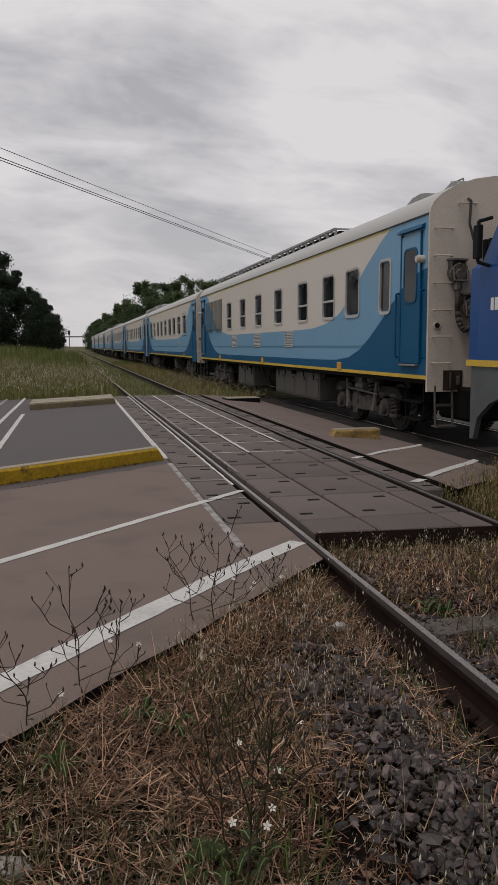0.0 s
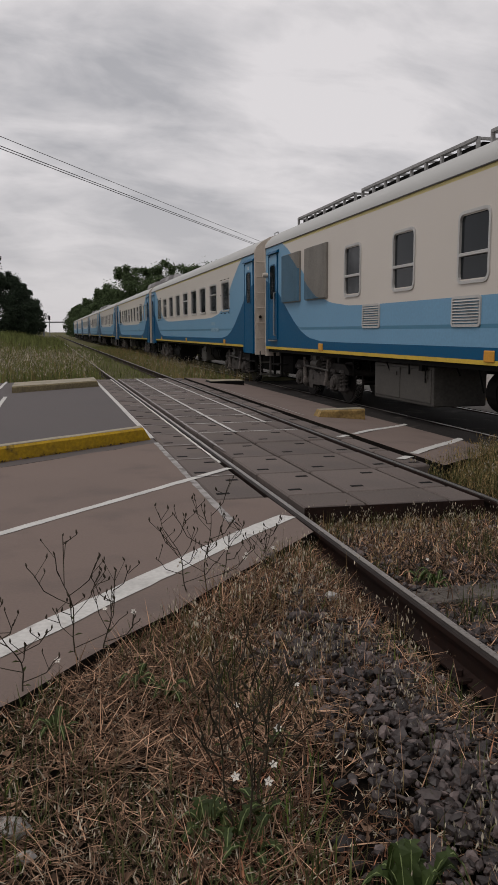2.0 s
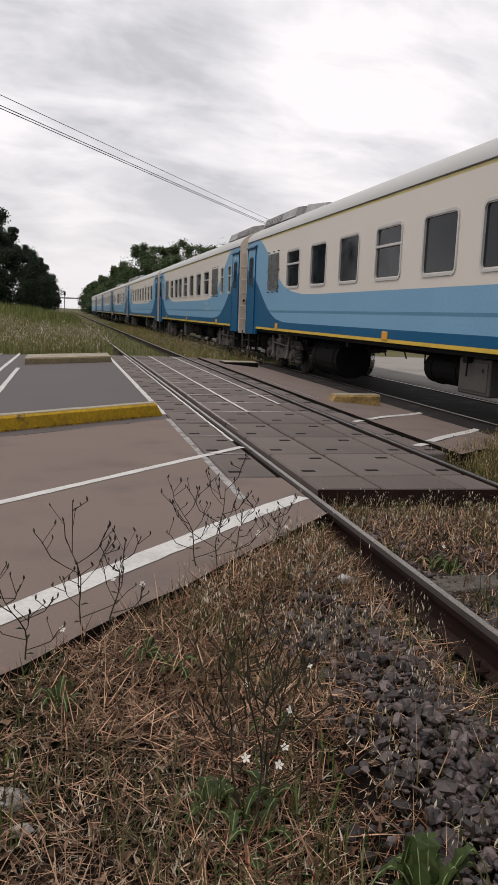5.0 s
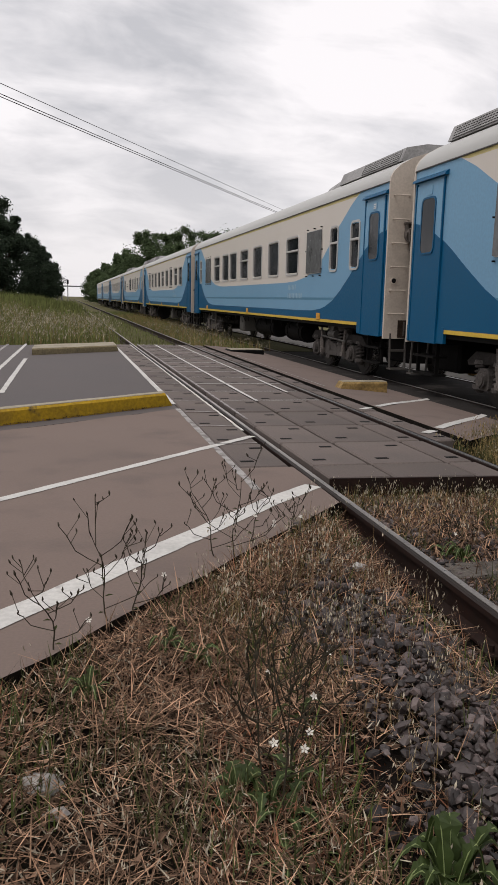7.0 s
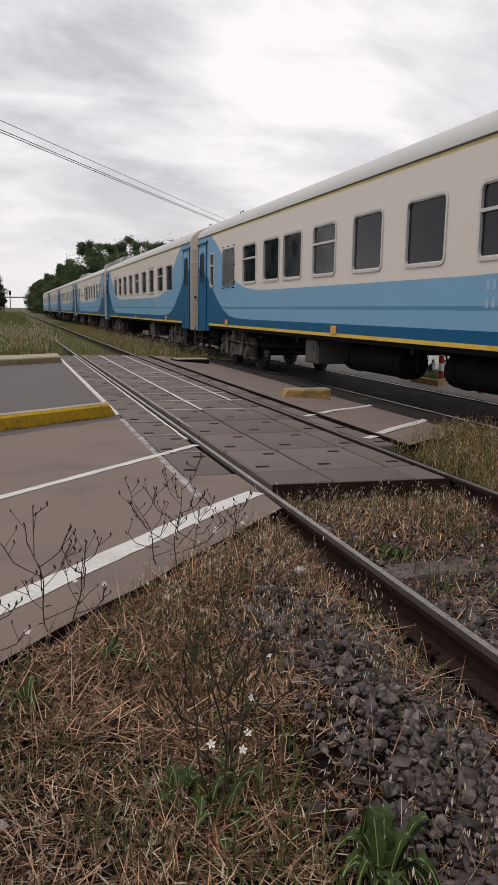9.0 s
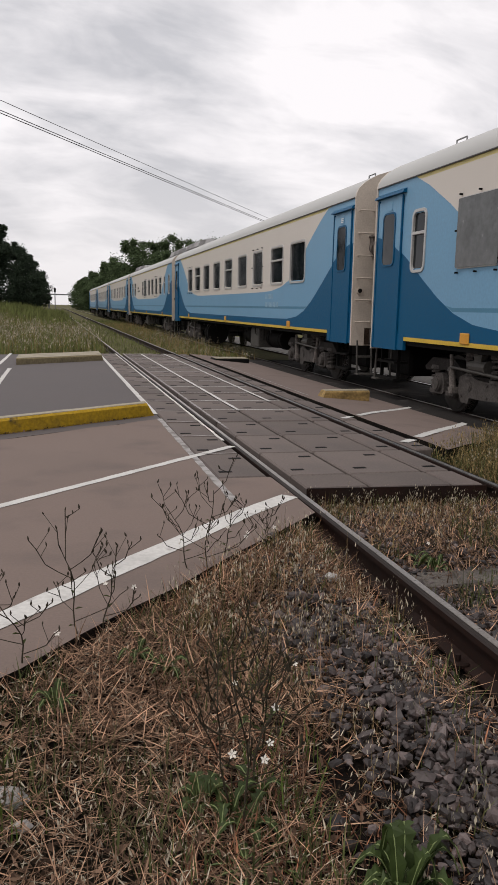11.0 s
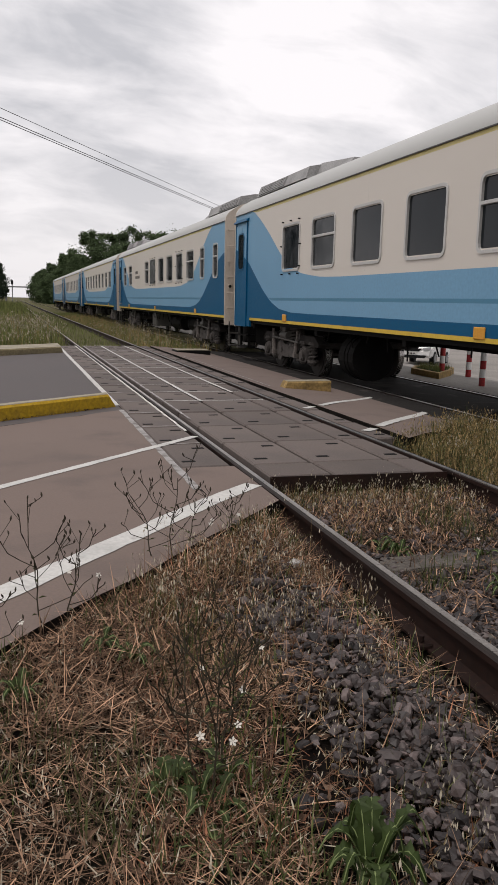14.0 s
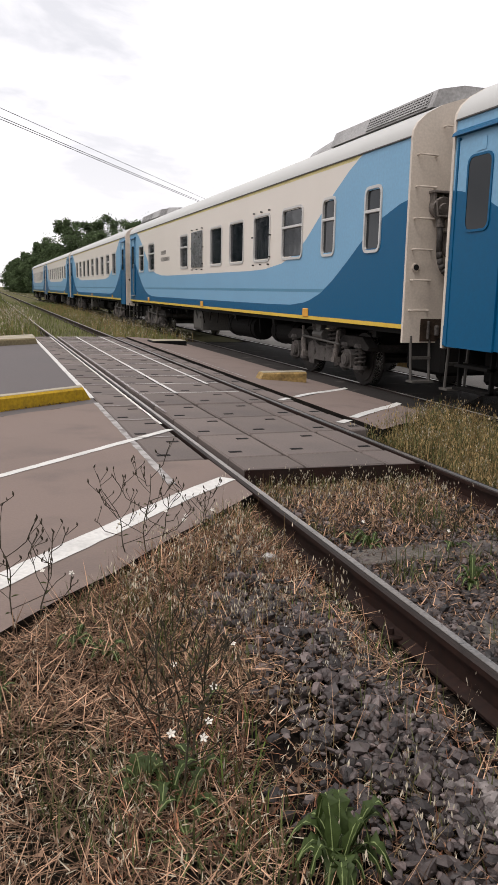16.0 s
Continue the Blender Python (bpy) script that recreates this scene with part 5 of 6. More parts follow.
# ---- distance: trees, house, signal, cables ----
def leaf_cloud(rnd, blobs, per, size):
    v, f = [], []
    for c, r in blobs:
        for _ in range(per):
            d = Vector((rnd.gauss(0, 1), rnd.gauss(0, 1), rnd.gauss(0, 1))).normalized()
            p = Vector(c) + Vector((d.x * r, d.y * r, d.z * r * 0.8)) * (rnd.uniform(0.1, 1.0) ** 0.4) * rnd.uniform(0.6, 1.3)
            a = Vector((rnd.gauss(0, 1), rnd.gauss(0, 1), rnd.gauss(0, 0.6))).normalized()
            b = a.orthogonal().normalized()
            s = size * rnd.uniform(0.5, 1.3)
            i = len(v)
            v += [tuple(p + a * s), tuple(p + b * s * 0.55), tuple(p - a * s), tuple(p - b * s * 0.5 + Vector((0, 0, s * 0.2)))]
            f += [(i, i + 1, i + 2), (i, i + 2, i + 3)]
    return v, f


def tree(x, y, height, spread, seed, leaf, per=150, size=0.32, low=0.25, label="broad dark green tree", blobs_n=26, fat=1.0):
    rnd = random.Random(seed)
    ob = thing("tree", label, "tree", "trees along the line", m=pose(x, y, ground_z(x, y) - 0.1))
    bm = bmesh.new()
    cyl(bm, (0, 0, 0), (0.1, 0, height * 0.45), 0.035 * height * 0.6, 9, 0.02 * height * 0.6)
    blobs = []
    for i in range(blobs_n):
        a = rnd.uniform(0, 6.28)
        h = height * rnd.uniform(low, 0.93)
        k = math.sin(math.pi * min(max((h / height - low + 0.08) / (1.06 - low), 0.05), 0.97)) ** 0.6
        rr = spread * k * rnd.uniform(0.25, 0.9)
        c = (rr * math.cos(a), rr * math.sin(a), h)
        blobs.append((c, fat * spread * rnd.uniform(0.22, 0.42)))
        if i % 3 == 0:
            base = Vector((0.05, 0, height * rnd.uniform(0.2, 0.42)))
            mid = base.lerp(Vector(c), 0.55) + Vector((0, 0, 0.3))
            cyl(bm, base, mid, 0.09, 6, 0.06)
            cyl(bm, mid, c, 0.06, 5, 0.02)
    for _ in range(10):
        a = rnd.uniform(0, 6.28)
        blobs.append(((spread * 0.9 * math.cos(a), spread * 0.9 * math.sin(a), height * rnd.uniform(low + 0.1, 0.9)), spread * 0.16))
        blobs.append(((spread * 0.5 * math.cos(a), spread * 0.5 * math.sin(a), height * rnd.uniform(0.88, 1.0)), spread * 0.15))
    part("trunk", bm, M["bark"], ob)
    v, f = leaf_cloud(rnd, blobs, per, size)
    put("crown", scatter_mesh("crown", v, f, leaf), ob)
    return ob


for x, y, h, s, k in ((-13.3, 88, 13.0, 5.4, 1), (-9.8, 104, 10.8, 3.4, 2), (-17.5, 78, 10.5, 5.0, 3), (-8.3, 128, 10.2, 3.4, 4), (-7.0, 160, 9.5, 3.6, 5), (-6.0, 200, 9.0, 3.6, 6), (-6.5, 250, 9.0, 4.5, 7), (-23, 90, 11, 6, 8)):
    tree(x, y, h, s, k, M["foliage_dark"], 330, 0.17, 0.04, "tall dark tree beside the far field", 50, 1.08)
for x, y, h, s, k in ((11.5, 118, 11.4, 5.0, 11), (16.5, 112, 11.6, 5.6, 12), (22.5, 108, 11.4, 6.2, 13), (9.2, 140, 9.2, 4.2, 14), (8.6, 175, 8.8, 4.4, 15), (8.0, 215, 8.8, 4.6, 16), (29, 104, 11, 6, 17), (7.8, 260, 9, 5, 18), (37, 100, 11, 6, 19)):
    tree(x, y, h, s, k, M["foliage"], 330, 0.17, 0.1, "leafy green tree behind the railway", 48, 1.05)
for x, y, h, s, k in ((13.5, 100, 8.6, 4.2, 41), (19.0, 96, 8.8, 4.6, 42), (26, 96, 9.4, 5, 43), (10.4, 128, 8.6, 3.8, 44), (9.0, 158, 8.0, 3.8, 45), (8.3, 195, 8.0, 4.0, 46), (8.0, 238, 8.6, 4.5, 47)):
    tree(x, y, h, s, k, M["foliage"], 300, 0.17, 0.02, "leafy green tree behind the railway", 44, 1.05)
tree(14.2, 9.3, 11.2, 3.0, 31, M["foliage"], 100, 0.085, 0.3, "thin airy tree beyond the train", 40)


def house():
    h = thing("house", "small pale rendered house among trees", "house", m=pose(-12.0, 112, ground_z(-12, 112)))
    bm = bmesh.new()
    box(bm, -2.5, 2.5, -3, 3, 0, 4.2)
    wall = part("wall", bm, M["house"], h)
    bm = bmesh.new()
    prism(bm, [(-2.8, 4.2), (2.8, 4.2), (0, 5.4)], "y", -3.2, 3.2)
    part("roof", bm, M["hvac"], h)
    for x in (-1.2, 1.0):
        bm = bmesh.new()
        box(bm, x, x + 0.8, -3.04, -2.98, 1.4, 2.6)
        part("window", bm, M["pane"], wall)


house()


def signal(x, y, h):
    s = thing("railway_signal", "distant railway signal on a thin post", "signal", m=pose(x, y, ground_z(x, y)))
    part("post", cyl(bmesh.new(), (0, 0, 0), (0, 0, h), 0.09, 8), M["steel"], s)
    bm = bmesh.new()
    box(bm, -0.2, 0.2, -0.1, 0.1, h - 0.5, h + 0.3, 0.05)
    part("head", bm, M["rubber"], s)


signal(-1.6, 150, 4.4)


def gantry():
    g = thing("footbridge", "far pale steel footbridge over the line", "bridge", m=pose(0, 260, 0))
    for x in (-3.4, 9.5):
        bm = bmesh.new()
        box(bm, x - 0.3, x + 0.3, -0.3, 0.3, -0.3, 4.4)
        part("pier", bm, M["steel"], g)
    bm = bmesh.new()
    box(bm, -3.6, 9.7, -0.8, 0.8, 4.4, 4.8)
    part("deck", bm, M["steel"], g)


gantry()
bm = bmesh.new()
cyl(bm, (0, 0, 0), (0, 0, 8.5), 0.13, 10, 0.09)
put("post", mesh_of(bm, "post", M["house"]), None, pose(-11.6, 82, ground_z(-11.6, 82)), "pale concrete post beside the trees", "post")


def cable(a, b, sag, r):
    bm = bmesh.new()
    a, b = Vector(a), Vector(b)
    side = (b - a).cross(Vector((0, 0, 1))).normalized()
    rows = []
    for i in range(33):
        k = i / 32
        p = a.lerp(b, k) - Vector((0, 0, sag * 4 * k * (1 - k)))
        rows.append([bm.verts.new(p + (side * math.cos(c) + Vector((0, 0, 1)) * math.sin(c)) * r) for c in (0.0, 1.257, 2.513, 3.77, 5.027)])
    for p, q in zip(rows, rows[1:]):
        for i in range(5):
            bm.faces.new((p[i], p[(i + 1) % 5], q[(i + 1) % 5], q[i]))
    return bm


CD = Vector((17.0, 29.0, 0)).normalized()
for (x, y), z, r, lab in (((-3.8, 21.9), 8.0, 0.012, "thin black overhead cable crossing the line"), ((-3.9, 23.3), 8.0, 0.016, "black overhead cable crossing above the line"), ((-3.9, 23.75), 8.0, 0.016, "black overhead cable crossing above the line")):
    a = Vector((x, y, z)) - CD * 22
    b = Vector((x, y, z + 0.55)) + CD * 75
    put("overhead_cable", mesh_of(cable(a, b, 0.12, r), "cable", M["wire"]), None, None, lab, "cable", "overhead cables")


def barrier():
    fence = thing("barrier_fence", "red and white tubular pedestrian barrier beyond the train", "fence", m=pose(0, 0, -0.19))
    pts = [(7.6, 7.2), (7.95, 6.35), (8.3, 5.5), (8.8, 4.4), (9.4, 3.2), (10.2, 1.8)]
    stakes = [p for a, b in zip(pts, pts[1:]) for p in (a, ((a[0] * 2 + b[0]) / 3, (a[1] * 2 + b[1]) / 3), ((a[0] + b[0] * 2) / 3, (a[1] + b[1] * 2) / 3))]
    for x, y in stakes + pts[-1:]:
        bm = bmesh.new()
        for k in range(5):
            cyl(bm, (x, y, 0.22 * k - fall(x)), (x, y, 0.22 * k + 0.22 - fall(x)), 0.045, 8, mi=k % 2)
        put("post", mesh_of(bm, "post", M["red"], M["white"]), fence)
    for (x0, y0), (x1, y1) in zip(pts, pts[1:]):
        for z in (0.35, 0.68, 1.0):
            bm = bmesh.new()
            n = 5
            for k in range(n):
                p, q = k / n, (k + 1) / n
                zs, ze = z - fall(x0), z - fall(x1)
                cyl(bm, (x0 + (x1 - x0) * p, y0 + (y1 - y0) * p, zs + (ze - zs) * p), (x0 + (x1 - x0) * q, y0 + (y1 - y0) * q, zs + (ze - zs) * q), 0.03, 7, mi=k % 2)
            put("rail_bar", mesh_of(bm, "rail_bar", M["red"], M["white"]), fence)


barrier()


def island():
    """A low kerbed island with grass, and the striped bollard that stands on it."""
    isl = thing("traffic_island", "low kerbed traffic island overgrown with grass", "traffic island", m=pose(0, 0, -0.185))
    line = [(7.02, 9.00), (7.75, 9.72), (8.25, 10.40), (8.15, 10.85), (7.55, 11.05), (7.05, 10.3)]
    cx, cy = sum(p[0] for p in line) / 6, sum(p[1] for p in line) / 6
    inner = [(cx + (x - cx) * 0.8, cy + (y - cy) * 0.8) for x, y in line]
    for i in range(6):
        j = (i + 1) % 6
        part("kerb_stone", prism(bmesh.new(), [line[i], line[j], inner[j], inner[i]], "z", -0.05, 0.13), M["kerb_dull"], isl)
    part("earth", prism(bmesh.new(), [(cx + (x - cx) * 0.79, cy + (y - cy) * 0.79) for x, y in line], "z", -0.05, 0.11), M["soil"], isl)
    for x, y, z, where in ((7.45, 9.62, -0.06, "on the island"), (8.0, 9.4, -0.185, "on the road"), (7.16, 7.6, -0.185, "on the road")):
        post = thing("bollard", "red and white striped traffic bollard " + where, "bollard", "bollards beyond the train", m=pose(x, y, z))
        for k in range(5):
            part("band", cyl(bmesh.new(), (0, 0, 0.17 * k), (0, 0, 0.17 * k + 0.17), 0.06, 12), M["red"] if k % 2 == 0 else M["white"], post, "red band" if k % 2 == 0 else "white band")


island()


def car():
    """A small hatchback that waits for the train; its nose points along local -y."""
    c = thing("car", "small white hatchback waiting beyond the train", "car", m=pose(14.3, 23.4, -0.185 - fall(14.3), 0, 0, -43) @ Matrix.Rotation(radians(-3), 4, "X"))
    W = 0.80
    side = [(0.0, 0.30), (-0.02, 0.62), (0.10, 0.80), (1.05, 0.98), (3.75, 1.00), (3.85, 0.55), (3.8, 0.28)]
    bm = bmesh.new()
    prism(bm, side, "x", -W, W)
    bmesh.ops.bevel(bm, geom=bm.edges[:], offset=0.07, segments=2, affect="EDGES")
    body = part("body", bm, M["car_white"], c)
    bm = bmesh.new()
    lo = [bm.verts.new(p) for p in ((-0.74, 1.0, 0.96), (0.74, 1.0, 0.96), (0.74, 3.72, 0.98), (-0.74, 3.72, 0.98))]
    hi = [bm.verts.new(p) for p in ((-0.56, 1.75, 1.42), (0.56, 1.75, 1.42), (0.56, 3.35, 1.44), (-0.56, 3.35, 1.44))]
    for i in range(4):
        bm.faces.new((lo[i], lo[(i + 1) % 4], hi[(i + 1) % 4], hi[i]))
    bm.faces.new(hi)
    part("windows", bm, M["pane"], c, "dark tinted glass")
    bm = bmesh.new()
    box(bm, -0.58, 0.58, 1.74, 3.38, 1.43, 1.49, 0.025)
    part("roof", bm, M["car_white"], c)
    for s in (-1, 1):
        part("pillar", tube(bmesh.new(), [(s * 0.745, 0.98, 0.96), (s * 0.57, 1.74, 1.44)], 0.03, 6), M["car_white"], c)
        bm = bmesh.new()
        box(bm, s * 0.86 - 0.08, s * 0.86 + 0.08, 1.2, 1.3, 1.0, 1.12, 0.02)
        part("mirror", bm, M["car_white"], c)
        bm = bmesh.new()
        prism(bm, [(s * 0.44, 0.70), (s * 0.77, 0.76), (s * 0.77, 0.66), (s * 0.50, 0.60)], "y", -0.045, 0.12)
        part("headlight", bm, M["headlight"], c, "clear headlight")
        for y in (0.72, 3.15):
            w = part("wheel", cyl(bmesh.new(), (s * 0.64, y, 0.29), (s * 0.83, y, 0.29), 0.29, 20), M["rubber"], c)
            part("rim", cyl(bmesh.new(), (s * 0.82, y, 0.29), (s * 0.84, y, 0.29), 0.18, 14), M["steel"], w)
    bm = bmesh.new()
    prism(bm, [(-0.40, 0.68), (0.40, 0.68), (0.28, 0.56), (-0.28, 0.56)], "y", -0.04, 0.05)
    part("grille", bm, M["rubber"], body, "dark grille")
    bm = bmesh.new()
    prism(bm, [(-0.62, 0.40), (0.62, 0.40), (0.52, 0.28), (-0.52, 0.28)], "y", -0.03, 0.05)
    part("air_intake", bm, M["rubber"], body)
    bm = bmesh.new()
    box(bm, -0.2, 0.2, -0.05, -0.02, 0.42, 0.52)
    plate = part("plate", bm, M["white"], body)
    for k in range(5):
        bm = bmesh.new()
        box(bm, -0.16 + k * 0.066, -0.115 + k * 0.066, -0.055, -0.048, 0.44, 0.50)
        part("bar", bm, M["rubber"], plate)


car()


# ---- ballast, straw and grass ----
def inside_road(x, y):
    return x < 0.0 and y > near_edge(x)


def stones_mesh(spots, name, rnd, material):
    t = (1 + 5 ** 0.5) / 2
    ico = np.array([(-1, t, 0), (1, t, 0), (-1, -t, 0), (1, -t, 0), (0, -1, t), (0, 1, t), (0, -1, -t), (0, 1, -t), (t, 0, -1), (t, 0, 1), (-t, 0, -1), (-t, 0, 1)]) / 1.9
    tri = np.array([(0, 11, 5), (0, 5, 1), (0, 1, 7), (0, 7, 10), (0, 10, 11), (1, 5, 9), (5, 11, 4), (11, 10, 2), (10, 7, 6), (7, 1, 8), (3, 9, 4), (3, 4, 2), (3, 2, 6), (3, 6, 8), (3, 8, 9), (4, 9, 5), (2, 4, 11), (6, 2, 10), (8, 6, 7), (9, 8, 1)])
    vs, fs = [], []
    for k, (x, y, z, s) in enumerate(spots):
        a = Euler((rnd.gauss(0, 0.45), rnd.gauss(0, 0.45), rnd.uniform(0, 6.28))).to_matrix()
        q = ico * np.array((1.15, rnd.uniform(0.6, 0.95), rnd.uniform(0.38, 0.72))) * s * (1 + np.array([[rnd.uniform(-0.26, 0.26)] for _ in range(12)]))
        q = q @ np.array(a).T + np.array((x, y, z))
        vs.append(q)
        fs.append(tri + 12 * k)
    return scatter_mesh(name, np.concatenate(vs).tolist(), np.concatenate(fs).tolist(), material)


rnd = random.Random(21)
spots = []
while len(spots) < 20000:
    x, y = rnd.uniform(-1.6, 2.1), rnd.uniform(-5.6, -0.02)
    if -0.115 < x < 0.06 or 1.68 < x < 1.79 or inside_road(x, y - 0.06) or (0.08 < x < 1.68 and y > -0.05):
        continue
    keep = 1.0
    if x < 0:
        keep = smooth(-1.02, -0.5, x + 0.22 * noise.noise(Vector((x * 2, y * 2, 3)))) * (0.10 + 0.90 * smooth(-1.7, -2.7, y))
    elif y > -1.6:
        keep = 0.22
    if x > 1.8:
        keep = 0.25
    if rnd.random() > keep:
        continue
    s = rnd.uniform(0.010, 0.027) if rnd.random() < 0.9 else rnd.uniform(0.028, 0.042)
    base = ground_z(x, y) + 0.01 + (0.03 * smooth(0.45, 0.1, min(x, 1.74 - x)) if 0 < x < 1.74 else 0.035 * smooth(-1.2, -0.5, x) * smooth(-0.15, -0.5, x) - 0.02 * smooth(-0.45, -0.12, x))
    spots.append((x, y, base + rnd.uniform(-0.005, 0.03), s))
put("ballast", stones_mesh(spots, "ballast", rnd, M["stone"]), None, None, "loose grey-brown ballast stones round the rails", "ballast", kind="stuff")
spots = [(rnd.uniform(1.9, 4.5), rnd.uniform(-14, 1.2), -0.24 + rnd.uniform(0, 0.03), rnd.uniform(0.025, 0.05)) for _ in range(1200)]
spots += [(rnd.uniform(4.4, 7.0), rnd.uniform(-8, 6.0), -0.33 + rnd.uniform(0, 0.03), rnd.uniform(0.03, 0.055)) for _ in range(1500)]
put("ballast", stones_mesh(spots, "ballast_far", rnd, M["stone"]), None, None, "dark ballast beside the train's track", "ballast", kind="stuff")


spots = [(-0.36 + rnd.gauss(0, 0.09), -3.99 + rnd.gauss(0, 0.11), -0.165 + rnd.uniform(0, 0.025), rnd.uniform(0.018, 0.034)) for _ in range(60)]
M["grey_stone"] = mat("pale_grey_ballast", (0.19, 0.165, 0.155), 0.6, dirt=0.25, coarse=9, fine=70, per_piece=0.35, island=True, spec=0.35)
put("ballast", stones_mesh(spots, "ballast_pale", rnd, M["grey_stone"]), None, None, "a patch of paler grey ballast stones", "ballast", kind="stuff")
spots = []
while len(spots) < 7000:
    x, y = rnd.uniform(-0.75, 2.0), rnd.uniform(-16, -5.55)
    if not (-0.05 < x < 0.05 or 1.69 < x < 1.79):
        spots.append((x, y, ground_z(x, y) + 0.01 + rnd.uniform(0, 0.03), rnd.uniform(0.016, 0.04)))
put("ballast", stones_mesh(spots, "ballast_behind", rnd, M["stone"]), None, None, "loose grey-brown ballast along the empty track", "ballast", kind="stuff")


def blades(name, n, place, length, width, upright, material, label, seed, bend=0.4, category="grass"):
    """Bent blades. place(rng, n): x, y, z arrays. upright: 0 lying to 1 standing."""
    rng = np.random.default_rng(seed)
    x, y, z = place(rng, n)
    n = len(x)
    p = np.stack((x, y, z), 1)
    a = rng.uniform(0, 2 * np.pi, n)
    tilt = np.clip(rng.normal(upright, 0.18, n), 0.03, 0.99)
    L = rng.uniform(length[0], length[1], n)
    h = np.stack((np.cos(a) * (1 - tilt), np.sin(a) * (1 - tilt), tilt), 1)
    h /= np.linalg.norm(h, axis=1)[:, None]
    side = np.stack((-np.sin(a), np.cos(a), np.zeros(n)), 1) * (rng.uniform(width[0], width[1], n) / 2)[:, None]
    mid = p + h * (L * 0.5)[:, None]
    droop = np.stack((np.cos(a), np.sin(a), -0.9 * np.ones(n)), 1) * (L * bend * rng.uniform(-0.3, 0.6, n))[:, None]
    tip = p + h * L[:, None] + droop * tilt[:, None]
    tip[:, 2] = np.maximum(tip[:, 2], p[:, 2] + 0.004)
    v = np.stack((p - side, p + side, mid - side * 0.8, mid + side * 0.8, tip), 1).reshape(-1, 3)
    i = np.arange(n)[:, None] * 5
    f = np.concatenate((i + np.array((0, 1, 3)), i + np.array((0, 3, 2)), i + np.array((2, 3, 4))), 0)
    put(name, scatter_mesh(name, v.tolist(), f.tolist(), material), None, None, label, category, kind="stuff")
    return tip


def seeds(name, tips, share, size, material, label, seed):
    """Small drooping seed heads on blade tips."""
    rng = np.random.default_rng(seed)
    tips = tips[rng.random(len(tips)) < share]
    v, f = [], []
    for t in tips:
        for _ in range(4):
            c = t + rng.normal(0, size, 3) * (1, 1, 1.6)
            a, s = rng.uniform(0, 6.28), size * rng.uniform(0.5, 1.1)
            d = np.array((math.cos(a) * 0.4, math.sin(a) * 0.4, -1.0)) * s
            e = np.array((-math.sin(a), math.cos(a), 0.1)) * s * 0.28
            i = len(v)
            v += [(c - d).tolist(), (c + e).tolist(), (c + d).tolist(), (c - e).tolist()]
            f.append((i, i + 1, i + 2, i + 3))
    put(name, scatter_mesh(name, v, f, material), None, None, label, "grass", kind="stuff")


def zone(x0, x1, y0, y1, z, ok=None, ragged=0.0):
    def place(rng, n):
        x, y = rng.uniform(x0, x1, n), rng.uniform(y0, y1, n)
        if ok is not None:
            keep = ok(x, y, rng)
            x, y = x[keep], y[keep]
        zz = (np.array([ground_z(a, b) for a, b in zip(x, y)]) if z is None else np.full(len(x), z)) + rng.uniform(0, ragged + 1e-6, len(x))
        return x, y, zz
    return place


def clump(x, y, s, shift):
    return np.array([noise.noise(Vector((a * s, b * s, shift))) for a, b in zip(x, y)])


def off_road(x, y):
    return (y < -0.70 + x * 1.06 - 0.03) | (x > -0.02)


def near_bed(x, y, rng):
    bare = (x > -1.0 + 0.3 * clump(x, y, 2.0, 5)) & (y < -1.9) & (rng.random(len(x)) < 0.74)
    return off_road(x, y) & ~bare & (x < -0.13)


blades("dry_straw", 40000, zone(-3.4, 0.0, -5.6, -0.65, None, near_bed, 0.05), (0.04, 0.20), (0.0018, 0.0052), 0.24, M["straw"], "flattened dry straw litter", 1, 0.2)
blades("dead_grass", 22000, zone(-2.8, 0.0, -5.0, -0.65, None, lambda x, y, r: near_bed(x, y, r) & ((clump(x, y, 1.4, 9) > -0.05) | (y > -2.3)), 0.03), (0.03, 0.13), (0.003, 0.0075), 0.36, M["straw_red"], "reddish dead grass litter", 2, 0.4)
blades("green_grass", 15000, zone(-3.0, -0.12, -5.2, -0.6, None, lambda x, y, r: near_bed(x, y, r) & (clump(x, y, 1.7, 17) > -0.05), 0.0), (0.06, 0.20), (0.003, 0.007), 0.72, M["grass"], "short green grass tufts", 3)
blades("dry_straw", 26000, zone(-9.0, -0.1, -16, -5.5, None, lambda x, y, r: off_road(x, y) & ((x < -0.7) | (r.random(len(x)) < 0.3)), 0.03), (0.08, 0.3), (0.004, 0.01), 0.2, M["straw"], "flattened dry straw litter", 65, 0.2)
blades("green_grass", 9000, zone(-9.0, -0.6, -16, -5.0, None, lambda x, y, r: off_road(x, y) & (clump(x, y, 0.9, 17) > 0.0), 0.0), (0.08, 0.25), (0.004, 0.009), 0.75, M["grass"], "short green grass tufts", 66)
blades("fresh_grass", 7000, zone(-3.0, -0.1, -5.2, -0.6, None, lambda x, y, r: off_road(x, y) & (x < -0.05) & (clump(x, y, 2.3, 57) > 0.27), 0.0), (0.06, 0.18), (0.003, 0.007), 0.7, M["tuft_green"], "fresh green grass tufts", 61)
t1 = blades("dry_stems", 1500, zone(-2.4, -0.4, -4.6, -1.2, None, lambda x, y, r: off_road(x, y) & (clump(x, y, 2.6, 71) > 0.12), 0.0), (0.14, 0.38), (0.0015, 0.003), 0.9, M["straw"], "thin dry standing stems", 62, 0.3)
seeds("seed_heads", t1, 1.0, 0.009, M["seed"], "pale withered flower heads", 63)
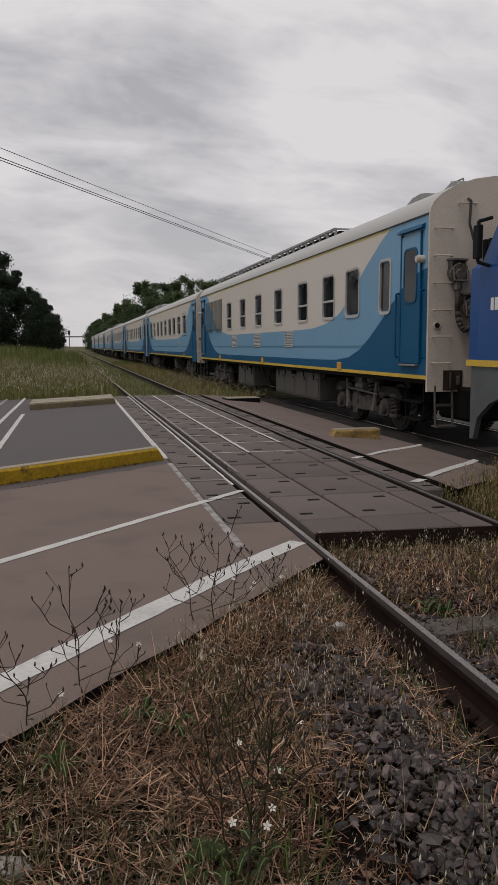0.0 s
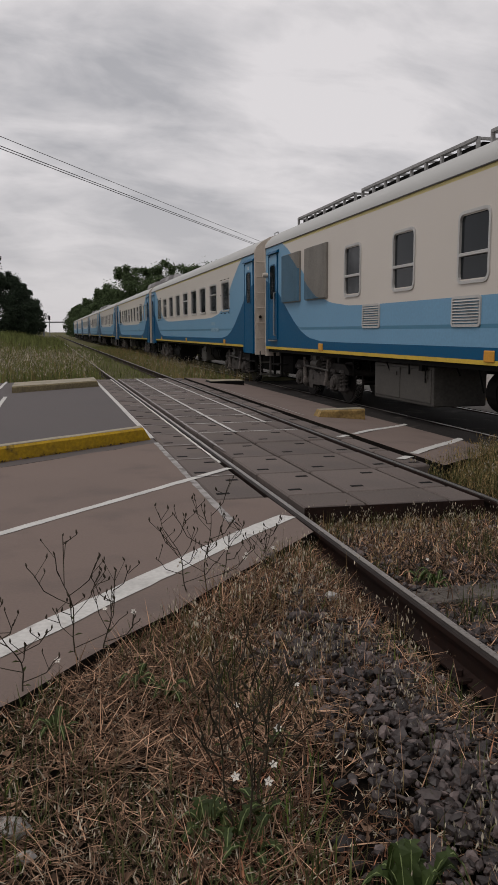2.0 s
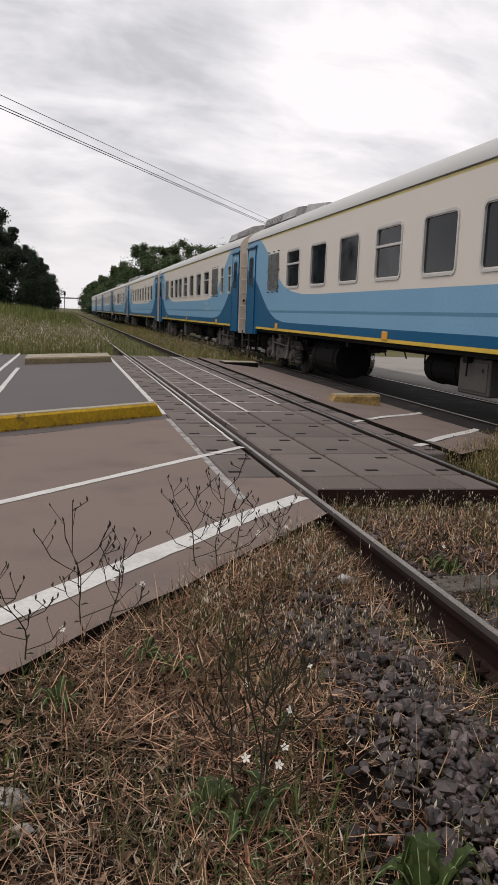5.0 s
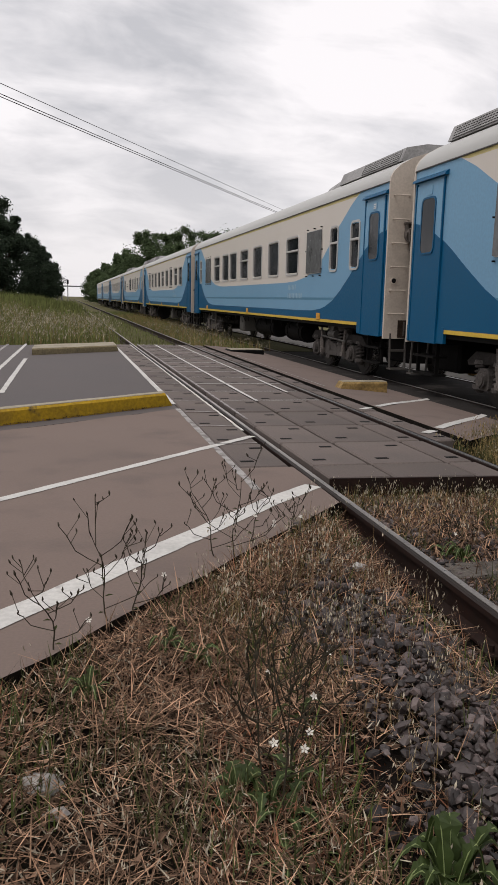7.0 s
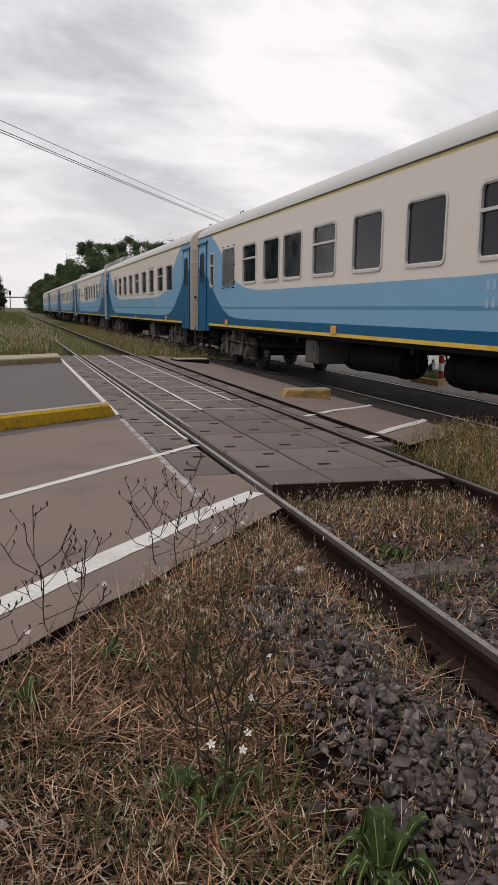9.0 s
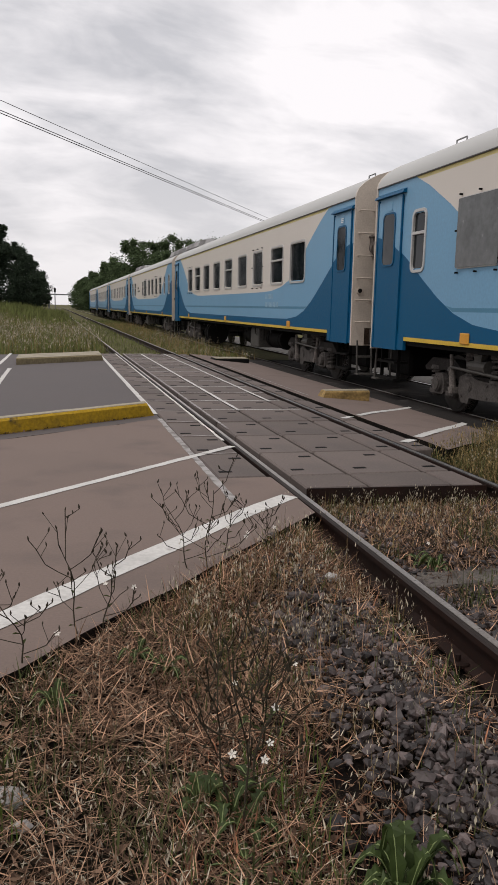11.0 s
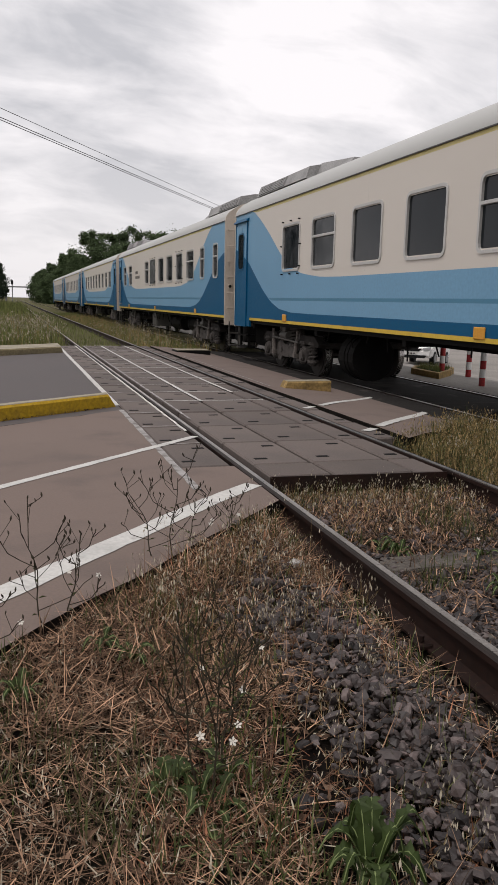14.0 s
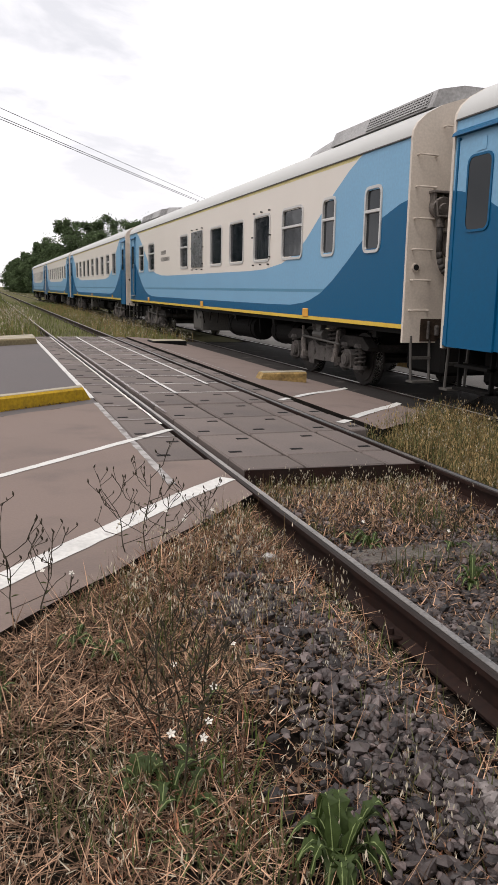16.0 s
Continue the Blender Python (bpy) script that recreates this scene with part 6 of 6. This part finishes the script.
t1 = blades("ballast_tufts", 1800, zone(-0.95, -0.08, -4.6, -1.8, None, lambda x, y, r: clump(x, y, 4.5, 83) > 0.22, 0.0), (0.05, 0.18), (0.002, 0.004), 0.75, M["dry_grass"], "dry tufts among the ballast", 64)
seeds("seed_heads", t1, 0.7, 0.013, M["seed"], "pale drooping oat heads among the ballast", 67)


def flakes(name, n, place, size, material, label, seed):
    """Curled dead leaves and chaff lying about."""
    rng = np.random.default_rng(seed)
    x, y, z = place(rng, n)
    n = len(x)
    a, s = rng.uniform(0, 6.28, n), rng.uniform(size[0], size[1], n)
    u = np.stack((np.cos(a), np.sin(a), rng.normal(0, 0.35, n)), 1) * s[:, None]
    w = np.stack((-np.sin(a), np.cos(a), rng.normal(0, 0.35, n)), 1) * (s * rng.uniform(0.2, 0.55, n))[:, None]
    p = np.stack((x, y, z + 0.012), 1)
    up = np.array((0, 0, 1.0)) * (s * 0.3)[:, None]
    v = np.stack((p - u + up, p + w, p + u + up, p - w), 1).reshape(-1, 3)
    i = np.arange(n)[:, None] * 4
    f = np.concatenate((i + np.array((0, 1, 3)), i + np.array((1, 2, 3))), 0)
    put(name, scatter_mesh(name, v.tolist(), f.tolist(), material), None, None, label, "leaf litter", kind="stuff")


flakes("leaf_litter", 16000, zone(-3.2, 0.0, -5.4, -0.65, None, lambda x, y, r: near_bed(x, y, r) | ((x < -0.05) & off_road(x, y) & (r.random(len(x)) < 0.25)), 0.03), (0.008, 0.028), M["dead_leaf"], "dead leaves and chaff on the ground", 41)
flakes("leaf_litter", 9000, zone(0.06, 1.68, -4.5, -0.05, -0.185, lambda x, y, r: r.random(len(x)) < np.exp(y * 0.45), 0.04), (0.006, 0.02), M["dead_leaf"], "dead leaves and chaff between the rails", 42)
blades("pale_chaff", 14000, zone(-2.8, 0.0, -5.2, -0.65, None, lambda x, y, r: near_bed(x, y, r) | ((x < -0.05) & off_road(x, y) & (r.random(len(x)) < 0.2)), 0.05), (0.015, 0.06), (0.003, 0.007), 0.3, M["seed"], "pale broken chaff", 43, 0.3)
flakes("leaf_litter", 900, lambda rng, n: (lambda k: (-0.7 - 9.0 * k, 4.18 - 6.57 * k - 0.045 - np.abs(rng.normal(0, 0.035, n)), np.full(n, -0.004)))(rng.uniform(0, 1, n)), (0.008, 0.022), M["dead_leaf"], "dead leaves blown against the kerb", 44)
t1 = blades("dry_grass_tufts", 2000, zone(-1.3, -0.06, -2.6, -0.45, None, lambda x, y, r: off_road(x, y) & (clump(x, y, 3.0, 1) > -0.02), 0.0), (0.08, 0.25), (0.0015, 0.003), 0.85, M["dry_grass"], "standing dry grass beside the rail", 4)
blades("dry_straw", 14000, zone(-1.9, -0.14, -3.2, -0.6, None, lambda x, y, r: off_road(x, y) & ((y > -2.0) | (x < -0.75) | (r.random(len(x)) < 0.3)), 0.06), (0.05, 0.20), (0.003, 0.0065), 0.2, M["straw"], "flattened reddish straw beside the road", 68, 0.2)
seeds("seed_heads", t1, 0.6, 0.013, M["seed"], "pale drooping seed heads", 5)
t1 = blades("panel_edge_grass", 2200, zone(0.1, 1.65, -1.3, -0.03, -0.19, lambda x, y, r: r.random(len(x)) < np.exp(y * 1.6), 0.0), (0.05, 0.20), (0.003, 0.006), 0.65, M["dry_grass"], "dry seeding grass before the panels", 6)
seeds("seed_heads", t1, 0.5, 0.014, M["seed"], "pale drooping seed heads", 7)
blades("track_litter", 20000, zone(0.06, 1.68, -3.2, -0.03, -0.185, lambda x, y, r: r.random(len(x)) < np.exp(y * 0.6), 0.03), (0.03, 0.12), (0.004, 0.008), 0.32, M["straw"], "dry stalks littering the track", 8, 0.5)
blades("track_weeds", 5600, zone(0.1, 1.65, -4.4, -0.1, -0.19, lambda x, y, r: clump(x, y, 2.2, 31) > 0.14, 0.0), (0.06, 0.2), (0.003, 0.007), 0.7, M["grass"], "green weeds between the rails", 9)


def right_bed(x, y, rng):
    return (x - 1.98 > 0.12 * np.sin(y * 3)) & (y < 1.55 + (x - 2.0) * 0.85) & (x < 3.9 + 0.3 * clump(x, y, 1, 2))


t1 = blades("tall_grass", 26000, zone(1.95, 4.2, -7.5, 3.6, -0.22, right_bed, 0.0), (0.07, 0.36), (0.003, 0.008), 0.58, M["dry_grass"], "tall dry seeding grass between the tracks", 10, 0.9)
seeds("seed_heads", t1, 0.6, 0.018, M["dry_grass"], "golden seed heads", 11)
seeds("seed_heads", t1, 0.1, 0.016, M["seed"], "pale seed heads", 69)
blades("tall_grass", 16000, zone(1.95, 4.2, -7.5, 3.4, -0.22, lambda x, y, r: right_bed(x, y, r) & (clump(x, y, 0.8, 3) > -0.2), 0.0), (0.12, 0.36), (0.004, 0.009), 0.85, M["grass"], "tall green grass between the tracks", 12, 0.6)


blades("island_grass", 900, zone(7.15, 8.05, 9.3, 10.8, -0.07, lambda x, y, r: (y - 9.15 > (x - 7.02) * 0.95) & (y < 10.25 + (x - 7.05) * 0.9), 0.0), (0.06, 0.18), (0.005, 0.01), 0.8, M["field_green"], "short grass on the traffic island", 23)


def far_left(x, y, rng):
    return (y > END_Y - 0.2 + np.where(x < -0.6, 0.30 * np.maximum(x + 0.6, -12), 0)) & ((x < -0.25) | (rng.random(len(x)) < 0.5))


t1 = blades("field_grass", 36000, zone(-16, -0.2, 13.5, 46, None, far_left, 0.0), (0.25, 0.75), (0.008, 0.02), 0.9, M["field_green"], "tall green field grass", 13, 0.6)
t1 = blades("field_grass", 10000, zone(-16, -0.2, 13.5, 46, None, far_left, 0.0), (0.3, 0.85), (0.006, 0.015), 0.92, M["dry_grass"], "tall dry field grass", 14, 0.6)
seeds("seed_heads", t1[t1[:, 1] < 34], 0.8, 0.042, M["seed"], "whitish grass plumes", 15)
blades("field_grass", 16000, zone(-26, -0.3, 46, 140, None, None, 0.0), (0.5, 1.1), (0.03, 0.07), 0.9, M["field_green"], "far tall field grass", 16, 0.6)
blades("line_grass", 14000, zone(0.1, 4.2, 17.5, 75, -0.21, lambda x, y, r: (abs(x - 1.74) > 0.08) & (r.random(len(x)) < np.where(x < 1.8, 0.55, 1.0)), 0.0), (0.08, 0.32), (0.008, 0.02), 0.85, M["field_green"], "grass between and beside the rails", 17, 0.6)
t1 = blades("line_grass", 3500, zone(1.9, 4.3, 17.3, 60, -0.21, None, 0.0), (0.15, 0.5), (0.006, 0.015), 0.9, M["dry_grass"], "dry grass beside the train's track", 18, 0.6)
seeds("seed_heads", t1[t1[:, 1] < 35], 0.3, 0.03, M["seed"], "whitish grass plumes", 19)


# ---- single weeds, stones and scraps ----
def stalk_weed(x, y, h, seed, branches, label, flower=0.014, lean=(0.0, 0.0), leafy=0, blooms=1):
    """A branching stem with buds, small stem leaves and a few open flowers that face the light."""
    rnd = random.Random(seed)
    w = thing("wild_flower", label, "weed", "flowering weeds", m=pose(x, y, ground_z(x, y)))
    stem, heads = bmesh.new(), []

    def at(k):
        return Vector((lean[0] * k * k + 0.012 * math.sin(k * 9 + seed), lean[1] * k * k + 0.012 * math.cos(k * 7 + seed), h * 0.8 * k))
    trunk = [at(k / 8) for k in range(9)]
    for k, (a, b) in enumerate(zip(trunk, trunk[1:])):
        cyl(stem, a, b, 0.0040 - 0.0003 * k, 5, 0.0037 - 0.0003 * k)
    for i in range(branches):
        k = 0.22 + 0.78 * (i + 0.5) / branches
        base = at(k)
        a = i * 2.4 + rnd.uniform(-0.5, 0.5)
        r = h * rnd.uniform(0.2, 0.48) * (1.2 - 0.75 * k)
        out = Vector((math.cos(a), math.sin(a), 0))
        tip = base + out * r + Vector((0, 0, h * rnd.uniform(0.14, 0.34)))
        mid = base.lerp(tip, 0.5) + out * 0.14 * r + Vector((0, 0, -0.03 * h))
        tube(stem, [base, base.lerp(mid, 0.5) + out * 0.03 * r, mid, mid.lerp(tip, 0.55) + Vector((0, 0, 0.01)), tip], 0.0020, 4)
        heads.append(tip)
        for _ in range(rnd.choice((1, 2, 3))):
            q = mid.lerp(tip, rnd.uniform(0.0, 0.85))
            e = q + Vector((rnd.uniform(-0.06, 0.06), rnd.uniform(-0.06, 0.06), rnd.uniform(0.02, 0.08)))
            tube(stem, [q, e], 0.0015, 4)
            heads.append(e)
    part("stem", stem, M["stem"], w)
    for n, p in enumerate(heads):
        bm = bmesh.new()
        if n % 3 == 1 and n // 3 < blooms:
            turn = Matrix.Rotation(radians(rnd.uniform(25, 60)), 3, "X") @ Matrix.Rotation(rnd.uniform(0, 1), 3, "Z")
            for k in range(5):
                a = 6.28 * k / 5
                d, e = Vector((math.cos(a), math.sin(a), 0.3)), Vector((-math.sin(a), math.cos(a), 0))
                bm.faces.new([bm.verts.new(p + turn @ q) for q in (Vector((0, 0, 0)), d * flower * 0.55 + e * flower * 0.30, d * flower, d * flower * 0.55 - e * flower * 0.30)])
            part("flower", bm, M["petal"], w, "pale open flower")
        else:
            s = rnd.uniform(0.7, 1.3)
            d = Vector((rnd.uniform(-0.5, 0.5), rnd.uniform(-0.5, 0.5), 1)).normalized()
            cyl(bm, p, p + d * 0.008 * s, 0.0022 * s, 5, 0.0046 * s)
            cyl(bm, p + d * 0.008 * s, p + d * 0.02 * s, 0.0046 * s, 5, 0.0015)
            part("bud", bm, M["stem"], w)
    for i in range(5):
        k = 0.1 + 0.14 * i
        a = i * 2.1 + seed
        d, e = Vector((math.cos(a), math.sin(a), 0.5)), Vector((-math.sin(a), math.cos(a), 0))
        p, ln = at(k), 0.055 - 0.006 * i
        bm = bmesh.new()
        vs = [bm.verts.new(q) for q in (p, p + d * ln * 0.5 + e * 0.006, p + d * ln - Vector((0, 0, 0.012)), p + d * ln * 0.5 - e * 0.006)]
        bm.faces.new(vs)
        part("stem_leaf", bm, M["grass"], w)
    for i in range(leafy):
        leaf_part(w, rnd, i / max(1, leafy) * 6.28 + rnd.uniform(-0.3, 0.3), rnd.uniform(0.09, 0.17), rnd.uniform(0.2, 0.7), 0.024)
    return w


def leaf_part(parent, rnd, a, length, rise, width):
    """One long leaf with toothed lobes that arches out from the base and droops at its tip."""
    bm = bmesh.new()
    n = 12
    rows = []
    d, e = Vector((math.cos(a), math.sin(a), 0)), Vector((-math.sin(a), math.cos(a), 0))
    twist = rnd.uniform(-0.5, 0.5)

    def spine(k):
        return d * length * k * (1 - 0.12 * k) + e * length * 0.12 * twist * k * k + Vector((0, 0, length * rise * math.sin(k * 2.7)))
    for i in range(n + 1):
        k = i / n
        c = spine(k)
        w = width * (0.25 + 0.75 * math.sin(math.pi * min(1.0, 0.08 + 0.9 * k ** 0.8))) * (1.0 if i % 2 else 0.5)
        w = w if i < n else 0.001
        back = d * (-0.25 * w if i % 2 else 0.0)
        lift = Vector((0, 0, 0.35 * w + rnd.uniform(-0.15, 0.15) * w))
        rows.append([bm.verts.new(c - e * w + lift + back), bm.verts.new(c), bm.verts.new(c + e * w + lift + back)])
    for r, s in zip(rows, rows[1:]):
        bm.faces.new((r[0], r[1], s[1], s[0]))
        bm.faces.new((r[1], r[2], s[2], s[1]))
    leaf = part("leaf", bm, M["leaf"], parent)
    bm = bmesh.new()
    tube(bm, [spine(k) + Vector((0, 0, 0.0025)) for k in (0, 0.2, 0.4, 0.6, 0.8, 0.95)], 0.0022, 4)
    part("midrib", bm, M["vein"], leaf)


def rosette(x, y, n, length, rise, seed, label, width=0.028):
    rnd = random.Random(seed)
    w = thing("leafy_weed", label, "weed", "leafy weeds", m=pose(x, y, ground_z(x, y)))
    for i in range(n):
        leaf_part(w, rnd, 6.28 * i / n + rnd.uniform(-0.25, 0.25), length * rnd.uniform(0.65, 1.1), rise * rnd.uniform(0.6, 1.3), width * rnd.uniform(0.8, 1.2))


stalk_weed(-1.04, -1.78, 0.62, 1, 9, "dry branching weed with pale flowers at the road's edge", lean=(0.05, 0.02))
stalk_weed(-1.13, -1.74, 0.50, 21, 7, "dry branching weed with buds at the road's edge", lean=(-0.10, 0.02))
stalk_weed(-1.74, -2.5, 0.58, 2, 8, "thin dry branching weed at the road's edge", lean=(-0.06, 0.03))
stalk_weed(-1.62, -2.42, 0.46, 3, 6, "small dry weed at the road's edge", lean=(0.06, 0.0))
stalk_weed(-1.26, -3.64, 0.72, 4, 12, "slender dark-stemmed weed with white star flowers", 0.016, leafy=7, blooms=1, lean=(-0.05, 0.06))
stalk_weed(-1.31, -3.56, 0.62, 14, 10, "slender dark-stemmed weed with white star flowers", 0.015, leafy=3, blooms=2, lean=(-0.08, 0.02))
stalk_weed(-1.20, -3.50, 0.58, 15, 10, "slender weed with buds and a white star flower", 0.015, leafy=3, blooms=1, lean=(0.05, 0.0))
stalk_weed(-1.95, -2.75, 0.44, 16, 7, "dry branching weed at the road's edge", lean=(-0.1, 0.0))
stalk_weed(-0.90, -1.58, 0.38, 17, 6, "dry branching weed at the road's edge", lean=(0.08, 0.0))
stalk_weed(-1.08, -3.12, 0.40, 5, 8, "slender weed with small pale flowers", 0.014, leafy=2, blooms=2)
stalk_weed(-0.62, -1.5, 0.34, 6, 6, "small dry weed near the rail")
stalk_weed(0.95, -1.75, 0.32, 22, 9, "bushy green weed between the rails", leafy=6)
stalk_weed(0.42, -1.45, 0.30, 23, 8, "bushy green weed between the rails", leafy=5)
rosette(-0.92, -4.04, 17, 0.17, 0.95, 1, "bright green lobed-leaf weed in the ballast", 0.030)
rosette(-0.96, -4.10, 9, 0.13, 1.5, 11, "young bright green lobed-leaf weed in the ballast", 0.026)
rosette(-1.84, -2.98, 14, 0.11, 0.7, 2, "small green weed in dry straw", 0.016)
rosette(-1.30, -3.80, 14, 0.20, 0.15, 3, "flat olive-green rosette weed", 0.011)
rosette(-1.50, -2.62, 16, 0.12, 0.6, 4, "green low weed beside the road", 0.018)
rosette(-1.38, -2.70, 14, 0.12, 0.7, 12, "green low weed beside the road", 0.018)
rosette(-1.38, -3.5, 7, 0.12, 0.6, 5, "broad-leaved green weed in dry straw", 0.030)
rosette(0.72, -2.3, 11, 0.15, 0.9, 6, "green weed between the rails", 0.022)
rosette(0.45, -1.6, 10, 0.14, 0.8, 7, "green weed between the rails", 0.02)
rosette(1.38, -2.35, 10, 0.15, 0.9, 8, "green weed between the rails", 0.022)
rosette(0.50, -3.3, 14, 0.13, 1.0, 9, "green weed between the rails", 0.022)
rosette(-0.62, -3.05, 6, 0.07, 0.6, 10, "tiny green weed in the ballast", 0.012)
for x, y, z, s, lab in ((-0.49, -3.0, -0.15, 0.042, "pale flat stone on the ballast"), (-0.52, -2.63, -0.14, 0.035, "white broken stone on the ballast"), (-0.30, -1.75, -0.12, 0.055, "pale stone leaning on the rail"),
                        (1.35, -2.0, -0.13, 0.04, "white scrap of litter between the rails"), (0.33, -2.88, -0.15, 0.018, "small white pebble between the rails"), (-1.99, -3.40, -0.15, 0.065, "broken lump of white concrete in the straw"), (-1.95, -3.52, -0.17, 0.04, "broken lump of white concrete in the straw")):
    put("stone", stones_mesh([(0, 0, 0, s)], "stone", random.Random(int(s * 1000 + 7)), M["pale_stone"]), None, pose(x, y, z), lab, "stone")


# ---- crossing panels ----
def panel_mesh(w, d, slots):
    bm = bmesh.new()
    box(bm, -w / 2, w / 2, -d / 2, d / 2, -0.14, 0.0, 0.016)
    for sx, sy in slots:
        # lifting holes as proud near-black boxes, their shade given by colour alone
        box(bm, sx - 0.058, sx + 0.058, sy - 0.028, sy + 0.028, -0.01, 0.003, mi=1)
    return mesh_of(bm, "panel", M["panel"], M["under"])


def crossing():
    deck = thing("crossing_deck", "concrete panel deck between the rails of the crossing", "crossing", kind="structure")
    cols = ((-0.52, -0.06), (0.115, 0.655), (0.665, 1.375), (1.385, 1.655), (1.815, 2.05))
    for c, (a, b) in enumerate(cols):
        w, d = b - a - 0.03, 1.018
        k = w / 2
        slots = [(0, -0.33)] if w < 0.3 else [(-k * 0.5, -0.30), (k * 0.5, 0.28)]
        me = panel_mesh(w, d, slots)
        for i in range(16):
            y = rowy[i] + 0.53
            if c == 4 and i < 1:
                continue
            put("panel", me, deck, pose((a + b) / 2, y, 0.0 - 0.004 * ((i * 7 + c * 3) % 3), 0, 0, 0))
        if 0 < c < 4:
            y0 = (-0.02, -0.03, -0.08, -0.12)[c]
            bm = bmesh.new()
            box(bm, a + 0.006, b - 0.006, y0, rowy[0] - 0.005, -0.16, -0.001, 0.012)
            part("panel", bm, M["panel"], deck)


crossing()
# Added strip: shade and grime on the deck's front as one dark band.
bm = bmesh.new()
prism(bm, [(0.12, -0.03), (1.66, -0.14), (1.66, -0.155), (0.12, -0.045)], "z", -0.2, -0.004)
put("trim_edge_beam", mesh_of(bm, "front_shade_strip", M["rail"]), None, None, "added dark strip for the shaded, grimy front of the crossing deck", "edge beam", kind="structure")


def bird():
    """A small bird in flight, nose along local -y."""
    b = thing("bird", "small dark bird flying over the train", "bird", m=pose(13.7, 31.0, 5.0))
    bm = bmesh.new()
    bmesh.ops.create_icosphere(bm, subdivisions=2, radius=0.028)
    bmesh.ops.scale(bm, vec=(0.8, 2.0, 0.8), verts=bm.verts[:])
    prism(bm, [(-0.008, 0.045), (0.008, 0.045), (0.022, 0.11), (-0.022, 0.11)], "z", -0.004, 0.004)
    part("body", bm, M["rubber"], b)
    wings = []
    for s in (-1, 1):
        bm = bmesh.new()
        prism(bm, [(0, -0.03), (s * 0.055, -0.04), (s * 0.12, 0.012), (s * 0.055, 0.022), (0, 0.028)], "z", -0.003, 0.003)
        wings.append((part("wing", bm, M["rubber"], b), s))
    return b, wings


BIRD, WINGS = bird()


# ---- what moves ----
def motions():
    walk(BIRD, [(t, pose(13.74 - 8.4 * t, 31.0 - 10.0 * t, 5.0 + 2.0 * t, 0, 0, -40)) for t in (0, 2, 4, 8, 12, 16)])
    for wing, s in WINGS:
        walk(wing, [(0.1 * i, pose(0, 0, 0.02, 0, -s * (10 + 35 * math.sin(0.1 * i * 25)), 0)) for i in range(161)])
    for ob, offset in TRAIN:
        walk(ob, [(t, pose(TRACK_X, y + offset, TRACK_Z)) for t, y in RUN])
    steps = [0.1 * i for i in range(161)]
    rows = [(t, (run_y(t) - run_y(0)) / 0.46) for t in steps]
    for w, dy in WHEELS:
        walk(w, [(t, Matrix.Translation((0, dy, 0.46)) @ Matrix.Rotation(-a, 4, "X")) for t, a in rows])


motions()
